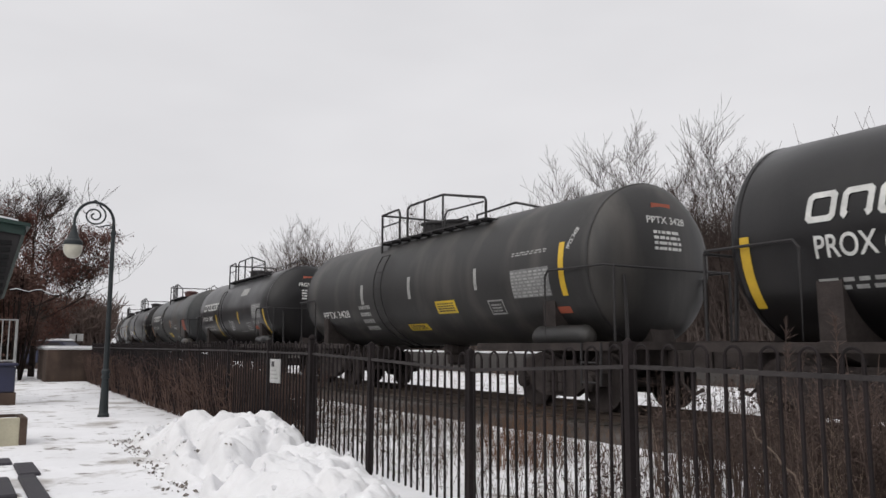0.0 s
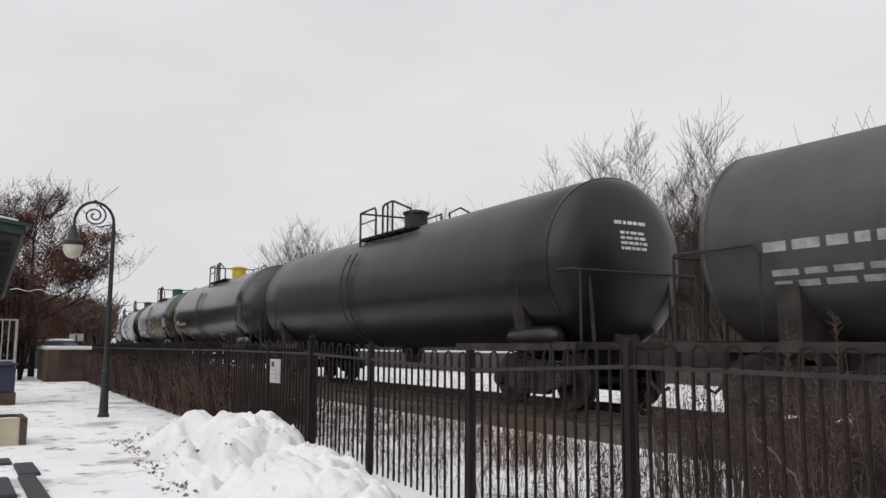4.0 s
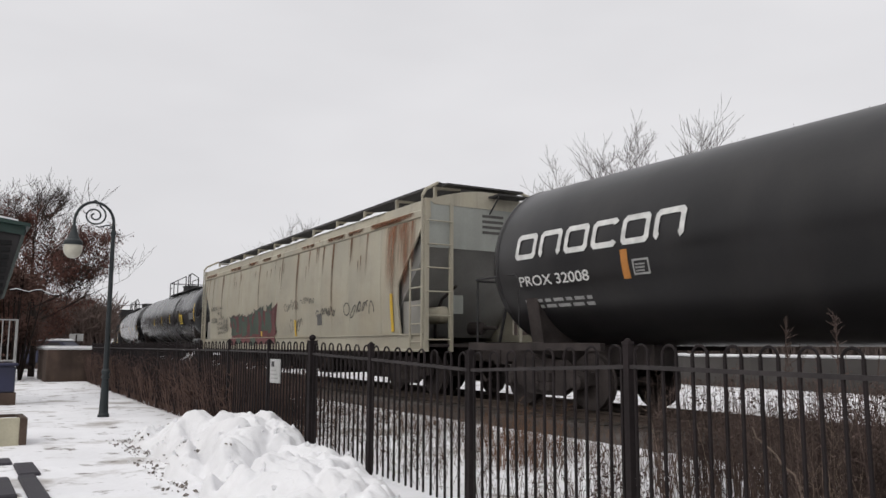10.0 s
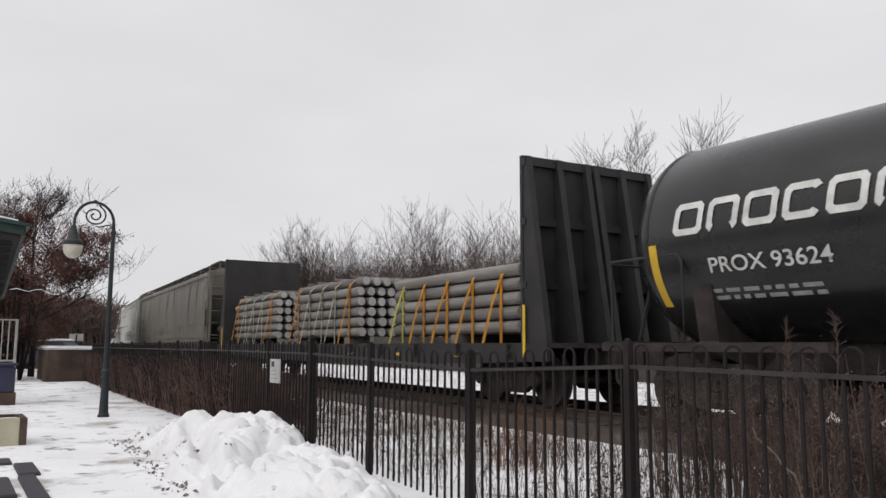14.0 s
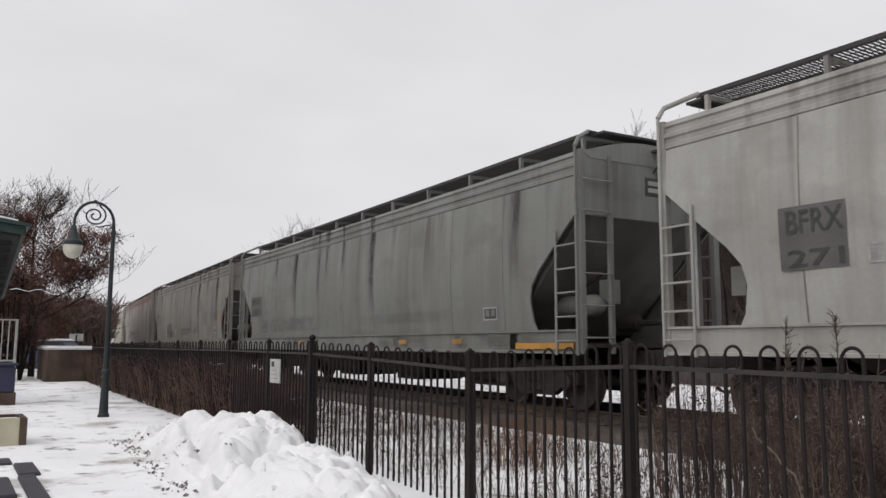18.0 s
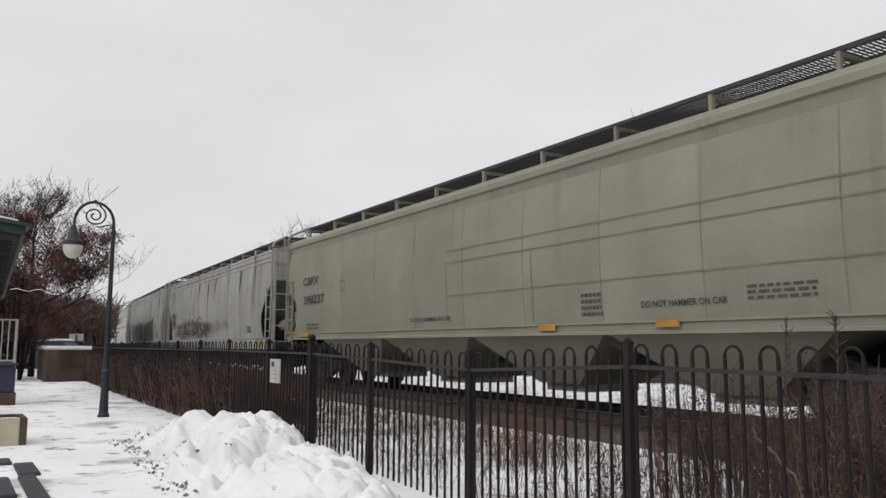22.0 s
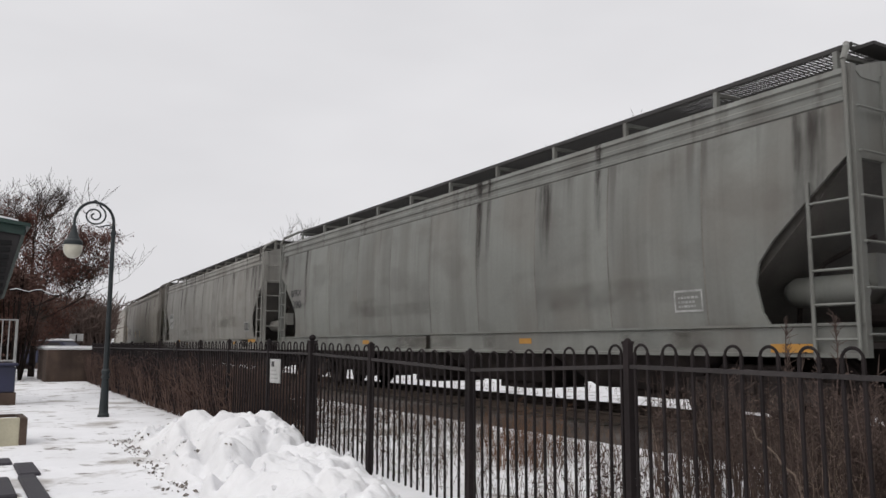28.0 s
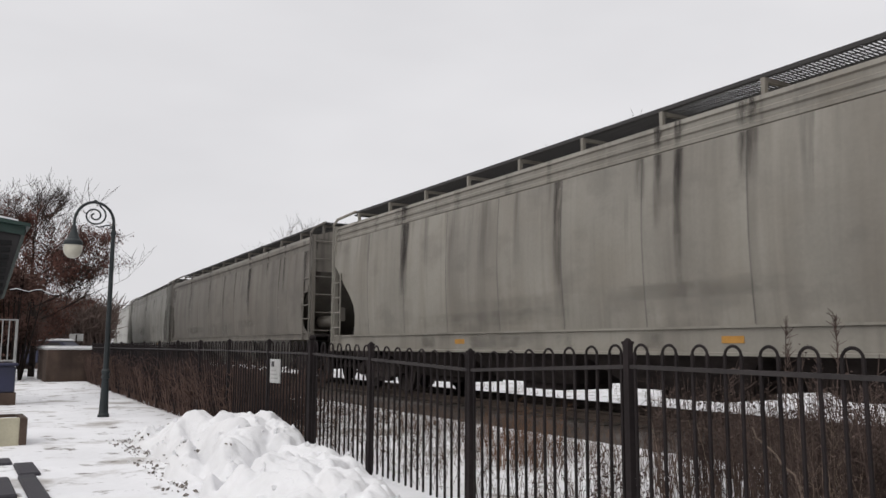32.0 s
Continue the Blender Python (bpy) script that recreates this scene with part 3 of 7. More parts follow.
# dark gratings; on the hatch covers this colour stands for roof shade
M_ROOFDARK = surf("galvanised_grating", (0.040, 0.038, 0.037), 0.85, metal=0.0, var=0.2)
M_SEAM = surf("grimy_weld", (0.155, 0.145, 0.130), 0.8, var=0.4, scale=1.2, bump=0)
M_SEAM_SOFT = surf("soft_weld", (0.190, 0.177, 0.148), 0.8, var=0.3, scale=1.2, bump=0)
M_SEAM_DARK = surf("dark_panel_joint", (0.055, 0.045, 0.038), 0.8, var=0.3, scale=1.2, bump=0)


# ---- tank cars ----
def head_profile(length, r, depth):
    k = [(0.0, 1.0), (0.16, 0.97), (0.36, 0.905), (0.58, 0.79), (0.76, 0.63), (0.90, 0.40), (0.97, 0.2), (1.0, 0.0)]
    c = length / 2 - depth
    right = [(c + depth * d, r * q) for d, q in k]
    mids = [(-c + 2 * c * i / 12, r) for i in range(1, 12)]
    return [(-x, q) for x, q in reversed(right)] + mids + right


def build_tank(name, label, length, ends, r, zc, paint, rail, housing, housing_mat, depth=0.62, ladder="middle", first=None):
    car = thing(name, label, "tank car", "cars of the train")
    half, c = length / 2 + 0.95, length / 2 - depth
    skin = lambda z: math.sqrt(max(0.01, r * r - (z - zc) ** 2))
    part("tank_shell", lathe_x(bm_new(), head_profile(length, r, depth), 56, zc), paint, car, smooth=True)
    bm = bm_new()
    lathe_x(bm, [(-0.03, r), (-0.03, r + 0.005), (0.03, r + 0.005), (0.03, r)], 56, zc)
    seam = part("head_seam", bm, paint, car, m=pose(c - 0.02, 0, 0))
    again(seam, pose(-c + 0.02, 0, 0))
    # stub sills, saddles and end platforms
    bm = bm_new()
    extrude(bm, [(c - 2.6, zc - r + 0.25), (c - 2.6, 0.72), (half - 0.9, 0.72), (half - 0.9, 1.08), (c + 0.3, 1.1), (c + 0.15, zc - r * 0.55)], -0.26, 0.26)
    sill = part("stub_sill", bm, M_GRIME, car)
    again(sill, pose(0, 0, 0, 0, 0, 180))
    bm = bm_new()
    pts = [(-1.35, 0.98), (-1.2, 1.12)] + [(r * 0.99 * math.cos(a), zc + r * 0.99 * math.sin(a)) for a in [radians(205 + 13 * i) for i in range(11)]] + [(1.2, 1.12), (1.35, 0.98), (0.5, 0.75), (-0.5, 0.75)]
    extrude(bm, pts, -0.16, 0.16, "x")
    saddle = part("saddle", bm, M_GRIME, car, m=pose(half - 2.55, 0, 0))
    again(saddle, pose(-half + 2.55, 0, 0))
    bm = bm_new()
    extrude(bm, [(half - 1.34, 1.0), (half - 1.34, 1.12), (half - 0.80, 1.12), (half - 0.80, 1.0), (half - 0.84, 1.0), (half - 0.84, 1.09), (half - 1.30, 1.09), (half - 1.30, 1.0)], -1.45, 1.45)
    deck = part("end_platform", bm, M_GRIME, car)
    again(deck, pose(0, 0, 0, 0, 0, 180))
    side = part("side_rail", box(bm_new(), half - 4.4, half - 0.8, -1.48, -1.38, 0.98, 1.10), M_GRIME, car)
    for m in (pose(0, 2.86, 0), pose(0, 0, 0, 0, 0, 180), pose(0, -2.86, 0, 0, 0, 180)):
        again(side, m)
    bm = bm_new()
    x0 = half - 0.85
    tube(bm, [(x0 - 1.5, -1.46, 1.0), (x0 - 1.5, -1.46, 2.2), (x0 - 1.42, -1.46, 2.3), (x0 - 0.1, -1.40, 2.3), (x0, -1.3, 2.28), (x0, 1.3, 2.28), (x0 - 0.1, 1.40, 2.3), (x0 - 1.42, 1.46, 2.3), (x0 - 1.5, 1.46, 2.2), (x0 - 1.5, 1.46, 1.0)], 0.022, 6)
    for y in (-1.3, 1.3):
        tube(bm, [(x0, y, 1.05), (x0, y, 2.28)], 0.022, 6)
    hand = part("end_handrail", bm, M_BLACK, car)
    again(hand, pose(0, 0, 0, 0, 0, 180))
    bm = bm_new()
    tube(bm, [(half - 1.0, -0.9, 1.1), (c + 0.35, -0.9, zc - 0.25)], 0.03, 6)
    br = part("head_brace", bm, M_BLACK, car)
    for m in (pose(0, 1.8, 0), pose(0, 0, 0, 0, 0, 180), pose(0, -1.8, 0, 0, 0, 180)):
        again(br, m)
    bm = bm_new()
    for x in (half - 0.95, half - 1.4):
        tube(bm, [(x, -1.5, 0.45), (x, -1.5, 1.1)], 0.02, 5)
    for z in (0.5, 0.8):
        tube(bm, [(half - 0.95, -1.5, z), (half - 1.4, -1.5, z)], 0.018, 5)
    step = part("sill_step", bm, M_BLACK, car)
    again(step, pose(0, 0, 0, 0, 0, 180))
    bm = bm_new()
    lathe_x(bm, [(-0.75, 0), (-0.7, 0.13), (-0.58, 0.2), (0.58, 0.2), (0.7, 0.13), (0.75, 0)], 16)
    part("air_reservoir", bm, paint, car, smooth=True, m=pose(half - 2.3, -1.12, 1.20))
    # top platform with its railing
    a, b = rail
    ztop = zc + r
    bm = bm_new()
    for y in (-0.95, -0.8, -0.65, 0.65, 0.8, 0.95):
        box(bm, a, b, y - 0.05, y + 0.05, ztop - 0.20, ztop - 0.17)
    for i in range(int((b - a) / 0.5) + 1):
        box(bm, a + 0.5 * i, a + 0.5 * i + 0.05, -1.0, 1.0, ztop - 0.24, ztop - 0.20)
    part("top_platform", bm, M_BLACK, car)
    zr, zd = ztop + 0.52, ztop - 0.20
    y = -0.98
    f = (b - a) * first if first else 0.95
    part("railing", tube(bm_new(), [(a, y, zd - 0.3), (a, y, zr), (a + 0.02, y, zr), (a + f - 0.08, y, zr + 0.03), (a + f, y, zr - 0.06), (a + f, y, zd)], 0.028, 6), M_BLACK, car)
    part("railing", tube(bm_new(), [(a, y, zd + 0.42), (a + 0.9, y, zd + 0.44)], 0.02, 6), M_BLACK, car)
    for q in range(1, int(f / 1.3)):
        part("railing", tube(bm_new(), [(a + 1.3 * q, y, zd), (a + 1.3 * q, y, zr + 0.01)], 0.026, 6), M_BLACK, car)
    m0 = a + f + (0.75 if first else 0.4)
    knee = max(m0 + 0.55, b - 1.7)
    part("railing", tube(bm_new(), [(m0, y, zd), (m0, y, zr - 0.05), (m0 + 0.12, y, zr + 0.03), (knee, y, zr + 0.05), (b - 0.05, y, zr - 0.28), (b, y, zr - 0.36), (b, y, zd)], 0.028, 6), M_BLACK, car)
    for i in range(1, 2 if first else 3):
        x = m0 + (knee - m0) * i / 2
        part("railing", tube(bm_new(), [(x, y, zd), (x, y, zr + 0.04)], 0.028, 6), M_BLACK, car)
    if b - a > 4:
        part("railing", tube(bm_new(), [(b - 1.6, y, zd), (b - 1.6, y, zd + 0.3), (b - 1.5, y, zd + 0.38), (b - 0.1, y, zd + 0.36)], 0.02, 6), M_BLACK, car)
    part("railing", tube(bm_new(), [(a, -0.98, zr), (a, 0.98, zr)], 0.026, 6), M_BLACK, car)
    part("railing", tube(bm_new(), [(a, 0.98, zd - 0.3), (a, 0.98, zr), (a + 0.9, 0.98, zr + 0.03), (a + 0.95, 0.98, zd)], 0.028, 6), M_BLACK, car)
    part("railing", tube(bm_new(), [(m0, 0.98, zd), (m0, 0.98, zr), (knee, 0.98, zr + 0.06), (b, 0.98, zr - 0.4), (b, 0.98, zd)], 0.028, 6), M_BLACK, car)
    hx, hr, hh = housing
    bm = bm_new()
    lathe_z(bm, [(hr, ztop - 0.12), (hr, ztop + hh), (hr + 0.05, ztop + hh), (hr + 0.05, ztop + hh + 0.05), (hr * 0.7, ztop + hh + 0.1), (0.01, ztop + hh + 0.12)], 22, hx, 0)
    part("valve_housing", bm, housing_mat, car)
    if b - a > 4:
        bm = bm_new()
        lathe_z(bm, [(0.3, ztop - 0.1), (0.3, ztop + 0.15), (0.34, ztop + 0.15), (0.34, ztop + 0.2), (0.01, ztop + 0.22)], 18, hx + 0.95, 0.0)
        part("manway", bm, M_BLACK, car)
    # side ladder
    if ladder is not None:
        at = housing[0] - 0.3 if ladder == "middle" else ladder
        bm = bm_new()
        lad = [(-(skin(z) + 0.09), z) for z in [1.0 + 0.2 * i for i in range(int((ztop - 0.3 - 1.0) / 0.2))]]
        for x in (-0.2, 0.2):
            tube(bm, [(x, yy, z) for yy, z in lad], 0.018, 5)
        for yy, z in lad[1::2]:
            tube(bm, [(-0.2, yy, z), (0.2, yy, z)], 0.014, 5)
        lad_ob = part("side_ladder", bm, M_BLACK, car, m=pose(at, 0, 0))
        again(lad_ob, pose(at, 0, 0, 0, 0, 180))
    bm = bm_new()
    lathe_z(bm, [(0.16, 0.62), (0.22, 0.68), (0.22, 0.85), (0.3, 0.9), (0.3, zc - r + 0.12)], 14, 0, 0)
    part("bottom_outlet", bm, M_GRIME, car)
    t = add_truck(car, half - 2.55)
    again(t, pose(-half + 2.55, 0, 0))
    add_couplers(car, ends[1], ends[0])
    return car, skin


# ---- ground, track ----
def land(off):
    """Height of the ground by distance from the track's centre line (towards the platform is positive)."""
    knots = [(-900, 26), (-300, 22), (-150, 10), (-75, 3.0), (-40, 0.6), (-16, 0.1), (-8, 0.0), (-3.6, -0.10), (-2.1, 0.11), (1.7, 0.11), (2.5, -0.05), (5.1, -0.14), (5.9, -0.02), (6.3, 0.0), (3000, 0.0)]
    for (a, p), (b, q) in zip(knots, knots[1:]):
        if off <= b:
            return p + (q - p) * max(0, (off - a) / (b - a))
    return 0.0


def offset_of(x, y):
    return math.hypot(x, y - TRACK_Y - TRACK_R) - TRACK_R


def axis_steps(lo, hi, fine0, fine1, step, grow=1.35):
    v = [fine0 + step * i for i in range(int((fine1 - fine0) / step) + 1)]
    d, a = step, v[-1]
    while a < hi:
        d *= grow
        a += d
        v.append(min(a, hi))
    d, a = step, v[0]
    while a > lo:
        d *= grow
        a -= d
        v.insert(0, max(a, lo))
    return v


def build_ground():
    xs, ys = axis_steps(-2500, 2500, -70, 14, 0.6), axis_steps(-2500, 2500, -6, 24, 0.3)
    verts = []
    for y in ys:
        for x in xs:
            off = offset_of(x, y)
            z = land(off if off > -560 else -560)
            if abs(x) < 120 and abs(y) < 120:
                bump = noise.noise(Vector((x * 0.5, y * 0.5, 0))) * 0.025 + noise.noise(Vector((x * 1.7, y * 1.7, 3))) * 0.012
                z += bump * (1.0 if abs(off) > 3.4 else 0.0)
            verts.append((x, y, z))
    nx = len(xs)
    faces = [(j * nx + i, j * nx + i + 1, (j + 1) * nx + i + 1, (j + 1) * nx + i) for j in range(len(ys) - 1) for i in range(nx - 1)]
    me = bpy.data.meshes.new("ground")
    me.from_pydata(verts, [], faces)
    me.polygons.foreach_set("use_smooth", [True] * len(me.polygons))
    me.materials.append(M_GROUND)
    return tagged(new("ground", me), "trodden snow over platform paving and trackside earth", "ground", kind="structure")


def ground_material():
    m = surf("trodden_snow", (0.80, 0.80, 0.82), 0.8, var=0.06, scale=0.9, fine=9, bump=0.5)
    n, l = m.node_tree.nodes, m.node_tree.links
    b = n["Principled BSDF"]
    old = b.inputs["Base Color"].links[0].from_socket
    geo = n.new("ShaderNodeNewGeometry")

    def mask(scale, lo, hi, detail=6.0, rough=0.65):
        t, r = n.new("ShaderNodeTexNoise"), n.new("ShaderNodeValToRGB")
        t.inputs["Scale"].default_value, t.inputs["Detail"].default_value, t.inputs["Roughness"].default_value = scale, detail, rough
        l.new(geo.outputs["Position"], t.inputs["Vector"])
        r.color_ramp.elements[0].position, r.color_ramp.elements[1].position = lo, hi
        l.new(t.outputs["Fac"], r.inputs[0])
        return r.outputs[0]

    col = old
    for fac, c in ((mask(0.7, 0.535, 0.69), (0.32, 0.295, 0.27, 1)), (mask(2.6, 0.585, 0.67), (0.13, 0.11, 0.09, 1))):
        x = n.new("ShaderNodeMix")
        x.data_type = "RGBA"
        l.new(fac, x.inputs[0])
        l.new(col, x.inputs[6])
        x.inputs[7].default_value = c
        col = x.outputs[2]
    l.new(col, b.inputs["Base Color"])
    return m


M_GROUND = ground_material()
M_BALLAST = surf("ballast", (0.046, 0.036, 0.031), 0.95, var=0.5, scale=1.2, fine=22, bump=1.0, stain=0.15, stain_col=(0.5, 0.5, 0.5))
M_RAIL = surf("rail_steel", (0.07, 0.052, 0.042), 0.6, metal=0.3, var=0.3)
M_TIE = surf("sleeper_wood", (0.05, 0.042, 0.035), 0.85, var=0.4, scale=3)


def strip(prof, s0, s1, ds):
    """A profile of (off, z) swept along the curve."""
    bm = bm_new()
    rings = []
    n = int((s1 - s0) / ds)
    for i in range(n + 1):
        s = s0 + ds * i
        rings.append([bm.verts.new((*along(s, o), z)) for o, z in prof])
    for q, w in zip(rings, rings[1:]):
        for a, b, c, d in zip(q, q[1:], w[1:], w):
            bm.faces.new((a, b, c, d))
    return bm


def build_track():
    tagged(part("track_bed", strip([(2.35, -0.04), (2.05, 0.05), (1.7, 0.125), (0, 0.13), (-2.15, 0.125), (-2.9, 0.02), (-3.5, -0.09)], -420, 420, 1.5), M_BALLAST, None), "dark gravel track bed with frost", "track bed", kind="structure")
    for off in (0.7525, -0.7525):
        c = [(0.036, 0.289), (-0.036, 0.289), (-0.036, 0.255), (-0.01, 0.24), (-0.01, 0.165), (-0.07, 0.15), (-0.07, 0.13)]
        prof = [(off + a, z) for a, z in reversed(c)] + [(off - a, z) for a, z in c]
        tagged(part("rail", strip(prof, -420, 420, 1.5), M_RAIL, None), "rust-brown steel running rail on the track bed", "rail", "rails of the track", "structure")
    bm = bm_new()
    for i in range(230):
        s = -105 + 0.56 * i
        p = [along(s + ds, o) for ds, o in ((-0.11, 1.3), (0.11, 1.3), (0.11, -1.3), (-0.11, -1.3))]
        lo, hi = [bm.verts.new((x, y, 0.05)) for x, y in p], [bm.verts.new((x, y, 0.145)) for x, y in p]
        bm.faces.new(hi)
        for k in range(4):
            bm.faces.new((lo[k], lo[(k + 1) % 4], hi[(k + 1) % 4], hi[k]))
    tagged(part("sleepers", bm, M_TIE, None), "dark timber sleepers half sunk in gravel", "sleepers", kind="stuff")


def build_far_wall():
    """Low grey wall beyond the track, its top under snow."""
    wall = thing("low_wall", "low grey concrete wall with a ridge of snow beyond the track", "wall")
    rng, block = random.Random(3), None
    for k in range(30):
        s = -72 + 2.9 * k
        (xa, ya), (xb, yb) = along(s, -12.0), along(s + 2.9, -12.0)
        ang = math.degrees(math.atan2(yb - ya, xb - xa))
        m = pose(xa, ya, rng.uniform(-0.02, 0.02), 0, 0, ang)
        if block is None:
            bm = box(bm_new(), 0.012, 2.888, -0.14, 0.14, -0.15, 1.03)
            bmesh.ops.bevel(bm, geom=bm.edges[:], offset=0.02, segments=1, affect="EDGES")
            block = part("panel", bm, M_WALLGREY, wall, m=m)
            bm = box(bm_new(), 0, 2.9, -0.17, 0.17, 1.02, 1.115)
            bmesh.ops.bevel(bm, geom=bm.edges[:], offset=0.04, segments=2, affect="EDGES")
            part("snow_cap", bm, M_SNOW, block, "ridge of white snow", smooth=True)
        else:
            again(block, m)
    brush("wall_weeds", "dead weeds along the foot of the low wall", "weeds", 61, 1500, lambda r: on_land(*along(r.uniform(-60, 12), -11.75 + 1.1 * r.random() ** 2)), lambda r, x, y: r.uniform(0.12, 0.42), 0.010, M_WEED, 0.5, 4, 0.9)
    brush("verge_stalks", "scattered dry stalks in the snow beyond the track", "weeds", 62, 900, lambda r: on_land(*along(r.uniform(-45, 12), r.uniform(-11.0, -3.4))), lambda r, x, y: r.uniform(0.08, 0.38), 0.005, M_STRAW, 0.5, 3, 0.8)


M_WALLGREY = surf("weathered_grey_wall", (0.058, 0.053, 0.050), 0.9, var=0.3, scale=0.9, bump=0.3, streak=0.5, streak_col=(0.05, 0.045, 0.04))


# ---- fence ----
FENCE_OFF = TRACK_Y - 3.66
POSTS = [(1.85, 1.18), (0.0, 1.18), (-1.85, 1.18), (-3.67, 1.20), (-5.48, 1.13), (-7.33, 1.19), (-8.93, 1.23), (-10.5, 1.24), (-12.42, 1.25)] + [(-12.42 - 1.83 * k, 1.25) for k in range(1, 11)]


def fence_at(x):
    return FENCE_Y0 + x * x / (2 * (TRACK_R + FENCE_OFF))


FENCE_Y0 = 3.66


def build_fence():
    fence = thing("fence", "black metal railing fence with hooped picket tops along the platform", "fence")
    bm = bm_new()
    box(bm, -0.023, 0.023, -0.023, 0.023, -0.3, 1.34)
    box(bm, -0.028, 0.028, -0.028, 0.028, 1.34, 1.36)
    lathe_z(bm, [(0.024, 1.36), (0.017, 1.373), (0.005, 1.38)], 8)
    post = None
    for x, z in POSTS:
        m = pose(x, fence_at(x), z - 1.2, 0, 0, math.degrees(x / TRACK_R))
        if abs(x + 8.93) < 0.01:
            b2 = bm_new()
            box(b2, -0.040, 0.040, -0.040, 0.040, -0.3, 1.33)
            box(b2, -0.048, 0.048, -0.048, 0.048, 1.33, 1.36)
            lathe_z(b2, [(0.02, 1.36), (0.036, 1.375), (0.042, 1.395), (0.034, 1.415), (0.01, 1.43)], 12)
            part("post", b2, M_FENCE, fence, "thicker main post with a ball cap", m=m)
            continue
        post = part("post", bm, M_FENCE, fence, m=m) if post is None else again(post, m)
    h = 0.1076
    bm = bm_new()
    t = 0.0080
    for x in (0, h):
        box(bm, x - t, x + t, -t, t, -1.12, 0.09)
    arc_pts = [(h / 2 - h / 2 * math.cos(math.pi * k / 10), 0, 0.085 + h / 2 * math.sin(math.pi * k / 10)) for k in range(11)]
    tube(bm, arc_pts, 0.0088, 6)
    hoop = None
    for (xa, za), (xb, zb) in zip(POSTS, POSTS[1:]):
        d = xa - xb
        n = max(6, round(d / h / 2 - 0.5))
        a, b = Vector((xa, fence_at(xa), za)), Vector((xb, fence_at(xb), zb))
        bm2 = bm_new()
        L = (b - a).length
        box(bm2, 0, L, -0.013, 0.013, -0.013, 0.013)
        ang = math.degrees(math.atan2(b.y - a.y, b.x - a.x))
        tilt = math.degrees(math.atan2(b.z - a.z, math.hypot(b.x - a.x, b.y - a.y)))
        part("fence_rail", bm2, M_FENCERAIL, fence, m=pose(*a, 0, 0, ang) @ pose(0, 0, 0, 0, -tilt, 0))
        for i in range(n):
            c = a.lerp(b, (i + 0.5) / n)
            lean = random.uniform(-0.5, 0.5)
            m = pose(c.x, c.y, c.z, 0, lean, ang) @ pose(-h / 2, 0, 0)
            hoop = part("picket", bm, M_FENCE, fence, m=m) if hoop is None else again(hoop, m)
    return fence


# ---- platform lamp ----
def build_lamp():
    lamp = thing("street_lamp", "dark green scrolled platform lamp with a frosted globe on snow", "street lamp")
    lamp.matrix_basis = pose(-16.08, 2.58, 0.0, 0, 0, 0)
    bm = bm_new()
    lathe_z(bm, [(0.105, -0.05), (0.105, 0.04), (0.085, 0.07), (0.08, 0.2), (0.062, 0.66), (0.06, 0.70), (0.078, 0.71), (0.078, 0.75), (0.066, 0.76), (0.066, 0.80), (0.078, 0.81), (0.078, 0.85), (0.055, 0.88)], 16)
    part("base", bm, M_GREENP, lamp)
    bm = bm_new()
    lathe_z(bm, [(0.05, 0.82), (0.044, 2.0), (0.038, 3.40), (0.05, 3.42), (0.05, 3.47), (0.034, 3.49), (0.03, 3.60)], 14)
    part("pole", bm, M_GREENP, lamp)
    w = 0.69
    arch = [(0, -w / 2 + w / 2 * math.cos(a), 3.62 + 0.40 * math.sin(a)) for a in [math.pi * k / 22 for k in range(23)]]
    bm = bm_new()
    tube(bm, [(0, 0, 3.5)] + arch + [(0, -w, 3.54)], 0.027, 10)
    part("arm", bm, M_GREENP, lamp, smooth=True)
    bm = bm_new()
    spiral = []
    for k in range(52):
        a = math.pi * 0.5 + k * 0.24
        r = 0.215 * (1 - k / 62)
        spiral.append((0, -w / 2 - r * math.cos(a), 3.765 + r * math.sin(a) * 0.95))
    tube(bm, [(0, -w / 2 + 0.06, 4.02)] + spiral[2:], 0.016, 7)
    part("scroll", bm, M_GREENP, lamp, smooth=True)
    bm = bm_new()
    curl = [(0, -w / 2 + 0.02, 3.56), (0, -w / 2 + 0.11, 3.55), (0, -w / 2 + 0.20, 3.59), (0, -0.08, 3.60), (0, -0.045, 3.57), (0, -0.06, 3.535), (0, -0.09, 3.545)]
    tube(bm, curl, 0.014, 6)
    part("tendril", bm, M_GREENP, lamp, smooth=True)
    bm = bm_new()
    lathe_z(bm, [(0.008, 4.07), (0.03, 4.055), (0.035, 4.03), (0.02, 4.0)], 10, 0, -w / 2)
    part("finial", bm, M_GREENP, lamp)
    bm = bm_new()
    lathe_z(bm, [(0.03, 3.56), (0.045, 3.53), (0.05, 3.47), (0.085, 3.36), (0.12, 3.29), (0.16, 3.255), (0.168, 3.24), (0.168, 3.18), (0.15, 3.18)], 20, 0, -w)
    part("shade", bm, M_GREENP, lamp)
    bm = bm_new()
    lathe_z(bm, [(0.155, 3.19), (0.166, 3.13), (0.160, 3.06), (0.135, 3.00), (0.09, 2.95), (0.04, 2.932), (0.005, 2.93)], 22, 0, -w)
    part("globe", bm, M_GLOBE, lamp, "frosted cream glass globe, unlit", smooth=True)
    return lamp


M_GLOBE = surf("frosted_globe", (0.52, 0.50, 0.42), 0.35, var=0.12, scale=5, bump=0)


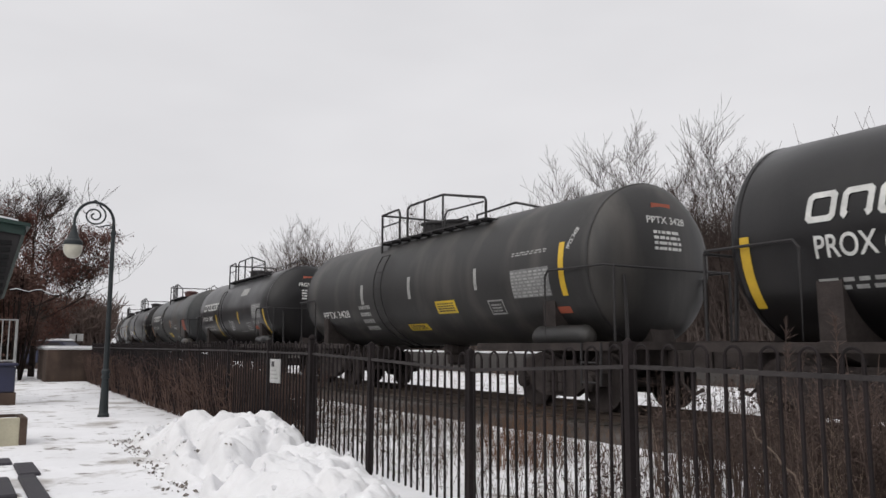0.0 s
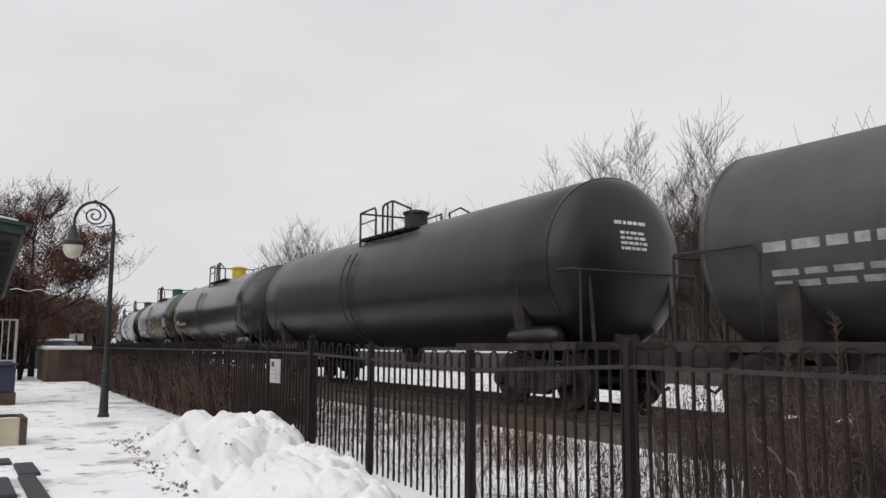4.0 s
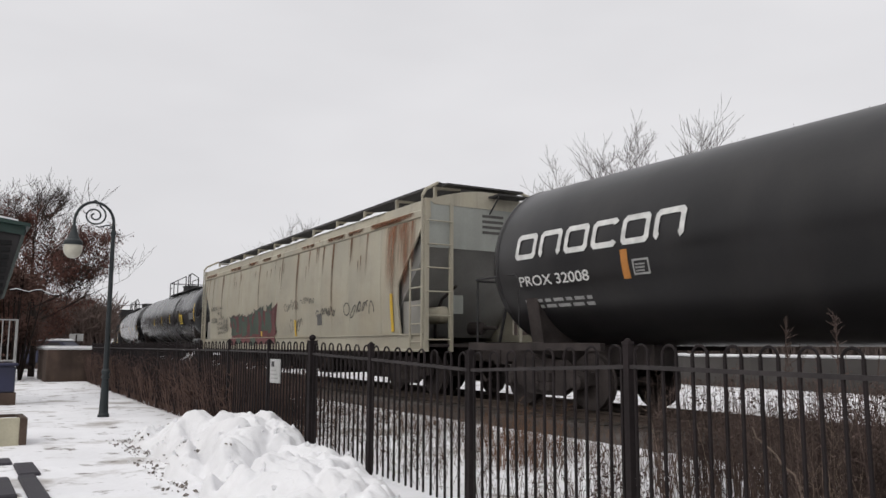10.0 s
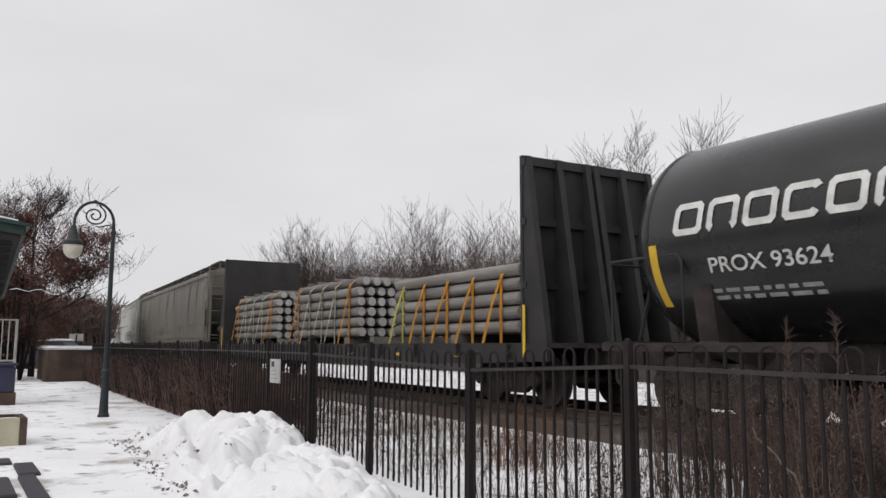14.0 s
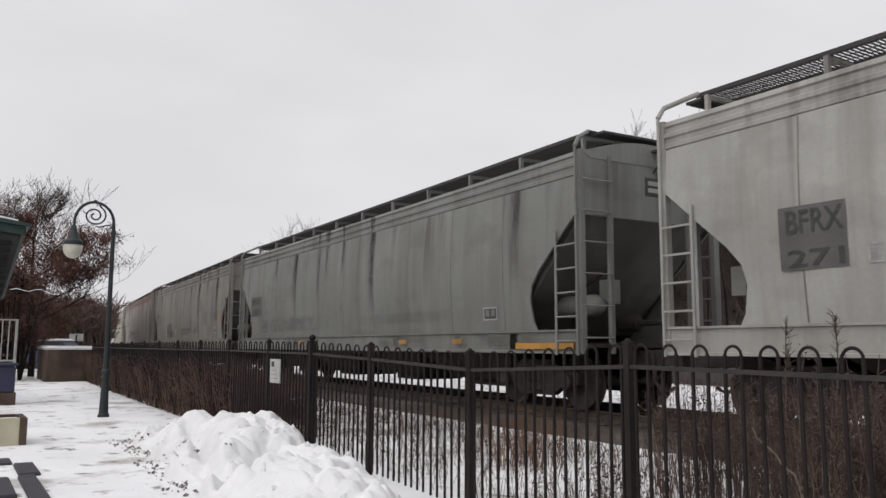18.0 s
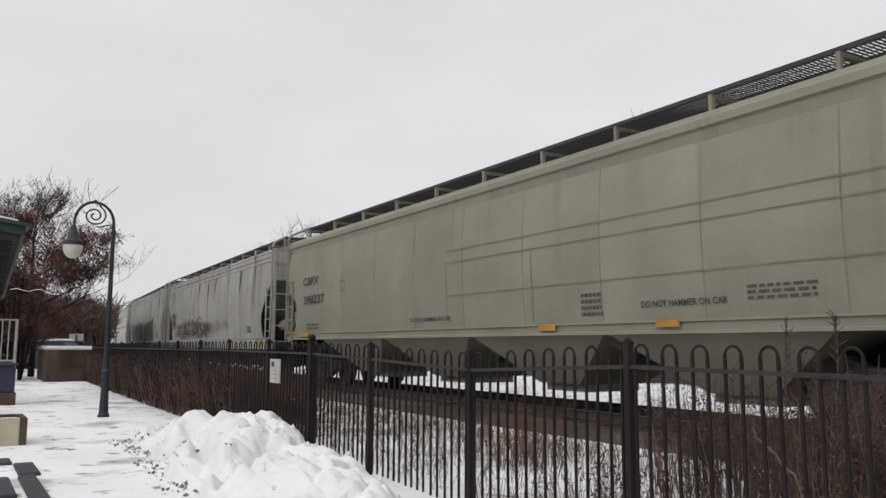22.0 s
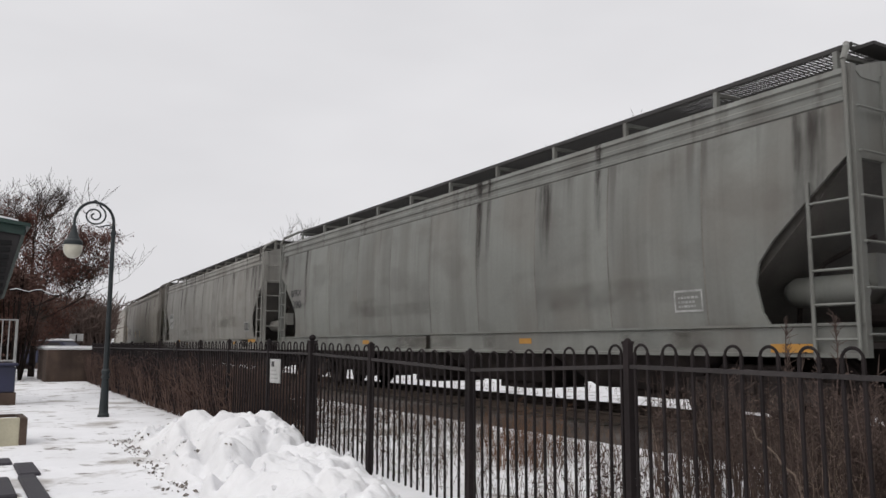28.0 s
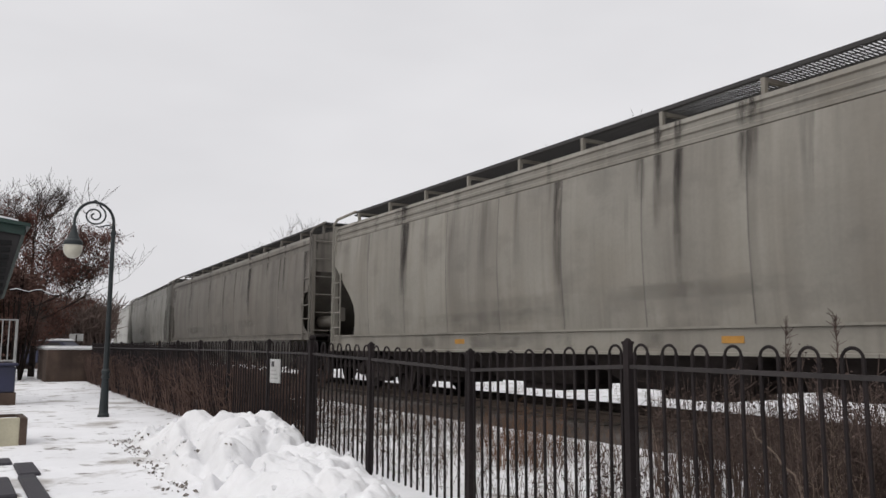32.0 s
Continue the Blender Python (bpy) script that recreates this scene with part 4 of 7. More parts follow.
# ---- snow pile ----
def pile_height(x, y):
    w = Vector((x, y, 0))
    x += 0.22 * noise.noise(w * 1.3)
    y += 0.16 * noise.noise(w * 1.5 + Vector((9, 3, 0)))

    def lobe(cx, cy, rx, ry, h):
        d = ((x - cx) / rx) ** 2 + ((y - cy) / ry) ** 2
        return h * max(0, 1 - d) ** 0.5
    z = max(lobe(-9.5, 2.98, 1.65, 0.80, 0.50), lobe(-11.0, 2.95, 1.5, 0.72, 0.30), lobe(-8.6, 2.60, 1.15, 0.58, 0.36), lobe(-6.4, 2.60, 1.60, 0.66, 0.36), lobe(-7.5, 3.0, 1.3, 0.55, 0.33))
    if z <= 0:
        return -0.08
    # rounded clods at three sizes, with two furrows between the heaps
    out = 0.0
    for k, (c, amp, crack) in enumerate(((1.6, 0.13, 0.08), (4.0, 0.055, 0.026), (8.5, 0.034, 0.016), (17.0, 0.016, 0.007))):
        q = Vector((x * c, y * c * 1.1, 3.3 * k)) + noise.noise_vector(w * c * 1.1) * 0.30
        dist, pts = noise.voronoi(q)
        dome = math.sqrt(max(0.0, 1 - min(1.0, dist[0] / 0.95) ** 2)) - 0.55
        out += amp * (0.9 * dome + 0.7 * noise.noise(pts[0] * 7.1)) - crack * max(0, 1 - (dist[1] - dist[0]) * 4.0)
    out += 0.05 * noise.noise(w * 2.6 + Vector((4, 4, 0))) + 0.02 * (0.3 - abs(noise.noise(w * 7.5))) + noise.noise(w * 13) * 0.022 + noise.noise(w * 26) * 0.014 + noise.noise(w * 52) * 0.008
    for run in FURROWS:
        for a, b in zip(run, run[1:]):
            ab = (b[0] - a[0], b[1] - a[1])
            t = min(1, max(0, ((w.x - a[0]) * ab[0] + (w.y - a[1]) * ab[1]) / (ab[0] ** 2 + ab[1] ** 2)))
            d = math.hypot(w.x - a[0] - t * ab[0], w.y - a[1] - t * ab[1]) + 0.06 * noise.noise(w * 4)
            out -= 0.24 * max(0, 1 - abs(d) / 0.15)
    return z + out * min(1, z * 4.5) - 0.01


FURROWS = [[(-9.6, 2.50), (-8.3, 2.32), (-7.2, 2.10)], [(-6.9, 2.15), (-7.5, 2.62), (-8.1, 3.0)]]


def build_pile():
    nx, ny, x0, y0, dx, dy = 340, 92, -13.0, 1.7, 0.0285, 0.0235
    z = np.array([[pile_height(x0 + dx * i, y0 + dy * j) for i in range(nx)] for j in range(ny)])
    for _ in range(2):
        soft = z.copy()
        soft[1:-1, 1:-1] = (2 * z[1:-1, 1:-1] + z[:-2, 1:-1] + z[2:, 1:-1] + z[1:-1, :-2] + z[1:-1, 2:]) / 6
        z = soft
    verts = [(x0 + dx * i, y0 + dy * j, float(z[j, i])) for j in range(ny) for i in range(nx)]
    faces = [(j * nx + i, j * nx + i + 1, (j + 1) * nx + i + 1, (j + 1) * nx + i) for j in range(ny - 1) for i in range(nx - 1)]
    me = bpy.data.meshes.new("snow_bank")
    me.from_pydata(verts, [], faces)
    me.materials.append(M_PILE)
    me.polygons.foreach_set("use_smooth", [True] * len(me.polygons))
    pile = tagged(new("snow_bank", me), "lumpy bank of ploughed white snow against the fence", "snow pile")
    rng = random.Random(4)
    clods = []
    for k in range(3):
        bm = bm_new()
        bmesh.ops.create_icosphere(bm, subdivisions=2, radius=1.0)
        for v in bm.verts:
            v.co *= 0.85 + 0.45 * noise.noise(v.co * 1.3 + Vector((k * 5, 0, 0))) + 0.15 * noise.noise(v.co * 4 + Vector((k * 5, 0, 0)))
        clods.append(bm)
    lumps = []
    for k in range(190):
        if k < 70:
            x = rng.uniform(-12.6, -8.0)
            y = 2.32 - 0.07 * (x + 12.6) + rng.gauss(0, 0.12)
            s = rng.uniform(0.008, 0.022)
        else:
            x, y = rng.uniform(-11.5, -4.4), rng.uniform(2.0, 3.5)
            s = rng.uniform(0.015, 0.04) if k % 6 else rng.uniform(0.04, 0.065)
        z = pile_height(x, y)
        m = Matrix.LocRotScale((x, y, max(z, 0.0) + s * 0.05), Euler((rng.uniform(0, 6), rng.uniform(0, 6), rng.uniform(0, 6))), (s, s * rng.uniform(0.7, 1.1), s * rng.uniform(0.5, 0.8)))
        if k < 3:
            lumps.append(part("snow_clod", clods[k], M_SNOW, pile, m=m))
        else:
            again(lumps[k % 3], m)
    tw = Twigs()
    for k in range(130):
        x = rng.uniform(-12.2, -7.2)
        y = 2.28 - 0.075 * (x + 12.6) + rng.gauss(0, 0.07) if k % 3 else rng.uniform(1.95, 2.45)
        for q in range(2):
            tw.leaf(Vector((x + rng.gauss(0, 0.03), y + rng.gauss(0, 0.02), max(pile_height(x, y), 0.0) + 0.004 + 0.004 * q)), rng.uniform(0.010, 0.034), rng)
    tagged(new("grit", tw.mesh("grit", M_GRIT)), "dark grit and leaf litter along the snow bank", "grit", kind="stuff")
    return pile


M_GRIT = surf("wet_grit", (0.20, 0.175, 0.155), 0.8, var=0.4, bump=0)
M_PILE = surf("ploughed_snow", (0.77, 0.77, 0.785), 0.85, var=0.06, scale=2.5, fine=22, bump=0.6, stain=0.10, stain_col=(0.45, 0.42, 0.38))


# ---- trees and brush: bare winter growth ----
class Twigs:
    """Collects tapered three-sided branches as plain lists."""

    def __init__(self, least=0.0):
        self.v, self.f, self.least = [], [], least

    def stick(self, p, q, r0, r1):
        r0, r1 = max(r0, self.least), max(r1, self.least * 0.8)
        d = q - p
        a = d.cross(Vector((0.31, 0.17, 0.93))).normalized()
        b = d.normalized().cross(a)
        n = len(self.v)
        for c, r in ((p, r0), (q, r1)):
            for k in range(3):
                self.v.append(c + r * (math.cos(k * 2.094) * a + math.sin(k * 2.094) * b))
        self.f += [(n, n + 1, n + 4, n + 3), (n + 1, n + 2, n + 5, n + 4), (n + 2, n, n + 3, n + 5)]

    def leaf(self, p, size, rng):
        n = len(self.v)
        a = Vector((rng.uniform(-1, 1), rng.uniform(-1, 1), rng.uniform(-1, 1))).normalized() * size
        b = a.cross(Vector((rng.uniform(-1, 1), rng.uniform(-1, 1), rng.uniform(-1, 1)))).normalized() * size * 0.6
        self.v += [p - a, p + b, p + a, p - b]
        self.f.append((n, n + 1, n + 2, n + 3))

    def mesh(self, name, material):
        me = bpy.data.meshes.new(name)
        me.from_pydata([tuple(c) for c in self.v], [], self.f)
        me.materials.append(material)
        return me


def grow(tw, rng, p, d, length, r, level, spread=0.55, leaves=None, rise=0.25, trunk=None):
    """One branch with its side branches."""
    segs = 4 if level > 1 else 3
    for i in range(segs):
        d = (d + Vector((rng.uniform(-1, 1), rng.uniform(-1, 1), rng.uniform(-0.3, 0.8))) * (0.14 if level > 2 else 0.24)).normalized()
        q = p + d * length / segs
        (trunk if trunk is not None else tw).stick(p, q, r, r * 0.82)
        r *= 0.82
        p = q
        if level > 0 and (i > 0 or level < 3):
            for _ in range(rng.choice((1, 2)) if level > 1 else rng.choice((2, 2, 3))):
                side = Vector((rng.uniform(-1, 1), rng.uniform(-1, 1), rng.uniform(-0.1, 0.7))).normalized()
                nd = (d * (1 - spread) + side * spread + Vector((0, 0, rise * 0.5))).normalized()
                grow(tw, rng, p, nd, length * rng.uniform(0.45, 0.72), r * 0.62, level - 1, spread, leaves, rise)
        elif leaves and level == 0:
            for _ in range(leaves):
                tw_l = p + Vector((rng.uniform(-0.2, 0.2), rng.uniform(-0.2, 0.2), rng.uniform(-0.25, 0.1)))
                LEAVES.leaf(tw_l, rng.uniform(0.03, 0.065), rng)


LEAVES = Twigs()
M_OAKTWIG = surf("oak_twigs", (0.048, 0.036, 0.032), 0.95, var=0.3, scale=2, bump=0, spec=0.1)
M_DARKLEAF = surf("dark_dead_leaves", (0.105, 0.054, 0.042), 0.95, var=0.45, scale=1.1, bump=0)


def build_tree(name, label, seed, height, r, level, spread, rise, forks=3, first=0.35, twig=None):
    rng = random.Random(seed)
    tree = thing(name, label, "tree")
    trunk, crown = Twigs(0.05), Twigs(0.0095)
    p, d, n = Vector((0, 0, -0.3)), Vector((0, 0, 1)), 7
    rad = r
    for i in range(n):
        d = (d + Vector((rng.uniform(-1, 1), rng.uniform(-1, 1), 0.6)) * 0.06).normalized()
        q = p + d * (height * 0.62 / n)
        trunk.stick(p, q, rad, rad * 0.86)
        rad *= 0.86
        p = q
        if i / n > first:
            for _ in range(forks):
                a = rng.uniform(0, math.tau)
                side = Vector((math.cos(a), math.sin(a), rng.uniform(0.2, 0.9))).normalized()
                grow(crown, rng, p, (side * spread + d * (1 - spread)).normalized(), height * rng.uniform(0.24, 0.40), rad * 0.55, level, 0.5, None, rise)
    grow(crown, rng, p, d, height * 0.40, rad * 0.8, level, 0.5, None, rise)
    for nm, t, mat in (("trunk", trunk, M_BARK), ("crown", crown, twig or M_TWIG)):
        ob = new(nm, t.mesh(nm, mat))
        ob.parent = tree
    tree["tall"] = max(c.z for c in crown.v)
    return tree


def view_dir(px):
    """Bearing in the plan of a column of the view, as a unit vector."""
    a = YAW - math.atan((px - 784) / 1400)
    return Vector((-math.sin(a), math.cos(a)))


def build_woods():
    rng = random.Random(5)
    kinds = [build_tree("bare_tree", "tall bare deciduous tree with fine grey twigs", 10 + k, 10.0, 0.10, 3, 0.6, 0.15, 1, 0.2) for k in range(3)]
    kinds += [build_tree("bare_tree", "bare grey-brown young tree in the trackside wood", 20 + k, 10.0, 0.10, 2, 0.6, 0.15, 3, 0.2) for k in range(4)]
    group = "bare trees behind the track"
    for k in kinds:
        tagged(k, group=group)
    # (column of the view, distance, height)
    spots = [(1020, 44, 12.6), (1045, 44, 13.2), (1105, 43, 13.9), (1125, 45, 13.0), (1285, 46, 15.2), (1250, 47, 13.6), (1360, 46, 12.0), (1560, 46, 12.4), (730, 62, 13.0), (755, 64, 12.8), (525, 72, 13.4), (500, 74, 13.2), (560, 74, 12.2)]
    chosen = len(spots)
    for px in range(420, 1780, 36):
        far = 84 - 34 * min(1.0, max(0, (px - 450) / 1100))
        for row in range(2):
            top = 0.82 + 0.26 * rng.random()
            tall = 10.4 + 2.0 * min(1.0, max(0, (px - 1000) / 300)) + (0.6 if px < 650 else 0)
            spots.append((px + rng.uniform(-14, 14), far + 6 * row + rng.uniform(-3, 3), (tall + 1.0 * row) * top * min(1.0, max(0.4, (px - 380) / 110)) * (1.0 if px < 1340 else 0.86)))
    placed = set()
    for n, (px, dist, h) in enumerate(spots):
        d = view_dir(px) * dist
        off = offset_of(d.x, d.y)
        if abs(off) < 6:
            continue
        k = kinds[n % 3] if n < chosen else kinds[3 + rng.randrange(4)]
        s = h / k["tall"]
        t = copy_thing(k, pose(0, 0, 0)) if k.name in placed else k
        placed.add(k.name)
        t.matrix_basis = Matrix.LocRotScale((d.x, d.y, land(max(off, -560))), Euler((0, 0, rng.uniform(0, 6.28))), (s, s, s))


def brush(name, label, category, seed, count, place, height, r, material, lean=0.25, twigs=3, bushy=1.0):
    """Standing dry stems with side twigs, too many to count."""
    rng, tw = random.Random(seed), Twigs()
    for _ in range(count):
        x, y, z = place(rng)
        h = height(rng, x, y)
        d = Vector((rng.uniform(-lean, lean), rng.uniform(-lean, lean), 1)).normalized()
        p = Vector((x, y, z - 0.03))
        mid = p + d * h * 0.55
        d2 = (d + Vector((rng.uniform(-lean, lean), rng.uniform(-lean, lean), 0))).normalized()
        tip = mid + d2 * h * 0.45
        tw.stick(p, mid, r, r * 0.8)
        tw.stick(mid, tip, r * 0.8, r * 0.25)
        for _ in range(twigs):
            b = p.lerp(tip, rng.uniform(0.3, 0.95))
            e = b + Vector((rng.uniform(-1, 1), rng.uniform(-1, 1), rng.uniform(0.1, 1.0))).normalized() * h * rng.uniform(0.10, 0.28) * bushy
            tw.stick(b, e, r * 0.6, r * 0.25)
    ob = new(name, tw.mesh(name, material))
    return tagged(ob, label, category, kind="stuff")


def on_land(x, y):
    return x, y, land(offset_of(x, y))


def weed_spot(r):
    """The thicket at the near end: close-set towards the track, thinner by the fence."""
    while True:
        y = 3.95 + 2.5 * r.random()
        d = view_dir(r.uniform(1150, 1720))
        x = d.x * y / d.y
        px = 784 + 1400 * math.tan(YAW - math.atan2(-x, y))
        near = 5.75 - 1.55 * min(1.0, max(0.0, (px - 1270) / 210))
        if y > near + 0.35 * noise.noise(Vector((x * 2, y * 2, 0))) and noise.noise(Vector((x * 1.6, y * 1.6, 0.7))) > r.uniform(-0.75, 0.1):
            return on_land(x, y)


def leafy_weeds(name, label, seed, count, place, low, high, r, material, bits, size):
    """Dead stems still holding shrivelled leaves and seed heads."""
    rng, tw = random.Random(seed), Twigs()
    for _ in range(count):
        x, y, z = place(rng)
        h = rng.uniform(low, high)
        p = Vector((x, y, z - 0.03))
        tip = p + Vector((rng.uniform(-0.16, 0.16), rng.uniform(-0.16, 0.16), 1)) * h
        tw.stick(p, tip, r, r * 0.4)
        for _ in range(5):
            b = p.lerp(tip, rng.uniform(0.35, 0.95))
            e = b + Vector((rng.uniform(-1, 1), rng.uniform(-1, 1), rng.uniform(0.2, 1.2))).normalized() * h * rng.uniform(0.08, 0.2)
            tw.stick(b, e, r * 0.6, r * 0.3)
            for _ in range(bits):
                tw.leaf(b.lerp(e, rng.uniform(0.3, 1.1)) + Vector((rng.gauss(0, 0.015), rng.gauss(0, 0.015), rng.gauss(0, 0.02))), rng.uniform(0.5, 1.2) * size, rng)
    return tagged(new(name, tw.mesh(name, material)), label, "weeds", kind="stuff")


def clump_spot(r):
    a, d = r.uniform(0, math.tau), r.random() ** 0.7
    return on_land(-7.75 + 0.55 * d * math.cos(a), 5.95 + 0.5 * d * math.sin(a))


def hill_spot(r):
    d = view_dir(r.uniform(-80, 182)) * r.uniform(50, 64)
    return d.x, d.y, 0.0


def build_brush():
    leafy_weeds("weeds", "dense dark brown dead weeds holding shrivelled leaves behind the fence", 1, 1150, weed_spot, 0.55, 1.22, 0.0040, M_WEED_DARK, 3, 0.014)
    brush("pale_weeds", "pale dry stalks among the brown weeds", "weeds", 17, 300, weed_spot, lambda r, x, y: r.uniform(0.5, 1.1), 0.0032, M_STRAW, 0.22, 8, 0.45)
    leafy_weeds("tall_weeds", "tall dead weed stalks standing above the fence", 7, 26, lambda r: on_land(r.uniform(-3.0, -0.9), r.uniform(3.95, 5.0)), 1.2, 1.5, 0.0045, M_WEED_DARK, 4, 0.012)
    leafy_weeds("seed_weeds", "dark seed-headed stalks in the snow by the fence", 19, 46, lambda r: on_land(r.uniform(-4.9, -4.1), r.uniform(4.1, 4.9)), 0.3, 0.62, 0.0035, M_WEED_DARK, 4, 0.013)
    brush("rust_grass", "clump of rust-brown dead grass behind the fence", "grass", 23, 130, clump_spot, lambda r, x, y: r.uniform(0.35, 0.85), 0.0042, M_RUSTGRASS, 0.25, 5, 0.6)
    brush("dry_grass", "dry grass stems poking through snow", "grass", 2, 2900, lambda r: on_land(r.uniform(-17, -2.6), 4.0 + 3.5 * r.random() ** 0.75), lambda r, x, y: r.uniform(0.12, 0.55), 0.0034, M_DRY, 0.40, 3)
    brush("bank_grass", "matted brown grass on the gravel bank", "grass", 3, 4200, lambda r: on_land(*along(r.uniform(-60, 5), 1.8 + 1.7 * r.random() ** 1.5)), lambda r, x, y: r.uniform(0.06, 0.30), 0.006, M_DRY, 0.7, 2)
    brush("fence_brush", "dark brown brush grown through the fence", "brush", 4, 5200, lambda r: on_land(*along(-12.0 - 22 * r.random() ** 1.1, FENCE_OFF - r.uniform(-0.05, 1.4))), lambda r, x, y: r.uniform(0.5, 1.22), 0.010, M_BRUSH, 0.3, 6)
    brush("undergrowth", "brown leafless scrub at the edge of the wood", "scrub", 6, 6500, scrub_spot, lambda r, x, y: r.uniform(1.5, 4.6), 0.032, M_SCRUB, 0.3, 6)
    brush("wood_edge", "close-set grey-brown stems of the bare wood", "scrub", 12, 6800, scrub_spot, lambda r, x, y: r.uniform(0.40, 0.76) * crest(x, y), 0.034, M_STEMS, 0.22, 11, 0.7)
    build_thicket()
    build_stalks()
    brush("far_scrub", "dark brown wooded bank beyond the platform end", "scrub", 8, 5200, hill_spot, lambda r, x, y: r.uniform(1.2, 4.6), 0.06, M_HILL, 0.35, 7)


def crest(x, y):
    """Height of the wood's top along the line: a step up where it comes nearer, low at its far end."""
    px = 784 + 1400 * math.tan(YAW - math.atan2(-x, y))
    tall = 10.3 if px < 980 else 10.6 if px < 1340 else 9.2
    return tall * min(1.0, max(0.35, (px - 380) / 110))


def build_thicket():
    rng, tw = random.Random(9), Twigs(0.011)
    for _ in range(820):
        x, y, z = scrub_spot(rng)
        h = rng.uniform(0.62, 1.0) * crest(x, y)
        grow(tw, rng, Vector((x, y, z - 0.2)), Vector((rng.uniform(-0.1, 0.1), rng.uniform(-0.1, 0.1), 1)), h / 1.35, 0.055, 2, 0.62, None, 0.22)
    tagged(new("thicket", tw.mesh("thicket", M_STEMS)), "dense grey-brown saplings of the bare wood", "scrub", kind="stuff")


def build_stalks():
    rng = random.Random(51)
    for px, tall in ((1385, 1.46), (1474, 1.50), (1440, 1.25)):
        d = view_dir(px)
        x, y = d.x * 4.25 / d.y, 4.25
        weed = thing("weed_stalk", "tall dry weed stalk with a feathery seed head", "weed", "tall weed stalks by the fence")
        plume = Twigs()
        p = Vector((x, y, -0.1))
        pts = [p + Vector((0.012 * math.sin(k * 1.9 + px), 0.01 * math.cos(k * 2.3), (tall + 0.1) * k / 6)) for k in range(7)]
        part("stem", tube(bm_new(), pts, 0.0042, 5, 0.003), M_WEED_DARK, weed)
        p = pts[-1]
        for k in range(55):
            z = tall - 0.30 * rng.random()
            b = Vector((p.x, p.y, z))
            plume.stick(b, b + Vector((rng.uniform(-1, 1), rng.uniform(-1, 1), rng.uniform(0.4, 1.4))).normalized() * rng.uniform(0.02, 0.07), 0.0025, 0.0015)
        ob = new("seed_head", plume.mesh("seed_head", M_WEED_DARK))
        ob.parent = weed
        tagged(ob, kind="stuff")
    vine = thing("vine", "pale twisted bare vine hanging in the weeds", "vine")
    pts = []
    for px, z in ((1322, 0.86), (1328, 0.80), (1345, 0.76), (1360, 0.72), (1372, 0.66), (1392, 0.62), (1402, 0.52), (1404, 0.40), (1420, 0.20), (1426, -0.08)):
        d = view_dir(px)
        pts.append((d.x * 4.05 / d.y, 4.05, z))
    part("stem", tube(bm_new(), pts, 0.005, 7, 0.008), M_STRAW, vine, smooth=True)


M_SCRUB = surf("scrub_brown", (0.120, 0.094, 0.084), 0.95, var=0.4, scale=0.2, bump=0)


def scrub_spot(r):
    px = r.uniform(405, 1800)
    far = 78 - 36 * min(1.0, max(0, (px - 450) / 1100))
    d = view_dir(px) * (far + r.uniform(-3, 16))
    return on_land(d.x, d.y)


def build_oak():
    rng = random.Random(21)
    tree = thing("oak_tree", "young oak holding rust-brown winter leaves", "tree")
    trunk, crown = Twigs(0.05), Twigs(0.0085)
    p, d, rad = Vector((0, 0, -0.3)), Vector((0, 0, 1)), 0.22
    for i in range(10):
        q = p + d * 0.74
        trunk.stick(p, q, rad, rad * 0.88)
        rad *= 0.88
        p = q
        d = (d + Vector((rng.uniform(-1, 1), rng.uniform(-1, 1), 0.5)) * 0.09).normalized()
        for _ in range(3 if i > 2 else 2):
            a = rng.uniform(0, math.tau)
            side = Vector((math.cos(a), math.sin(a), rng.uniform(-0.1, 0.5) + 0.06 * i)).normalized()
            grow(crown, rng, p, side, rng.uniform(2.3, 3.3) * (1.15 if 1 < i < 6 else 0.75), rad * 0.45, 3, 0.55, 5 if i < 8 and _ < 2 else None, 0.0)
    grow(crown, rng, p, d, 1.7, rad, 3, 0.5, None, 0.2)
    for nm, t, mat in (("trunk", trunk, M_BARK), ("crown", crown, M_OAKTWIG), ("leaves", LEAVES, M_REDTWIG)):
        ob = new(nm, t.mesh(nm, mat))
        ob.parent = tree
    at_tree = view_dir(66) * 38
    tree.matrix_basis = Matrix.LocRotScale((at_tree.x, at_tree.y, 0), Euler((0, 0, 0.4)), (0.84, 0.84, 0.87))
    shrub = thing("shrub", "ragged tall shrub thick with dark brown leaves", "shrub")
    stems, leaf = Twigs(), Twigs()
    lobes = [(rng.uniform(-0.9, 0.9), rng.uniform(-1.3, 0.6), rng.uniform(0.5, 4.3), rng.uniform(0.5, 0.95)) for k in range(16)]
    for x, y, z, r in lobes:
        for k in range(3):
            stems.stick(Vector((x * 0.4, y * 0.4, -0.2)), Vector((x + rng.uniform(-0.5, 0.5), y + rng.uniform(-0.5, 0.5), z + rng.uniform(0.2, 1.1))), 0.05, 0.012)
        for k in range(1100):
            d = Vector((rng.gauss(0, 1), rng.gauss(0, 1), rng.gauss(0, 1))).normalized() * r * rng.random() ** 0.4 * (0.8 + 0.5 * noise.noise(Vector((k % 23, z, x)) * 3.1))
            leaf.leaf(Vector((x, y, max(0.1, z))) + d, rng.uniform(0.03, 0.075), rng)
    for nm, t, mat in (("branching", stems, M_BARK), ("leaves", leaf, M_DARKLEAF)):
        ob = new(nm, t.mesh(nm, mat))
        ob.parent = shrub
    at_shrub = view_dir(34) * 34.5
    shrub.matrix_basis = pose(at_shrub.x, at_shrub.y, 0)
    return tree


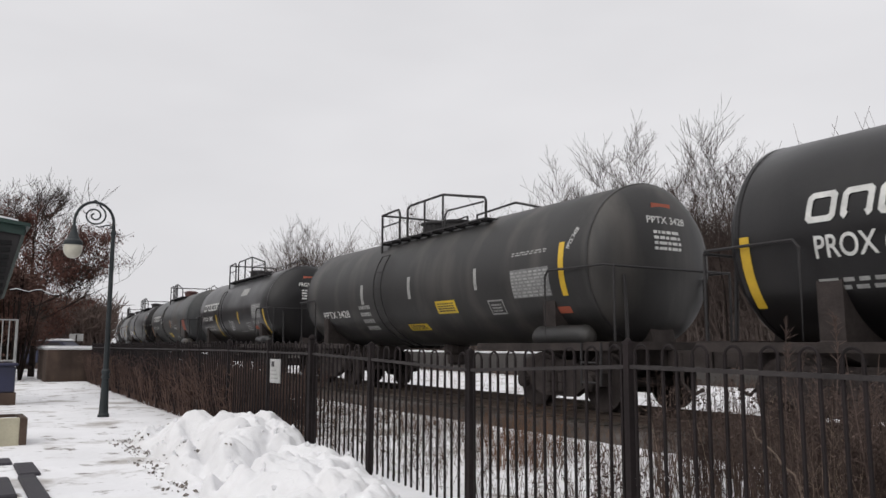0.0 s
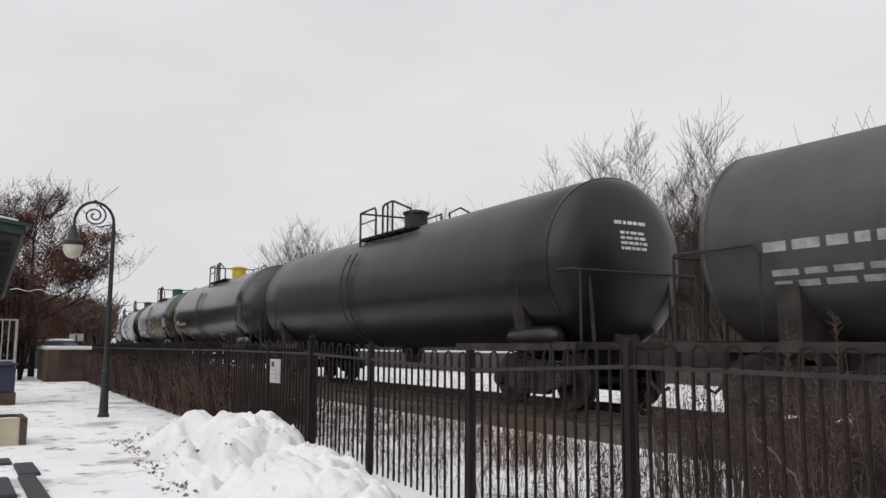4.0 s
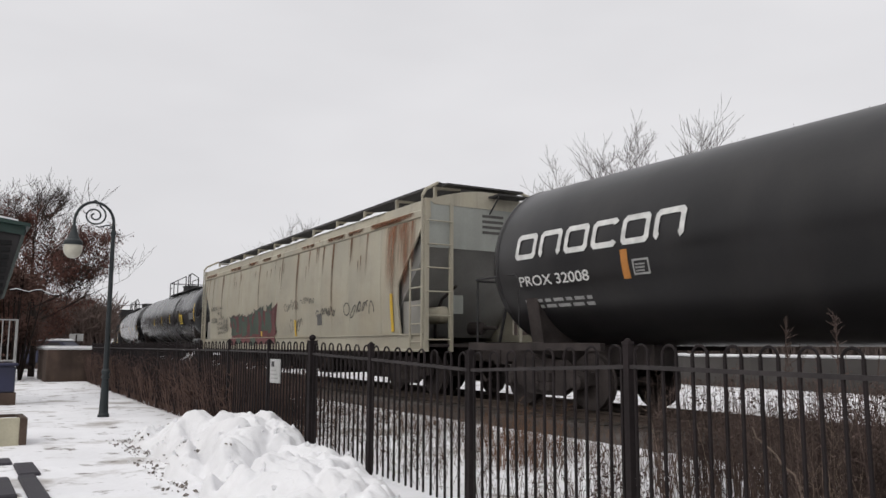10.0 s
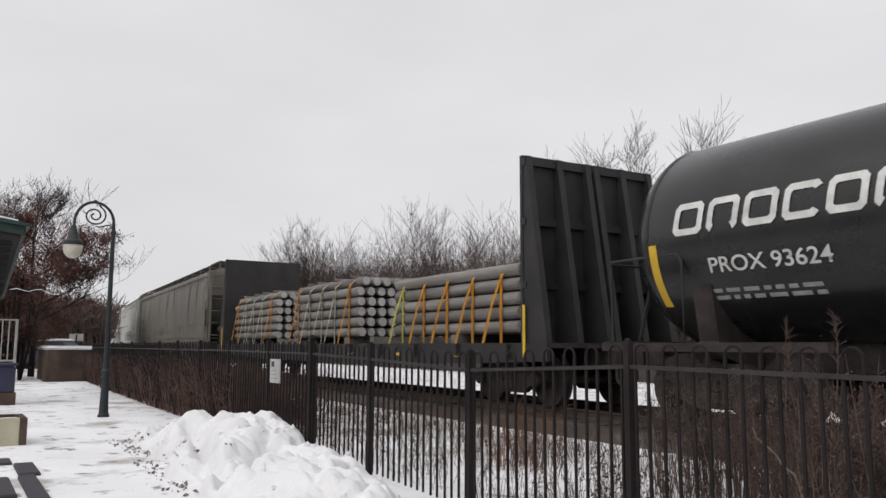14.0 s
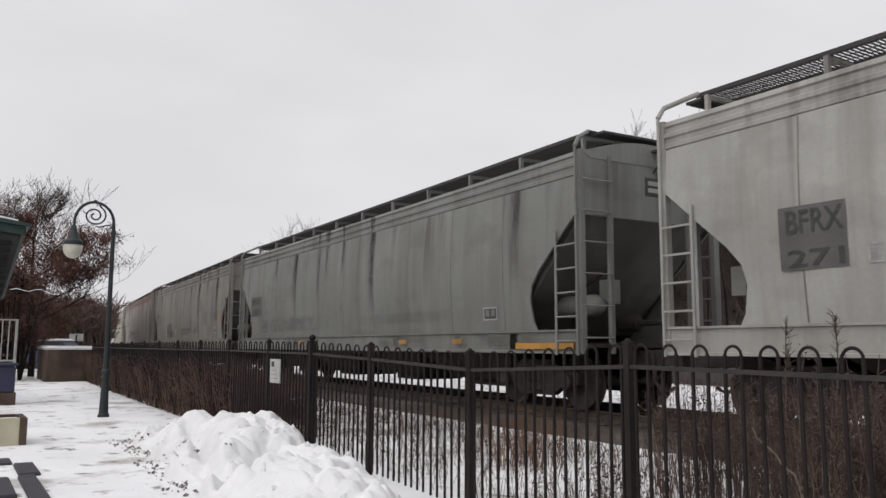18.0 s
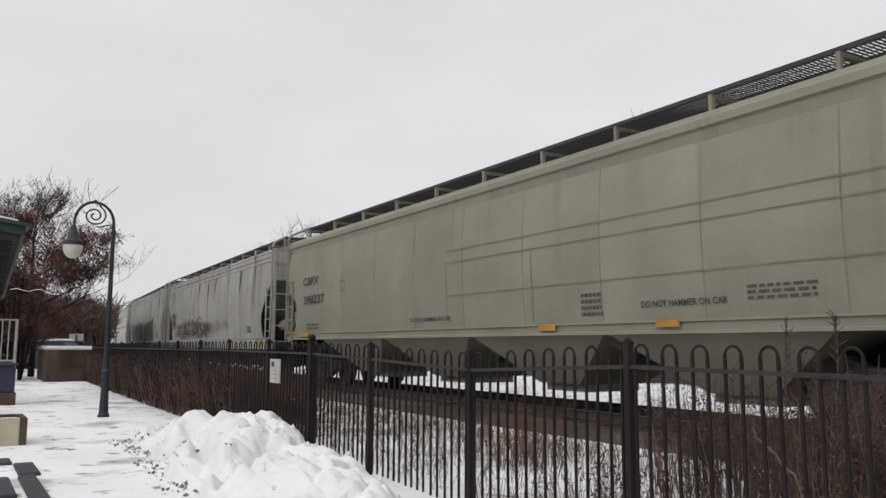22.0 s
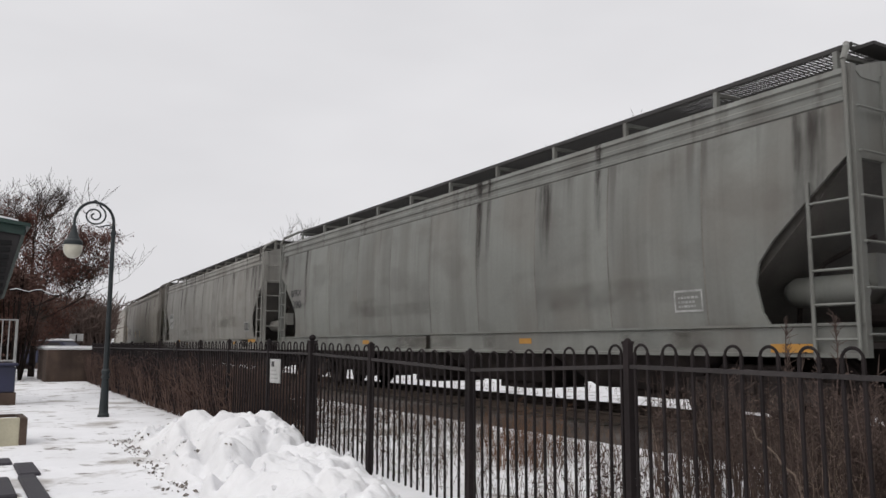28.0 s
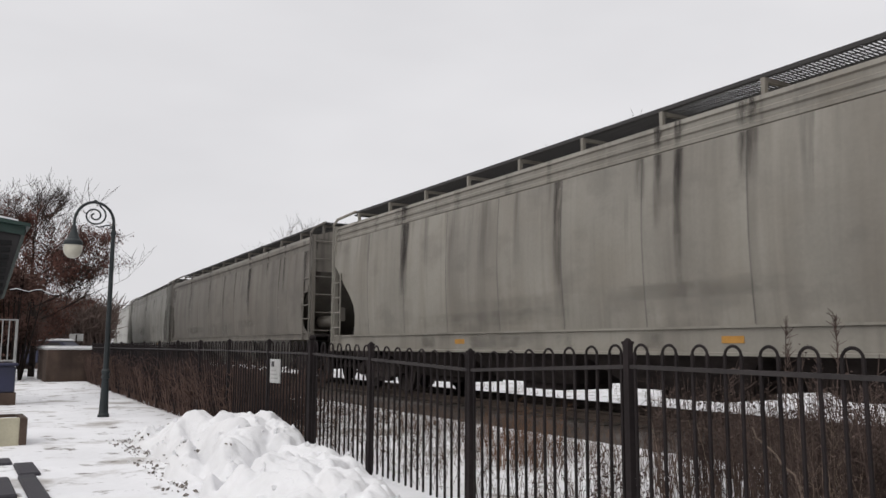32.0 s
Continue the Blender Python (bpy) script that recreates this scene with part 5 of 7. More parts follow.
# ---- unseen wall and scrub, added to close the place behind the platform ----
M_BACKWALL = surf("station_brick", (0.085, 0.055, 0.045), 0.85, var=0.3, scale=0.5, fine=12, bump=0.3, streak=0.3)


def build_behind():
    # added out of view: the dark band that the glossy tanks reflect
    bm = box(bm_new(), -58, 46, -22.6, -22.0, -0.2, 6.2)
    tagged(part("wall_south", bm, M_BACKWALL, None), "plain dark brick building wall behind the platform", "wall", kind="structure")
    brush("south_scrub", "dark leafless scrub along the wall behind the platform", "scrub", 31, 700, lambda r: (r.uniform(-58, 60), r.uniform(-21.5, -18), 0.0), lambda r, x, y: r.uniform(3.5, 8.5), 0.08, M_BRUSH, 0.25, 7)
    # more unseen growth, added so the leading tank heads turn darker
    brush("east_scrub", "dark leafless scrub along the line beyond the platform", "scrub", 32, 1300, lambda r: (r.uniform(24, 70), r.choice((r.uniform(22, 60), r.uniform(-18, -4))), 0.0), lambda r, x, y: r.uniform(4.5, 9.5), 0.08, M_BRUSH, 0.25, 8)


# ---- platform furniture and far end ----
def build_platform_things():
    wall = thing("retaining_wall", "low stained concrete wall capped with snow", "wall")
    bm = box(bm_new(), -35.5, -32.3, 3.15, 5.6, -0.2, 1.16)
    bmesh.ops.bevel(bm, geom=bm.edges[:], offset=0.03, segments=1, affect="EDGES")
    part("wall_block", bm, M_CONC, wall)
    bm = box(bm_new(), -35.6, -32.22, 3.07, 5.65, 1.16, 1.30)
    bmesh.ops.bevel(bm, geom=bm.edges[:], offset=0.05, segments=2, affect="EDGES")
    part("snow_cap", bm, M_SNOW, wall, "cap of white snow", smooth=True)
    planter = thing("planter", "low brown concrete planter filled with snow", "planter")
    for a in ((-12.7, -11.95, 0.90, 0.99), (-12.7, -11.95, 0.05, 0.14), (-12.04, -11.95, 0.14, 0.90), (-12.7, -12.61, 0.14, 0.90)):
        bm = box(bm_new(), a[0], a[1], a[2], a[3], -0.05, 0.37)
        bmesh.ops.bevel(bm, geom=bm.edges[:], offset=0.012, segments=1, affect="EDGES")
        part("side", bm, M_CREAM if a[2] == 0.14 and a[0] > -12.1 else M_CONC, planter)
    part("snow_fill", box(bm_new(), -12.61, -12.04, 0.14, 0.90, 0.0, 0.33), M_SNOW, planter)
    for x0, x1, y0, y1 in ((-10.6, -10.15, 0.35, 0.72), (-10.1, -9.25, 0.72, 0.92), (-9.15, -7.6, 0.70, 0.86), (-9.1, -8.0, 0.2, 0.62)):
        bm = box(bm_new(), x0, x1, y0, y1, -0.02, 0.03)
        bmesh.ops.bevel(bm, geom=bm.edges[:], offset=0.015, segments=1, affect="EDGES")
        tagged(part("rubber_mat", bm, M_MAT, None), "dark rubber mat lying on the snowy platform", "mat", "mats on the platform")
    bin_ = thing("grit_bin", "dark blue grit bin on a grey base", "bin")
    bm = box(bm_new(), -20.9, -20.2, 0.6, 1.37, 0.26, 0.86)
    bmesh.ops.bevel(bm, geom=bm.edges[:], offset=0.03, segments=2, affect="EDGES")
    part("body", bm, M_NAVY, bin_)
    part("plinth", box(bm_new(), -20.92, -20.16, 0.6, 1.40, -0.03, 0.27), M_CONC, bin_, "grey concrete base")
    bm = box(bm_new(), -20.95, -20.15, 0.58, 1.42, 0.86, 0.92)
    bmesh.ops.bevel(bm, geom=bm.edges[:], offset=0.02, segments=1, affect="EDGES")
    part("lid", bm, M_NAVY, bin_)
    rail = thing("handrail", "pale painted tubular handrail frame", "railing")
    bm = bm_new()
    tube(bm, [(-21.6, 1.42, -0.05), (-21.6, 1.42, 1.92), (-21.6, 0.4, 1.92), (-21.6, 0.4, -0.05)], 0.035, 8)
    part("frame", bm, M_PALEPAINT, rail)
    for i in range(6):
        part("bar", tube(bm_new(), [(-21.6, 0.56 + 0.14 * i, 0.95), (-21.6, 0.56 + 0.14 * i, 1.92)], 0.014, 6), M_PALEPAINT, rail)
    part("lower_rail", tube(bm_new(), [(-21.6, 0.4, 0.95), (-21.6, 1.42, 0.95)], 0.02, 6), M_PALEPAINT, rail)
    sh = thing("shelter", "dark green platform shelter with louvred gable and snowy roof", "shelter")
    part("gable", extrude(bm_new(), [(0.0, 2.35), (-0.4, 2.2), (-1.2, 2.2), (-1.2, 4.2), (0.35, 4.02), (0.38, 3.9)], -20.35, -20.2, "x"), M_BLACK, sh, m=pose(0, 1.0, 0))
    part("fascia", extrude(bm_new(), [(-1.2, 4.2), (-1.2, 3.98), (0.34, 3.80), (0.37, 4.02)], -20.18, -20.13, "x"), M_GREENB, sh, m=pose(0, 1.0, 0))
    part("edge_trim", extrude(bm_new(), [(-0.02, 2.35), (0.03, 2.35), (0.36, 3.80), (0.29, 3.80)], -20.18, -20.13, "x"), M_EDGE, sh, "weathered grey-green edge board", m=pose(0, 1.0, 0))
    for i in range(8):
        z = 2.45 + 0.16 * i
        part("louvre", extrude(bm_new(), [(-1.1, z), (0.02 + 0.016 * i * 1.2, z), (0.02 + 0.016 * i * 1.2, z + 0.09), (-1.1, z + 0.09)], -20.19, -20.15, "x"), M_LOUVRE, sh, m=pose(0, 0.95, 0))
    bm = bm_new()
    extrude(bm, [(-1.3, 4.2), (0.45, 3.98), (0.45, 4.06), (-1.3, 4.30)], -24.0, -20.0, "x")
    part("roof", bm, M_GREENB, sh, m=pose(0, 1.0, 0))
    bm = bm_new()
    extrude(bm, [(-1.3, 4.3), (0.2, 4.09), (0.2, 4.13), (-1.3, 4.40)], -24.0, -20.05, "x")
    part("roof_snow", bm, M_SNOW, sh, "thin snow on the roof", m=pose(0, 1.0, 0))
    for x in (-23.6, -20.45):
        part("post", box(bm_new(), x, x + 0.12, -0.25, -0.13, -0.05, 4.2), M_GREENB, sh)
    sign = thing("notice_sign", "small white notice board fixed to the fence", "sign")
    part("board", box(bm_new(), -0.15, 0.15, -0.008, 0.008, 0, 0.31), M_PALEPAINT, sign)
    part("symbol", box(bm_new(), -0.10, -0.02, -0.013, -0.0085, 0.21, 0.28), M_DARKTXT, sign)
    for i in range(3):
        part("print", box(bm_new(), -0.10, 0.10 - 0.03 * i, -0.013, -0.0085, 0.05 + 0.05 * i, 0.07 + 0.05 * i), M_PALE, sign)
    sign.matrix_basis = pose(-10.12, fence_at(-10.1) - 0.035, 0.84, 0, 0, 4)
    far = thing("direction_sign", "pale rectangular sign at the platform end", "sign")
    part("board", box(bm_new(), -0.03, 0.03, -0.35, 0.35, 1.55, 1.95), M_PALEPAINT, far)
    part("post", box(bm_new(), 0.03, 0.09, -0.04, 0.04, -0.1, 1.9), M_GRIME, far)
    d = view_dir(140) * 48
    far.matrix_basis = pose(d.x, d.y, 0, 0, 0, -8)


def build_parked_car():
    car = thing("parked_car", "dark blue parked car under a blanket of snow", "car")
    body = extrude(bm_new(), [(-2.1, 0.30), (-2.15, 0.75), (-1.9, 0.86), (-1.2, 0.92), (-0.7, 1.36), (0.8, 1.38), (1.35, 0.98), (2.0, 0.86), (2.1, 0.5), (2.05, 0.30)], -0.82, 0.82)
    bmesh.ops.bevel(body, geom=body.edges[:], offset=0.05, segments=2, affect="EDGES")
    part("body", body, M_NAVY, car)
    for y in (-0.83, 0.83):
        part("side_window", extrude(bm_new(), [(-1.05, 0.95), (-0.65, 1.30), (0.72, 1.32), (1.15, 0.98)], y - 0.012, y + 0.012), M_BLACK, car)
    for out in ([(-0.8, 1.38), (-0.6, 1.47), (0.7, 1.50), (0.9, 1.39)], [(-2.1, 0.80), (-1.9, 0.95), (-1.25, 1.0), (-1.2, 0.92)], [(1.4, 0.98), (1.45, 1.06), (2.0, 0.94), (2.05, 0.86)]):
        cap = extrude(bm_new(), out, -0.78, 0.78)
        bmesh.ops.bevel(cap, geom=cap.edges[:], offset=0.03, segments=1, affect="EDGES")
        part("snow_cover", cap, M_SNOW, car, smooth=True)
    tyre = None
    for x in (-1.35, 1.3):
        for y in (-0.76, 0.76):
            m = pose(x, y, 0.31, 0, 0, 90)
            tyre = part("wheel", lathe_x(bm_new(), [(-0.1, 0), (-0.1, 0.27), (-0.07, 0.31), (0.07, 0.31), (0.1, 0.27), (0.1, 0)], 16), M_MAT, car, m=m) if tyre is None else again(tyre, m)
    d = view_dir(96) * 45
    car.matrix_basis = pose(d.x, d.y, 0.15, 0, 0, 60)
    limb = thing("fallen_limb", "bare broken limb dusted with snow", "branch")
    a, b = view_dir(18) * 33, view_dir(106) * 33
    pts = [(a.x + (b.x - a.x) * k / 8, a.y + (b.y - a.y) * k / 8, 3.30 + 0.05 * math.sin(k * 1.7) - 0.05 * max(0, k - 5)) for k in range(9)]
    part("limb", tube(bm_new(), pts, 0.035, 6, 0.012), M_BARK, limb)
    part("snow_line", tube(bm_new(), [(x, y, z + 0.035) for x, y, z in pts], 0.017, 6, 0.006), M_SNOW, limb, smooth=True)


M_CREAM = surf("cream_concrete", (0.42, 0.39, 0.29), 0.85, var=0.15, scale=3)
M_EDGE = surf("edge_board", (0.05, 0.06, 0.055), 0.7, var=0.25)
M_LOUVRE = surf("dark_louvre", (0.012, 0.012, 0.0125), 0.7, var=0.25, spec=0.2)
M_MAT = surf("rubber", (0.025, 0.022, 0.03), 0.7, var=0.3)
M_NAVY = surf("navy_plastic", (0.018, 0.02, 0.05), 0.5, var=0.25)
M_PALEPAINT = surf("pale_paint", (0.42, 0.42, 0.41), 0.55, var=0.2, scale=4)
M_GREENB = surf("shelter_green", (0.012, 0.035, 0.028), 0.5, var=0.25)


# ---- the train ----
# coupling planes along the train, metres; the first car leads
CUTS = [289.0, 273.05, 257.45, 243.65, 228.6, 213.3, 199.25, 181.25, 165.1, 149.35, 132.35, 110.6, 88.75, 67.5, 45.6, 24.45, 1.75, -21.7, -41.8, -62.2, -82.1, -102.05, -123.4, -143.4, -163.45, -183.85, -203.4, -223.7, -244.15, -266.2, -286.35, -308.7, -328.8, -348.9, -369.0, -391.0]
# rear and front head of each tank
TIPS = {0: (274.0, 287.0), 1: (258.9, 272.1), 2: (244.7, 255.95), 3: (229.6, 242.6), 4: (214.4, 227.6), 5: (200.3, 212.2), 6: (182.2, 198.2), 7: (166.0, 180.3), 8: (150.3, 164.2), 9: (133.1, 148.1), 10: (111.3, 131.6), 11: (89.7, 109.9), 13: (46.2, 66.8), 14: (25.0, 45.0)}
KINDS = ["sulphur", "sulphur", "sulphur", "sulphur", "sulphur", "sulphur", "oil", "oil", "oil", "oil", "gas", "gas", "slant", "gas", "gas", "flat",
         "long", "pellet", "pellet", "pellet", "pellet", "long", "pellet", "pellet", "pellet", "slant", "pellet", "pellet", "long", "pellet", "long", "pellet", "pellet", "pellet", "long"]
MOVING = []      # (thing, distance of its origin along the train)


def build_flatcar(pitch):
    car = thing("bulkhead_flatcar", "black bulkhead flat car for timber poles", "flat car", "cars of the train")
    half = pitch / 2
    e = half - 0.8
    part("deck", box(bm_new(), -e, e, -1.45, 1.45, 1.02, 1.10), M_GRIME, car)
    s = part("side_sill", extrude(bm_new(), [(-e, 1.10), (e, 1.10), (e, 0.80), (4.5, 0.62), (-4.5, 0.62), (-e, 0.80)], -1.52, -1.45), M_BLACK, car)
    again(s, pose(0, 0, 0, 0, 0, 180))
    part("center_sill", box(bm_new(), -half + 1, half - 1, -0.25, 0.25, 0.68, 1.02), M_GRIME, car)
    bm = bm_new()
    box(bm, e - 0.75, e - 0.68, -1.5, 1.5, 1.1, 4.38)
    panel = part("bulkhead", bm, M_BLACK, car)
    again(panel, pose(0, 0, 0, 0, 0, 180))
    rib = None
    for sx in (0, 180):
        for y in (-1.42, -0.75, -0.1, 0.1, 0.75, 1.42):
            m = pose(0, 0, 0, 0, 0, sx) @ pose(0, y, 0)
            if rib is None:
                rib = part("bulkhead_rib", extrude(bm_new(), [(e - 0.68, 1.1), (e - 0.68, 4.36), (e - 0.58, 4.36), (e - 0.05, 1.1)], -0.06, 0.06), M_BLACK, car, m=m)
            else:
                again(rib, m)
    beam = None
    for sx in (0, 180):
        for z in (2.1, 3.2, 4.26):
            m = pose(0, 0, 0, 0, 0, sx) @ pose(0, 0, z)
            beam = part("bulkhead_beam", box(bm_new(), e - 0.68, e - 0.60, -1.5, 1.5, -0.06, 0.06), M_BLACK, car, m=m) if beam is None else again(beam, m)
    for sx in (1, -1):
        part("reflector", box(bm_new(), sx * (e - 0.62) - 0.035, sx * (e - 0.62) + 0.035, -1.535, -1.525, 0.85, 1.75), M_YELLOW, car, "yellow reflective strip")
    for i in range(7):
        part("reflector", box(bm_new(), -8 + 2.6 * i, -7.75 + 2.6 * i, -1.532, -1.524, 0.84, 0.9), M_YELLOW, car)
    pk = None
    for i in range(12):
        for sy in (1, -1):
            m = pose(-e + 1.1 + i * (2 * e - 2.2) / 11, 1.56 * sy, 0)
            pk = part("stake_pocket", box(bm_new(), -0.07, 0.07, -0.05, 0.05, 0.86, 1.08), M_BLACK, car, m=m) if pk is None else again(pk, m)
    for x in (-5.5, 0.0, 5.5):
        part("dunnage", box(bm_new(), x - 2.3, x - 2.1, -1.3, 1.3, 1.10, 1.27), M_WOOD, car)
        part("dunnage", box(bm_new(), x + 1.6, x + 1.8, -1.3, 1.3, 1.10, 1.27), M_WOOD, car)
    add_gear(car, half)
    return car


def build_poles(x0, x1, seed):
    rng = random.Random(seed)
    b = thing("pole_bundle", "strapped bundle of grey timber poles on the flat car", "timber", "pole bundles on the flat car")
    L = x1 - x0
    bm = bm_new()
    lathe_x(bm, [(0, 0), (0, 0.105), (0.02, 0.118), (L - 0.02, 0.118), (L, 0.105), (L, 0)], 14)
    me = None
    rows = [9, 9, 9, 9, 9] if seed == 1 else [9, 9, 9, 9, 9, 8]
    drop = 0.26 if seed == 1 else 0.0
    for k, nrow in enumerate(rows):
        for i in range(nrow):
            m = pose(rng.uniform(-0.04, 0.04), -1.16 + 0.29 * i + rng.uniform(-0.015, 0.015) + (0.14 if nrow < 9 else 0), 1.395 + 0.262 * k, 360 * rng.random(), 0, 0)
            if me is None:
                me = part("pole", bm, M_WOOD, b, m=m)
                me.data.materials.append(M_WOODEND)
                for p in me.data.polygons:
                    if abs(p.normal.x) > 0.8:
                        p.material_index = 1
            else:
                again(me, m)
    cols = [M_STRAP_O, M_STRAP_O, M_STRAP_O, M_STRAP_O, M_STRAP_Y] if seed == 1 else [M_STRAP_O, M_STRAP_W, M_STRAP_W, M_STRAP_W, M_STRAP_O]
    for i, c in enumerate(cols):
        xa = L * (0.90 - 0.2 * i)
        for d in (-0.09, 0.09):
            pts = [(-1.44 if d > 0 else -1.295, 1.10), (-1.37 if d > 0 else -1.295, 1.85), (-1.29, 2.62 - drop), (-1.02, 2.84 - drop), (1.05, 2.84 - drop), (1.29, 2.62 - drop), (1.30, 1.10)]
            bm = bm_new()
            quads = []
            for j, (y, z) in enumerate(pts):
                skew = -0.42 * (2 - j) / 2 * (1 if d > 0 and j < 2 else 0) + (0.03 if d > 0 else 0)
                quads.append((bm.verts.new((xa + skew - 0.045, y, z)), bm.verts.new((xa + skew + 0.045, y, z))))
            for q, w in zip(quads, quads[1:]):
                bm.faces.new((q[0], q[1], w[1], w[0]))
            bmesh.ops.solidify(bm, geom=bm.faces[:], thickness=0.006)
            part("strap", bm, c, b)
    for i in range(4):
        slat = box(bm_new(), -0.05, 0.05, -1.15, 1.15, 0, 0.05)
        part("slat", slat, M_WOOD, b, m=pose(L * (0.12 + 0.25 * i), 0, 2.80 - drop + (0.0 if seed == 1 else 0.045), 0, 0, rng.uniform(-14, 14)))
    return b, x0


PAINTS = {
    "sand": hopper_paint("paint_sand_grey", (0.262, 0.245, 0.212), 0.40, 0.3, (0.085, 0.07, 0.055), (0.19, 0.165, 0.13)),
    "umber": hopper_paint("paint_umber_grey", (0.205, 0.192, 0.170), 0.60, 0.40, (0.075, 0.06, 0.05), (0.16, 0.14, 0.115)),
    "ash": hopper_paint("paint_ash", (0.255, 0.249, 0.228), 0.45),
    "white": hopper_paint("paint_white", (0.352, 0.347, 0.322), 0.30, 0.2),
    "green": hopper_paint("paint_green_grey", (0.194, 0.199, 0.183), 0.40),
    "brown": hopper_paint("paint_brown_grey", (0.172, 0.158, 0.136), 0.50, 0.4),
    "beige": hopper_paint("paint_beige", (0.252, 0.240, 0.188), 0.05, 0.1),
    "tan": hopper_paint("paint_tan", (0.262, 0.238, 0.195), 0.18, 0.25),
    "rust": hopper_paint("paint_rust_grey", (0.215, 0.197, 0.180), 0.50, 0.45, (0.06, 0.045, 0.04), (0.30, 0.14, 0.10)),
    "cream": hopper_paint("paint_cream", (0.378, 0.352, 0.278), 0.12, 0.25, (0.25, 0.17, 0.10), (0.36, 0.30, 0.20)),
}
# the end recess's darkness is put into the slope sheet's colour, with streaks
M_SLOPEDARK = surf("sooty_slope_sheet", (0.125, 0.118, 0.106), 0.75, var=0.3, scale=0.8, streak=0.5, streak_col=(0.05, 0.044, 0.04))
M_RUSTBAND = hopper_paint("paint_rust_band", (0.196, 0.108, 0.080), 0.4, 0.4)

# paint of each hopper by its place in the train
HUES = {16: "brown", 17: "white", 18: "green", 19: "umber", 20: "rust", 21: "beige", 22: "white", 23: "white", 24: "white", 25: "tan", 26: "green", 27: "ash", 28: "brown", 29: "sand", 30: "brown", 31: "ash", 32: "white", 33: "ash", 34: "brown", 12: "cream"}


def build_train():
    firsts = {}
    for i, kind in enumerate(KINDS):
        lead, tail = CUTS[i], CUTS[i + 1]
        pitch, mid = lead - tail, (lead + tail) / 2
        if kind == "flat":
            car = build_flatcar(pitch)
            for k, (a, b) in enumerate(((4.4, 9.3), (-2.5, 2.4), (-9.3, -4.1))):
                bundle, x0 = build_poles(a, b, k + 1)
                MOVING.append((bundle, mid + x0))
        elif kind in ("sulphur", "oil", "gas"):
            car = train_tank(i, kind, pitch)
        else:
            hue = PAINTS[HUES[i]]
            key = (kind, round(pitch / 1.2))
            kw = {"pellet": dict(cut=CUT_PELLET, slope_paint=M_SLOPEDARK), "long": dict(cut=CUT_LONG, sill=(1.22, 1.40), ribs=False, bays=True, lip=0.16, seams=M_SEAM_SOFT), "slant": dict(cut=CUT_SLANT, ribs=False, slope_paint=hue, seams=M_SEAM_DARK if i == 25 else PAINTS["cream"])}[kind]
            if kind == "slant" or key not in firsts:
                car = build_hopper("hopper_car", HOPPER_LABELS[HUES[i]], pitch - 1.5, pitch, hue, hue, **kw)
                firsts.setdefault(key, car)
            else:
                car = copy_thing(firsts[key], pose(0, 0, 0))
                tagged(car, HOPPER_LABELS[HUES[i]])
                for c in car.children:
                    for_paint = c.name.split(".")[0] in HOPPER_PAINTED
                    if for_paint:
                        repaint(c, hue)
            DONE.append((car, i, kind, (firsts[key]["half"] if car is not firsts[key] else pitch / 2) if kind != "slant" else pitch / 2))
            car["half"] = pitch / 2 if (kind == "slant" or car is firsts[key]) else firsts[key]["half"]
        MOVING.append((car, sum(TIPS[i]) / 2 if i in TIPS else mid))
    for car, i, kind, half in DONE:
        dress_hopper(car, i, kind, half - 0.75)
        if i == 20:
            for c in car.children:
                if c.name.startswith("roof_band"):
                    repaint(c, M_RUSTBAND)


DONE = []
HOPPER_PAINTED = {"side_panel", "end_panel", "roof_band", "roof", "side_sill", "end_sheet", "corner_post", "end_post", "end_rung", "ladder", "air_reservoir", "valve_box", "board_bracket"}
HOPPER_LABELS = {
    "sand": "sandy grey stained covered hopper car",
    "umber": "brownish grey streaked covered hopper car",
    "ash": "grime-streaked ash grey covered hopper car", "white": "dirty off-white covered hopper car with grey streaks", "green": "weathered green-grey covered hopper car",
    "brown": "brown-grey soot-stained covered hopper car", "beige": "clean beige covered hopper car with dark outlet bays", "tan": "tan covered hopper car with smooth panelled sides",
    "rust": "grey covered hopper car with rust-red roof band", "cream": "cream covered hopper car with rust runs and graffiti"}


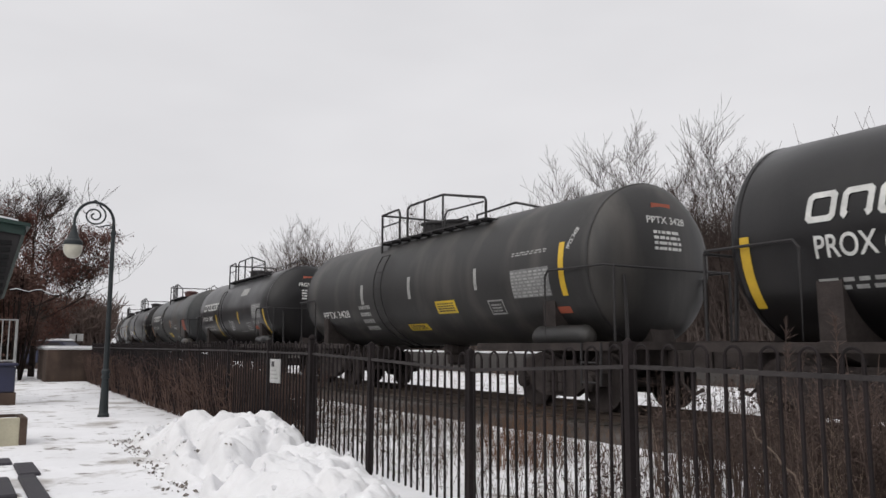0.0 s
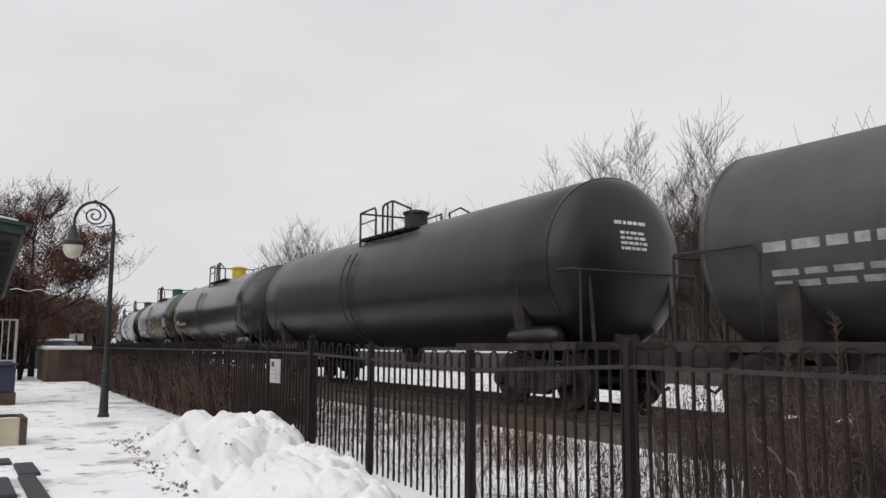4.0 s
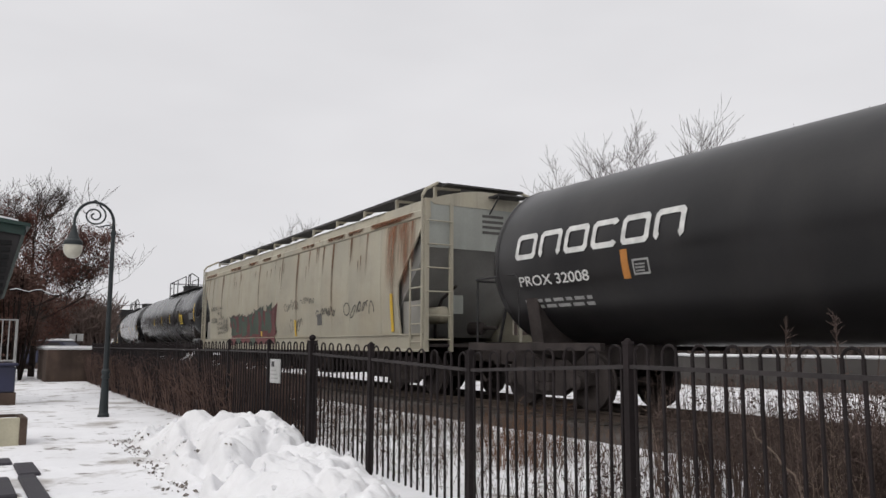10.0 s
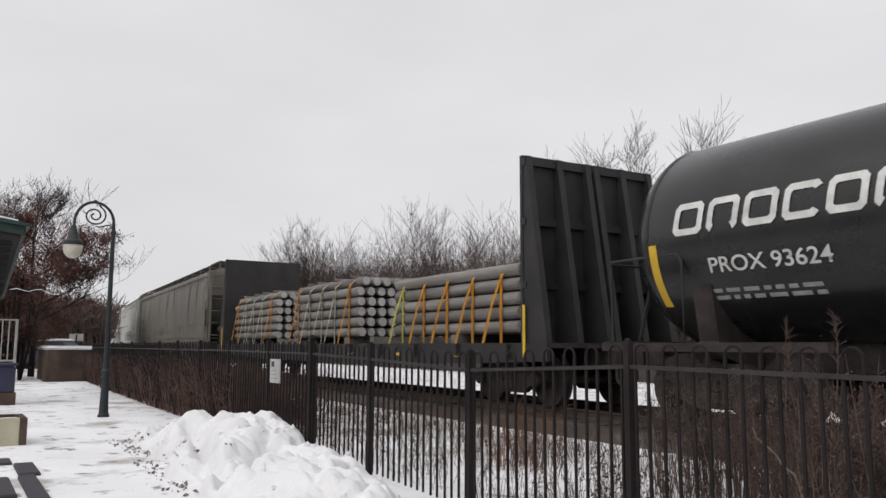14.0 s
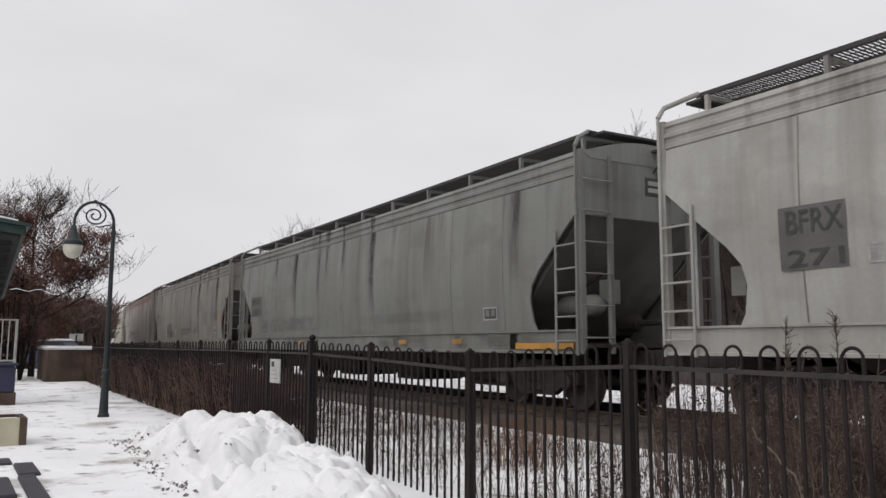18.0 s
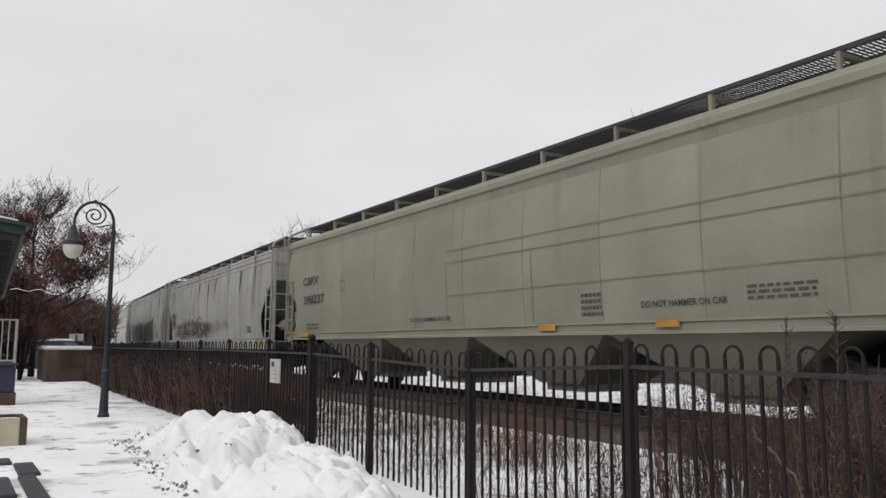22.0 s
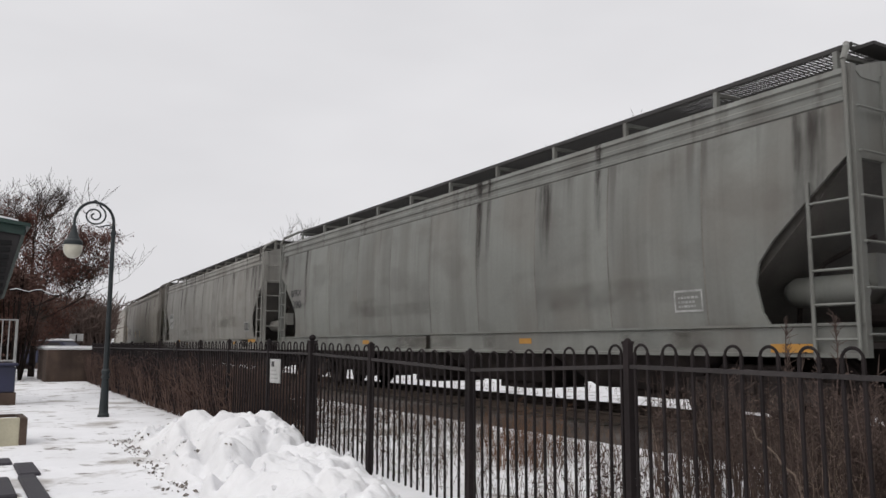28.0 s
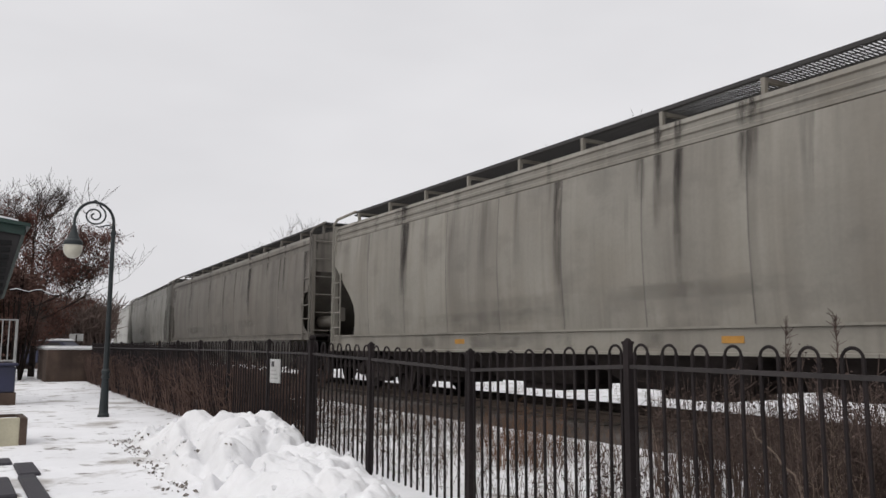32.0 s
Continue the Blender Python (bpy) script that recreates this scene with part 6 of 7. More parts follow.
def train_tank(i, kind, pitch):
    black, green, yellow = M_BLACK, M_GREEN, M_SIGN_Y
    paint = {0: M_TANK, 1: M_TANK_DULL, 2: M_TANK, 3: M_TANK_GREY, 4: M_TANK_MATT, 5: M_TANK_GREY, 6: M_TANK, 7: M_TANK_OIL, 8: M_TANK_OIL, 9: M_TANK_OIL, 10: M_TANK, 11: M_TANK, 13: M_TANK_GLOSS, 14: M_TANK_GLOSS}[i]
    words = {M_TANK: "black tank car with white lettering", M_TANK_GLOSS: "shiny black gas tank car with white lettering", M_TANK_DULL: "dull charcoal tank car with worn markings", M_TANK_GREY: "blue-grey stained tank car with dark rust drips", M_TANK_OIL: "satin black tank car with white lettering and grime", M_TANK_MATT: "dusty black tank car with pale markings"}[paint]
    rear, front = TIPS[i]
    length, c = front - rear, (front + rear) / 2
    ends = (c - CUTS[i + 1], CUTS[i] - c)
    if kind == "sulphur":
        car, skin = build_tank("tank_car", words, length, ends, 1.36, 2.42, paint, {2: (-1.5, 3.5), 3: (-1.5, 2.4), 4: (-1.6, 3.2)}.get(i, (-2.0, 2.7)), (-0.75 if i in (2, 3, 4) else -1.0, 0.33, 0.22), {3: M_RUSTCAP}.get(i, black), depth=0.45)
    elif kind == "oil":
        car, skin = build_tank("tank_car", words, length, ends, 1.525, 2.50, paint, (-1.2, 1.7), (0.1, 0.30, 0.40), {7: yellow, 8: green, 9: green}.get(i, black), depth=0.5, ladder=-0.8)
    else:
        rail = (-5.0, 4.0) if i == 14 else (-1.1, 7.4)
        car, skin = build_tank("tank_car", words, length, ends, 1.49, 2.545, paint, rail, (0.4, 0.5, 0.24), black, depth=0.78, ladder={13: 4.6}.get(i), first=0.525 if i == 14 else 0.60)
    dress_tank(car, i, kind, length, skin)
    return car


def fit_box(bm, w, h):
    """Scale a flat outline to fill a width and a height."""
    xs, ys = [v.co.x for v in bm.verts], [v.co.y for v in bm.verts]
    kx, ky = w / max(1e-6, max(xs) - min(xs)), h / max(1e-6, max(ys) - min(ys))
    x0, y0 = min(xs), min(ys)
    for v in bm.verts:
        v.co = ((v.co.x - x0) * kx, (v.co.y - y0) * ky, 0)
    return bm


def ring_outline(w, h, t, n=4):
    """A frame: outer outline with a hole; n 4 is a rectangle, more is an ellipse."""
    bm = bm_new()
    if n == 4:
        o = [(0, 0), (w, 0), (w, h), (0, h)]
        q = [(t, t), (w - t, t), (w - t, h - t), (t, h - t)]
    else:
        o = [(w / 2 + w / 2 * math.cos(k * math.tau / n), h / 2 + h / 2 * math.sin(k * math.tau / n)) for k in range(n)]
        q = [(w / 2 + (w / 2 - t) * math.cos(k * math.tau / n), h / 2 + (h / 2 - t) * math.sin(k * math.tau / n)) for k in range(n)]
    a, b = [bm.verts.new((*p, 0)) for p in o], [bm.verts.new((*p, 0)) for p in q]
    for i in range(len(a)):
        j = (i + 1) % len(a)
        bm.faces.new((a[i], a[j], b[j], b[i]))
    return bm


def brand_shape(w, h, k):
    """One of the plain slanted frames standing in for a maker's word; k says which side is open."""
    bm = bm_new()
    t, cut = h * 0.2, h * 0.14
    o = [(cut, 0), (w - cut, 0), (w, cut), (w, h - cut), (w - cut, h), (cut, h), (0, h - cut), (0, cut)]
    q = [(cut + t * 0.6, t), (w - cut - t * 0.6, t), (w - t, cut + t * 0.6), (w - t, h - cut - t * 0.6), (w - cut - t * 0.6, h - t), (cut + t * 0.6, h - t), (t, h - cut - t * 0.6), (t, cut + t * 0.6)]
    a = [bm.verts.new((px + 0.12 * py, py, 0)) for px, py in o]
    b = [bm.verts.new((px + 0.12 * py, py, 0)) for px, py in q]
    for i in range(8):
        j = (i + 1) % 8
        if not ((k in (1, 5) and i == 0) or (k == 3 and i == 2)):
            bm.faces.new((a[i], a[j], b[j], b[i]))
    return bm


def stroke(bm, pts, t):
    """A flat painted line through points."""
    left, right = [], []
    for i, p in enumerate(pts):
        a, b = pts[max(0, i - 1)], pts[min(len(pts) - 1, i + 1)]
        d = Vector((b[0] - a[0], b[1] - a[1]))
        d = d.normalized() if d.length > 1e-6 else Vector((1, 0))
        left.append(bm.verts.new((p[0] - d.y * t, p[1] + d.x * t, 0)))
        right.append(bm.verts.new((p[0] + d.y * t, p[1] - d.x * t, 0)))
    for i in range(len(pts) - 1):
        bm.faces.new((left[i], left[i + 1], right[i + 1], right[i]))


def scribble_shape(w, h, n, seed, t):
    """Loose looping spray lines."""
    rng, bm = random.Random(seed), bm_new()
    for k in range(n):
        cx, cy = w * (k + 0.5) / n, h * rng.uniform(0.35, 0.65)
        rx, ry = w / n * rng.uniform(0.4, 0.7), h * rng.uniform(0.25, 0.5)
        a0, turns, skew = rng.uniform(0, 6.28), rng.uniform(0.6, 1.3), rng.uniform(-0.6, 0.6)
        pts = []
        for i in range(15):
            a = a0 + turns * math.tau * i / 14
            f = 1 - 0.35 * i / 14
            pts.append((min(max(cx + rx * f * math.cos(a) + skew * ry * math.sin(a) * 0.5, 0), w), min(max(cy + ry * f * math.sin(a * (1 + 0.2 * k)), 0), h)))
        stroke(bm, pts, t)
    return bm


def skyline(w, base, tops, n=40):
    """A filled shape with a lobed upper edge; tops: (position, half width, height) of each lobe."""
    bm = bm_new()
    cols = []
    for i in range(n + 1):
        x = w * i / n
        z = max([base] + [h * math.sqrt(max(0, 1 - ((x - c) / r) ** 2)) for c, r, h in tops])
        cols.append((bm.verts.new((x, 0, 0)), bm.verts.new((x, z, 0))))
    for a, b in zip(cols, cols[1:]):
        bm.faces.new((a[0], b[0], b[1], a[1]))
    return bm


def decal(car, name, bm, mat, x, z, skin, lift=0.0, parent=None):
    ob = part(name, on_side(bm, x, z, lambda q: skin(q) + lift), mat, parent or car)
    return tagged(ob, kind="stuff") if name.endswith("print") else ob


def dress(car, rows, skin, seed):
    """Paint marks, reflectors, plates and notices on a car's near side."""
    for k, row in enumerate(rows):
        kind, x, z, w, h = row[:5]
        extra = row[5] if len(row) > 5 else ""
        put = lambda name, bm, mat, lift=0.0, dx=0.0, dz=0.0: decal(car, name, bm, mat, x + dx, z + dz, skin, lift)
        if kind == "brand":
            h = max(h, 0.30 if w < 3 else 0.44)
        if kind in ("stripe_y", "stripe_o", "stripe_w"):
            put("reflector", rect(min(w, 0.14), h), {"y": M_YELLOW if seed < 1600 else M_YELLOW_OLD, "o": M_ORANGE, "w": M_PALE}[kind[-1]])
        elif kind == "stripe_sill":
            part("reflector", box(bm_new(), x, x + w, -1.582, -1.574, z + 0.02, z + 0.02 + min(h, 0.1)), M_SILLMARK, car)
        elif kind == "sign_y":
            put("warning_plate", rect(w, h), M_SIGN_Y)
            put("plate_print", rows_of_bars(w * 0.8, h * 0.75, 4, seed + k), M_DARKTXT, 0.004, w * 0.1, h * 0.15)
        elif kind == "panel":
            put("data_panel", rect(w, h), M_PRINT)
            put("data_print", rows_of_bars(w * 0.96, h * 0.94, 8, seed + k, 4), M_PALE, 0.004, w * 0.02, h * 0.03)
        elif kind in ("text", "dtext"):
            bm = fit_box(text_mesh(extra, 1.0, None, 0.012 if kind == "text" else 0.016 if seed in (2500, 2100) else 0.013), w, h)
            put("lettering", bm, M_WHITE if kind == "text" else M_DARKTXT, 0.008)
        elif kind == "vtext":
            bm = fit_box(text_mesh(extra, 1.0, None, 0.012), w, h)
            bmesh.ops.rotate(bm, verts=bm.verts[:], cent=(0, 0, 0), matrix=Matrix.Rotation(radians(64), 3, "Z"))
            put("lettering", bm, M_WHITE, 0.008)
        elif kind in ("bars", "dbars"):
            put("small_print", rows_of_bars(w, h, int(extra), seed + k), M_PALE if kind == "bars" else M_FAINT)
        elif kind == "brand":
            for q in range(6):
                put("maker_mark", brand_shape(w / 6 * 0.86, h, q), M_WHITE, 0.008, w / 6 * q)
        elif kind == "red":
            put("colour_panel", rect(w, h), M_ORANGE_RED)
        elif kind == "plate":
            put("plate", rect(w, h, 0.03), M_PALE)
        elif kind == "frame_w":
            put("stencil_frame", ring_outline(w, h, 0.028), M_PALE)
            put("stencil_print", rows_of_bars(w * 0.7, h * 0.6, 3, seed + k), M_PALE, 0.0, w * 0.15, h * 0.2)
        elif kind == "frame_k":
            put("stencil_board", rect(w, h), M_DARKTXT)
            put("stencil_frame", ring_outline(w, h, 0.03), M_PPATCH, 0.004)
            put("stencil_print", rect(w * 0.28, h * 0.5), M_GPATCH, 0.004, w * 0.16, h * 0.3)
            put("stencil_print", rect(w * 0.28, h * 0.5), M_GPATCH, 0.004, w * 0.56, h * 0.3)
        elif kind == "blackbox":
            put("stencil_board", rect(w, h), M_DARKTXT)
            put("stencil_print", rows_of_bars(w * 0.7, h * 0.6, 3, seed + k), M_GPATCH, 0.004, w * 0.15, h * 0.2)
        elif kind == "frame_k2":
            put("stencil_frame", ring_outline(w, h, 0.02), M_FAINT)
        elif kind == "ring":
            put("round_mark", ring_outline(w, h, 0.03, 18), M_PALE)
        elif kind == "placard":
            def upright(name, pts, mat, y, thick):
                part(name, extrude(bm_new(), [(x + p * w, z + q * h) for p, q in pts], y - thick, y), mat, car)
            upright("placard_holder", [(0.5, -0.04), (1.04, 0.5), (0.5, 1.04), (-0.04, 0.5)], M_BLACK, -1.50, 0.012)
            upright("hazard_placard", [(0.5, 0), (1, 0.5), (0.5, 1), (0, 0.5)], M_RED, -1.515, 0.004)
            upright("placard_print", [(0.22, 0.40), (0.78, 0.40), (0.78, 0.58), (0.22, 0.58)], M_WHITE, -1.522, 0.003)
            upright("placard_print", [(0.42, 0.68), (0.58, 0.68), (0.5, 0.88)], M_WHITE, -1.522, 0.003)
            part("placard_bracket", box(bm_new(), x + w * 0.42, x + w * 0.58, -1.50, -0.9, z + h * 0.45, z + h * 0.6), M_GRIME, car)
        elif kind in ("scribble", "dscribble"):
            put("graffiti", scribble_shape(w, h, int(extra), seed + k, 0.022 if kind == "scribble" else 0.013), M_GRAFF_W if kind == "scribble" else M_FAINT)
        elif kind == "smear":
            put("grime_smear", rect(w, h), M_SMEAR_BROWN, 0.001 * (k % 3))
        elif kind == "line":
            put("sheet_joint", rect(w, h), M_BEIGELINE)
        elif kind == "oval":
            put("graffiti", ring_outline(w, h, 0.055, 26), M_BROWNSPRAY)
        elif kind == "dry":
            bm = bm_new()
            for line in (((0.0, 0.30), (0.10, 0.62), (0.24, 0.58), (0.28, 0.42), (0.14, 0.27), (0.0, 0.28)), ((0.34, 0.26), (0.40, 0.64), (0.56, 0.62), (0.56, 0.48), (0.42, 0.44), (0.60, 0.26)), ((0.62, 0.60), (0.76, 0.48), (0.98, 0.98)), ((0.76, 0.48), (0.72, 0.10), (0.74, 0.02)), ((0.24, 0.14), (0.62, 0.06)), ((0.50, 0.17), (0.64, 0.06), (0.48, 0.0))):
                stroke(bm, [(p * w, q * h) for p, q in line], 0.020)
            put("graffiti", bm, M_GRAFF_W)
        elif kind in ("dpatch", "gpatch", "ppatch"):
            worn = [(0, 0), (w, 0), (w, 0.4 * h), (w * 0.97, 0.8 * h), (w * 0.86, h), (w * 0.6, 0.94 * h), (w * 0.45, 0.97 * h), (w * 0.2, 0.86 * h), (w * 0.03, 0.83 * h), (0, 0.5 * h)]
            put("paint_patch", patch_outline(worn) if w > 1.2 else rect(w, h), {"d": M_PATCH, "g": M_GPATCH, "p": M_PPATCH}[kind[0]])


M_BEIGELINE = surf("sheet_joint", (0.185, 0.172, 0.135), 0.7, var=0.2)
M_SILLMARK = surf("faded_orange_mark", (0.42, 0.21, 0.04), 0.6, var=0.25)
M_BROWNSPRAY = surf("brown_spray", (0.115, 0.085, 0.06), 0.8, var=0.4, scale=2)
M_FAINT = surf("faint_dark_print", (0.075, 0.07, 0.065), 0.7, var=0.3, scale=9)


HEAD_TEXT = {1: "PPTX 3428", 2: "PROX 60455", 3: "PROX 60155", 4: "PPTX 3586", 8: "TILX 200582", 9: "SHPX 200885", 10: "GATX 202782", 11: "PROX 32008", 13: "GATX 219708", 14: "PROX 93624"}


def head_marks(car, length, depth, r, zc, seed, word="", plate=False):
    """Small print on the leading head."""
    prof = head_profile(length, r, depth)
    tips = [(q, x) for x, q in prof if x > 0][-8:]

    def x_at(rad):
        for (ra, xa), (rb, xb) in zip(tips, tips[1:]):
            if rb <= rad <= ra:
                return xa + (xb - xa) * (ra - rad) / max(1e-6, ra - rb)
        return tips[0][1]
    if plate:
        x = x_at(0.95)
        part("head_plate", box(bm_new(), x + 0.004, x + 0.012, -0.24, 0.18, zc + 0.85, zc + 0.97), M_ORANGE_RED, car, "faded red plate")
    for name, bm, y0, z0 in (("head_number", fit_box(text_mesh(word, 1.0, None, 0.012), 0.85, 0.12) if word else rows_of_bars(0.75, 0.11, 1, seed, 2), -0.40, zc + 0.62), ("head_print", rows_of_bars(0.6, 0.36, 4, seed + 1, 2), -0.30, zc + 0.18)):
        for v in bm.verts:
            y, z = v.co.x + y0, v.co.y + z0
            v.co = (x_at(math.hypot(y, z - zc)) + 0.012, y, z)
        tagged(part(name, bm, M_WHITE, car), kind="stuff" if name == "head_print" else "")


def dress_tank(car, i, kind, length, skin):
    r, zc, depth = {"sulphur": (1.36, 2.42, 0.45), "oil": (1.525, 2.50, 0.5), "gas": (1.49, 2.545, 0.78)}[kind]
    lim = length / 2 - depth - 0.06
    rows = []
    for row in DECALS.get(i, []):
        x = max(-lim, min(row[1], lim - min(row[3], 0.14)))
        rows.append((row[0], x, row[2], min(row[3], lim - x), *row[4:]))
    dress(car, rows, skin, 100 * i)
    head_marks(car, length, depth, r, zc, 7 * i, HEAD_TEXT.get(i, ""), kind == "sulphur")


def dress_hopper(car, i, kind, e):
    skin = lambda z: hopper_skin(z) + 0.019
    if i in DECALS:
        dress(car, DECALS[i], skin, 100 * i)
    sooty = {"white": 11, "green": 9, "umber": 17, "rust": 15, "ash": 14, "brown": 13, "sand": 10}.get(HUES[i], 0)
    rng = random.Random(500 + i)
    for k in range(sooty):
        x = (-e + 0.45 + 2 * (e - 0.45) * rng.randrange(11) / 10) if k % 3 else rng.uniform(-e + 0.4, e - 0.6)
        wide, tall = rng.uniform(0.14, 0.42), rng.uniform(0.5, 2.0) if k % 4 else rng.uniform(1.6, 2.3)
        x = min(max(x - wide / 2 + rng.uniform(-0.12, 0.12), -e + 0.1), e - 0.6)
        decal(car, "soot_run", rect(wide, tall), M_DRIP, x, 3.745 - tall, skin, 0.001)
        if k % 2:
            part("band_soot", box(bm_new(), x + 0.02, x + wide - 0.02, -1.549, -1.546, 3.77, 4.13), M_DRIP, car)
    for k in range(0 if HUES[i] in ("cream", "beige", "tan") else 4):
        wide, tall = rng.uniform(2.0, 5.5), rng.uniform(0.25, 0.6)
        decal(car, "grime_smear", rect(wide, tall), M_SMEAR, rng.uniform(-e + 1.6, e - 1.6 - wide), rng.uniform(1.33, 1.75), skin, 0.0015)
    if kind == "pellet":
        for x in (-6.1, -3.3, 3.1, 5.4):
            if rng.random() < 0.75:
                part("reflector", box(bm_new(), x, x + 0.34, -1.540, -1.532, 1.09, 1.18), M_SILLMARK, car)
        for k in range(7):
            wide = rng.uniform(0.5, 2.0)
            part("sill_grime", box(bm_new(), 0, wide, -1.5385, -1.536, 0.99, 1.26), M_SMEAR, car, m=pose(rng.uniform(-e + 0.3, e - 0.3 - wide), -0.0004 * k, 0))
        part("end_plate", extrude(bm_new(), [(-0.1, 3.55), (0.35, 3.55), (0.35, 3.86), (-0.1, 3.86)], e - 0.028, e - 0.022, "x"), M_DARKTXT, car)
        for z in (3.61, 3.73):
            part("end_print", extrude(bm_new(), [(-0.04, z), (0.29, z), (0.29, z + 0.075), (-0.04, z + 0.075)], e - 0.021, e - 0.018, "x"), M_PPATCH, car)
    else:
        for k in range(4):
            part("end_print", extrude(bm_new(), [(-0.1, 3.5 + 0.12 * k), (0.45, 3.5 + 0.12 * k), (0.45, 3.56 + 0.12 * k), (-0.1, 3.56 + 0.12 * k)], e - 0.028, e - 0.022, "x"), M_FAINT, car)
    if i == 23:
        decal(car, "graffiti", skyline(6.7, 0.30, [(0.85, 0.8, 1.15), (2.35, 0.85, 1.20), (3.45, 0.8, 1.10), (4.5, 0.95, 1.24), (5.8, 1.0, 1.22)], 60), M_GRAFF_K, -6.7, 1.31, skin, -0.004)
        part("graffiti", box(bm_new(), -5.2, 5.0, -1.5355, -1.532, 1.06, 1.265), M_GRAFF_K, car)
        block = [(0, 0), (4.85, 0), (4.88, 0.4), (5.0, 1.33), (4.3, 1.22), (4.15, 1.27), (3.2, 1.14), (3.1, 1.2), (2.2, 1.12), (2.1, 1.2), (1.3, 1.02), (1.15, 1.1), (0.35, 1.0), (0.2, 1.27), (0.1, 0.6)]
        decal(car, "graffiti", patch_outline(block), M_GRAFF_K, 0.17, 1.31, skin, -0.004)
    if i == 12:
        back = [(0.1, 0.0), (6.1, 0.0), (6.4, 0.75), (6.6, 1.28), (6.0, 1.10), (5.3, 1.18), (5.15, 1.02), (4.5, 1.12), (4.3, 0.95), (3.7, 1.08), (3.3, 0.88), (2.9, 0.98), (2.6, 0.72), (2.35, 0.95), (1.9, 0.92), (1.75, 0.55), (1.3, 0.88), (0.6, 1.0), (0.0, 0.9), (-0.1, 0.55), (0.35, 0.30)]
        decal(car, "graffiti", patch_outline([(p * 0.85, q * 0.82) for p, q in back]), M_GRAFF_R, -5.35, 1.325, skin, -0.002)
        rng = random.Random(40)
        x = -5.3
        for k in range(15):
            w, h, lean = rng.uniform(0.40, 0.75), rng.uniform(0.5, 0.78) * (1 + 0.02 * k), rng.uniform(-0.2, 0.35)
            z0 = rng.uniform(0.02, 0.22)
            out = [(0, z0), (0.45 * w, z0 - 0.02), (w, z0 + 0.12 * h), (w * 0.8 + lean, z0 + 0.55 * h), (w * 1.1 + lean, z0 + h), (0.4 * w + lean, z0 + 0.86 * h), (lean * 0.6 - 0.05, z0 + 0.94 * h), (0.25 * w, z0 + 0.45 * h)]
            decal(car, "graffiti", patch_outline(out), M_GRAFF_G if k % 4 != 2 else M_GRAFF_R, x, 1.33, skin, 0.002 + 0.002 * (k % 4))
            bm = bm_new()
            stroke(bm, out[2:7], 0.016)
            decal(car, "graffiti", bm, M_FAINT, x, 1.33, skin, 0.012)
            x += 0.345
        for k, (a, b) in enumerate(((-5.3, -4.5), (-4.5, -3.9), (-3.9, -2.7), (-2.7, -2.1), (-2.1, 0.0))):
            part("graffiti", box(bm_new(), a, b, -1.575, -1.571, 1.06 + 0.04 * (k % 3), 1.30), (M_GRAFF_R, M_GRAFF_G)[k % 2], car)
        for x, z, w, h, n, k in ((0.9, 2.05, 1.3, 0.35, 5, 3), (2.3, 2.2, 1.2, 0.22, 6, 9), (1.4, 1.42, 1.1, 0.5, 4, 11), (-6.5, 1.5, 0.8, 0.55, 3, 12)):
            decal(car, "graffiti", scribble_shape(w, h, n, k, 0.009), M_FAINT, x, z, skin)
        for k in range(6):
            decal(car, "graffiti", scribble_shape(0.75, 0.15, 4, 60 + k, 0.008), M_FAINT, -7.35 + 0.05 * (k % 2), 1.45 + 0.19 * k, skin)
        decal(car, "graffiti", scribble_shape(0.9, 0.7, 4, 5, 0.012), M_FAINT, -6.6, 1.5, skin)
        rng = random.Random(77)
        runs = [(-9.3, 0.10, 2.5), (-8.9, 0.09, 2.7), (-8.2, 0.09, 2.0), (-6.8, 0.18, 1.5), (-4.3, 0.16, 2.4), (-1.9, 0.13, 1.4), (0.5, 0.10, 2.6), (1.9, 0.18, 1.4), (2.9, 0.12, 3.0), (4.0, 0.14, 2.9), (4.7, 0.16, 1.4), (5.9, 0.16, 3.0), (6.9, 0.12, 2.7), (8.0, 0.45, 2.2), (8.3, 0.30, 1.7), (8.55, 0.55, 2.3), (8.9, 0.34, 2.0), (9.2, 0.30, 2.6)]
        for k, (px, pw, pz) in enumerate(runs):
            decal(car, "rust_run", rect(pw, 3.745 - pz), M_DRIP_RUST if k > 12 or k % 4 == 0 else M_DRIP_BROWN, px, pz, skin, 0.001 + 0.0004 * (k % 3))
        for k in range(18):
            pw, ph = rng.uniform(0.05, 0.09), rng.uniform(0.25, 0.7)
            decal(car, "rust_spot", rect(pw, ph), M_DRIP_BROWN, rng.uniform(-7.8, 7.4), rng.uniform(2.8, 3.3), skin, 0.0025)
        for k in range(26):
            px, w = rng.uniform(-9.6, 7.0) if k < 18 else rng.uniform(7.0, 8.8), rng.uniform(0.4, 1.3)
            part("band_stain", box(bm_new(), px, px + w, -1.568 - 0.0006 * (k % 4), -1.563, 3.785, 3.91), M_DRIP_RUST if k > 9 else M_DRIP_BROWN, car)
        for sx in (-1, 1):
            x0, x1 = sorted((sx * (e - 0.25), sx * (e - 1.25)))
            part("lower_plate", box(bm_new(), x0, x1, -1.41, -1.385, 1.28, 2.02), M_CREAMPLATE, car)
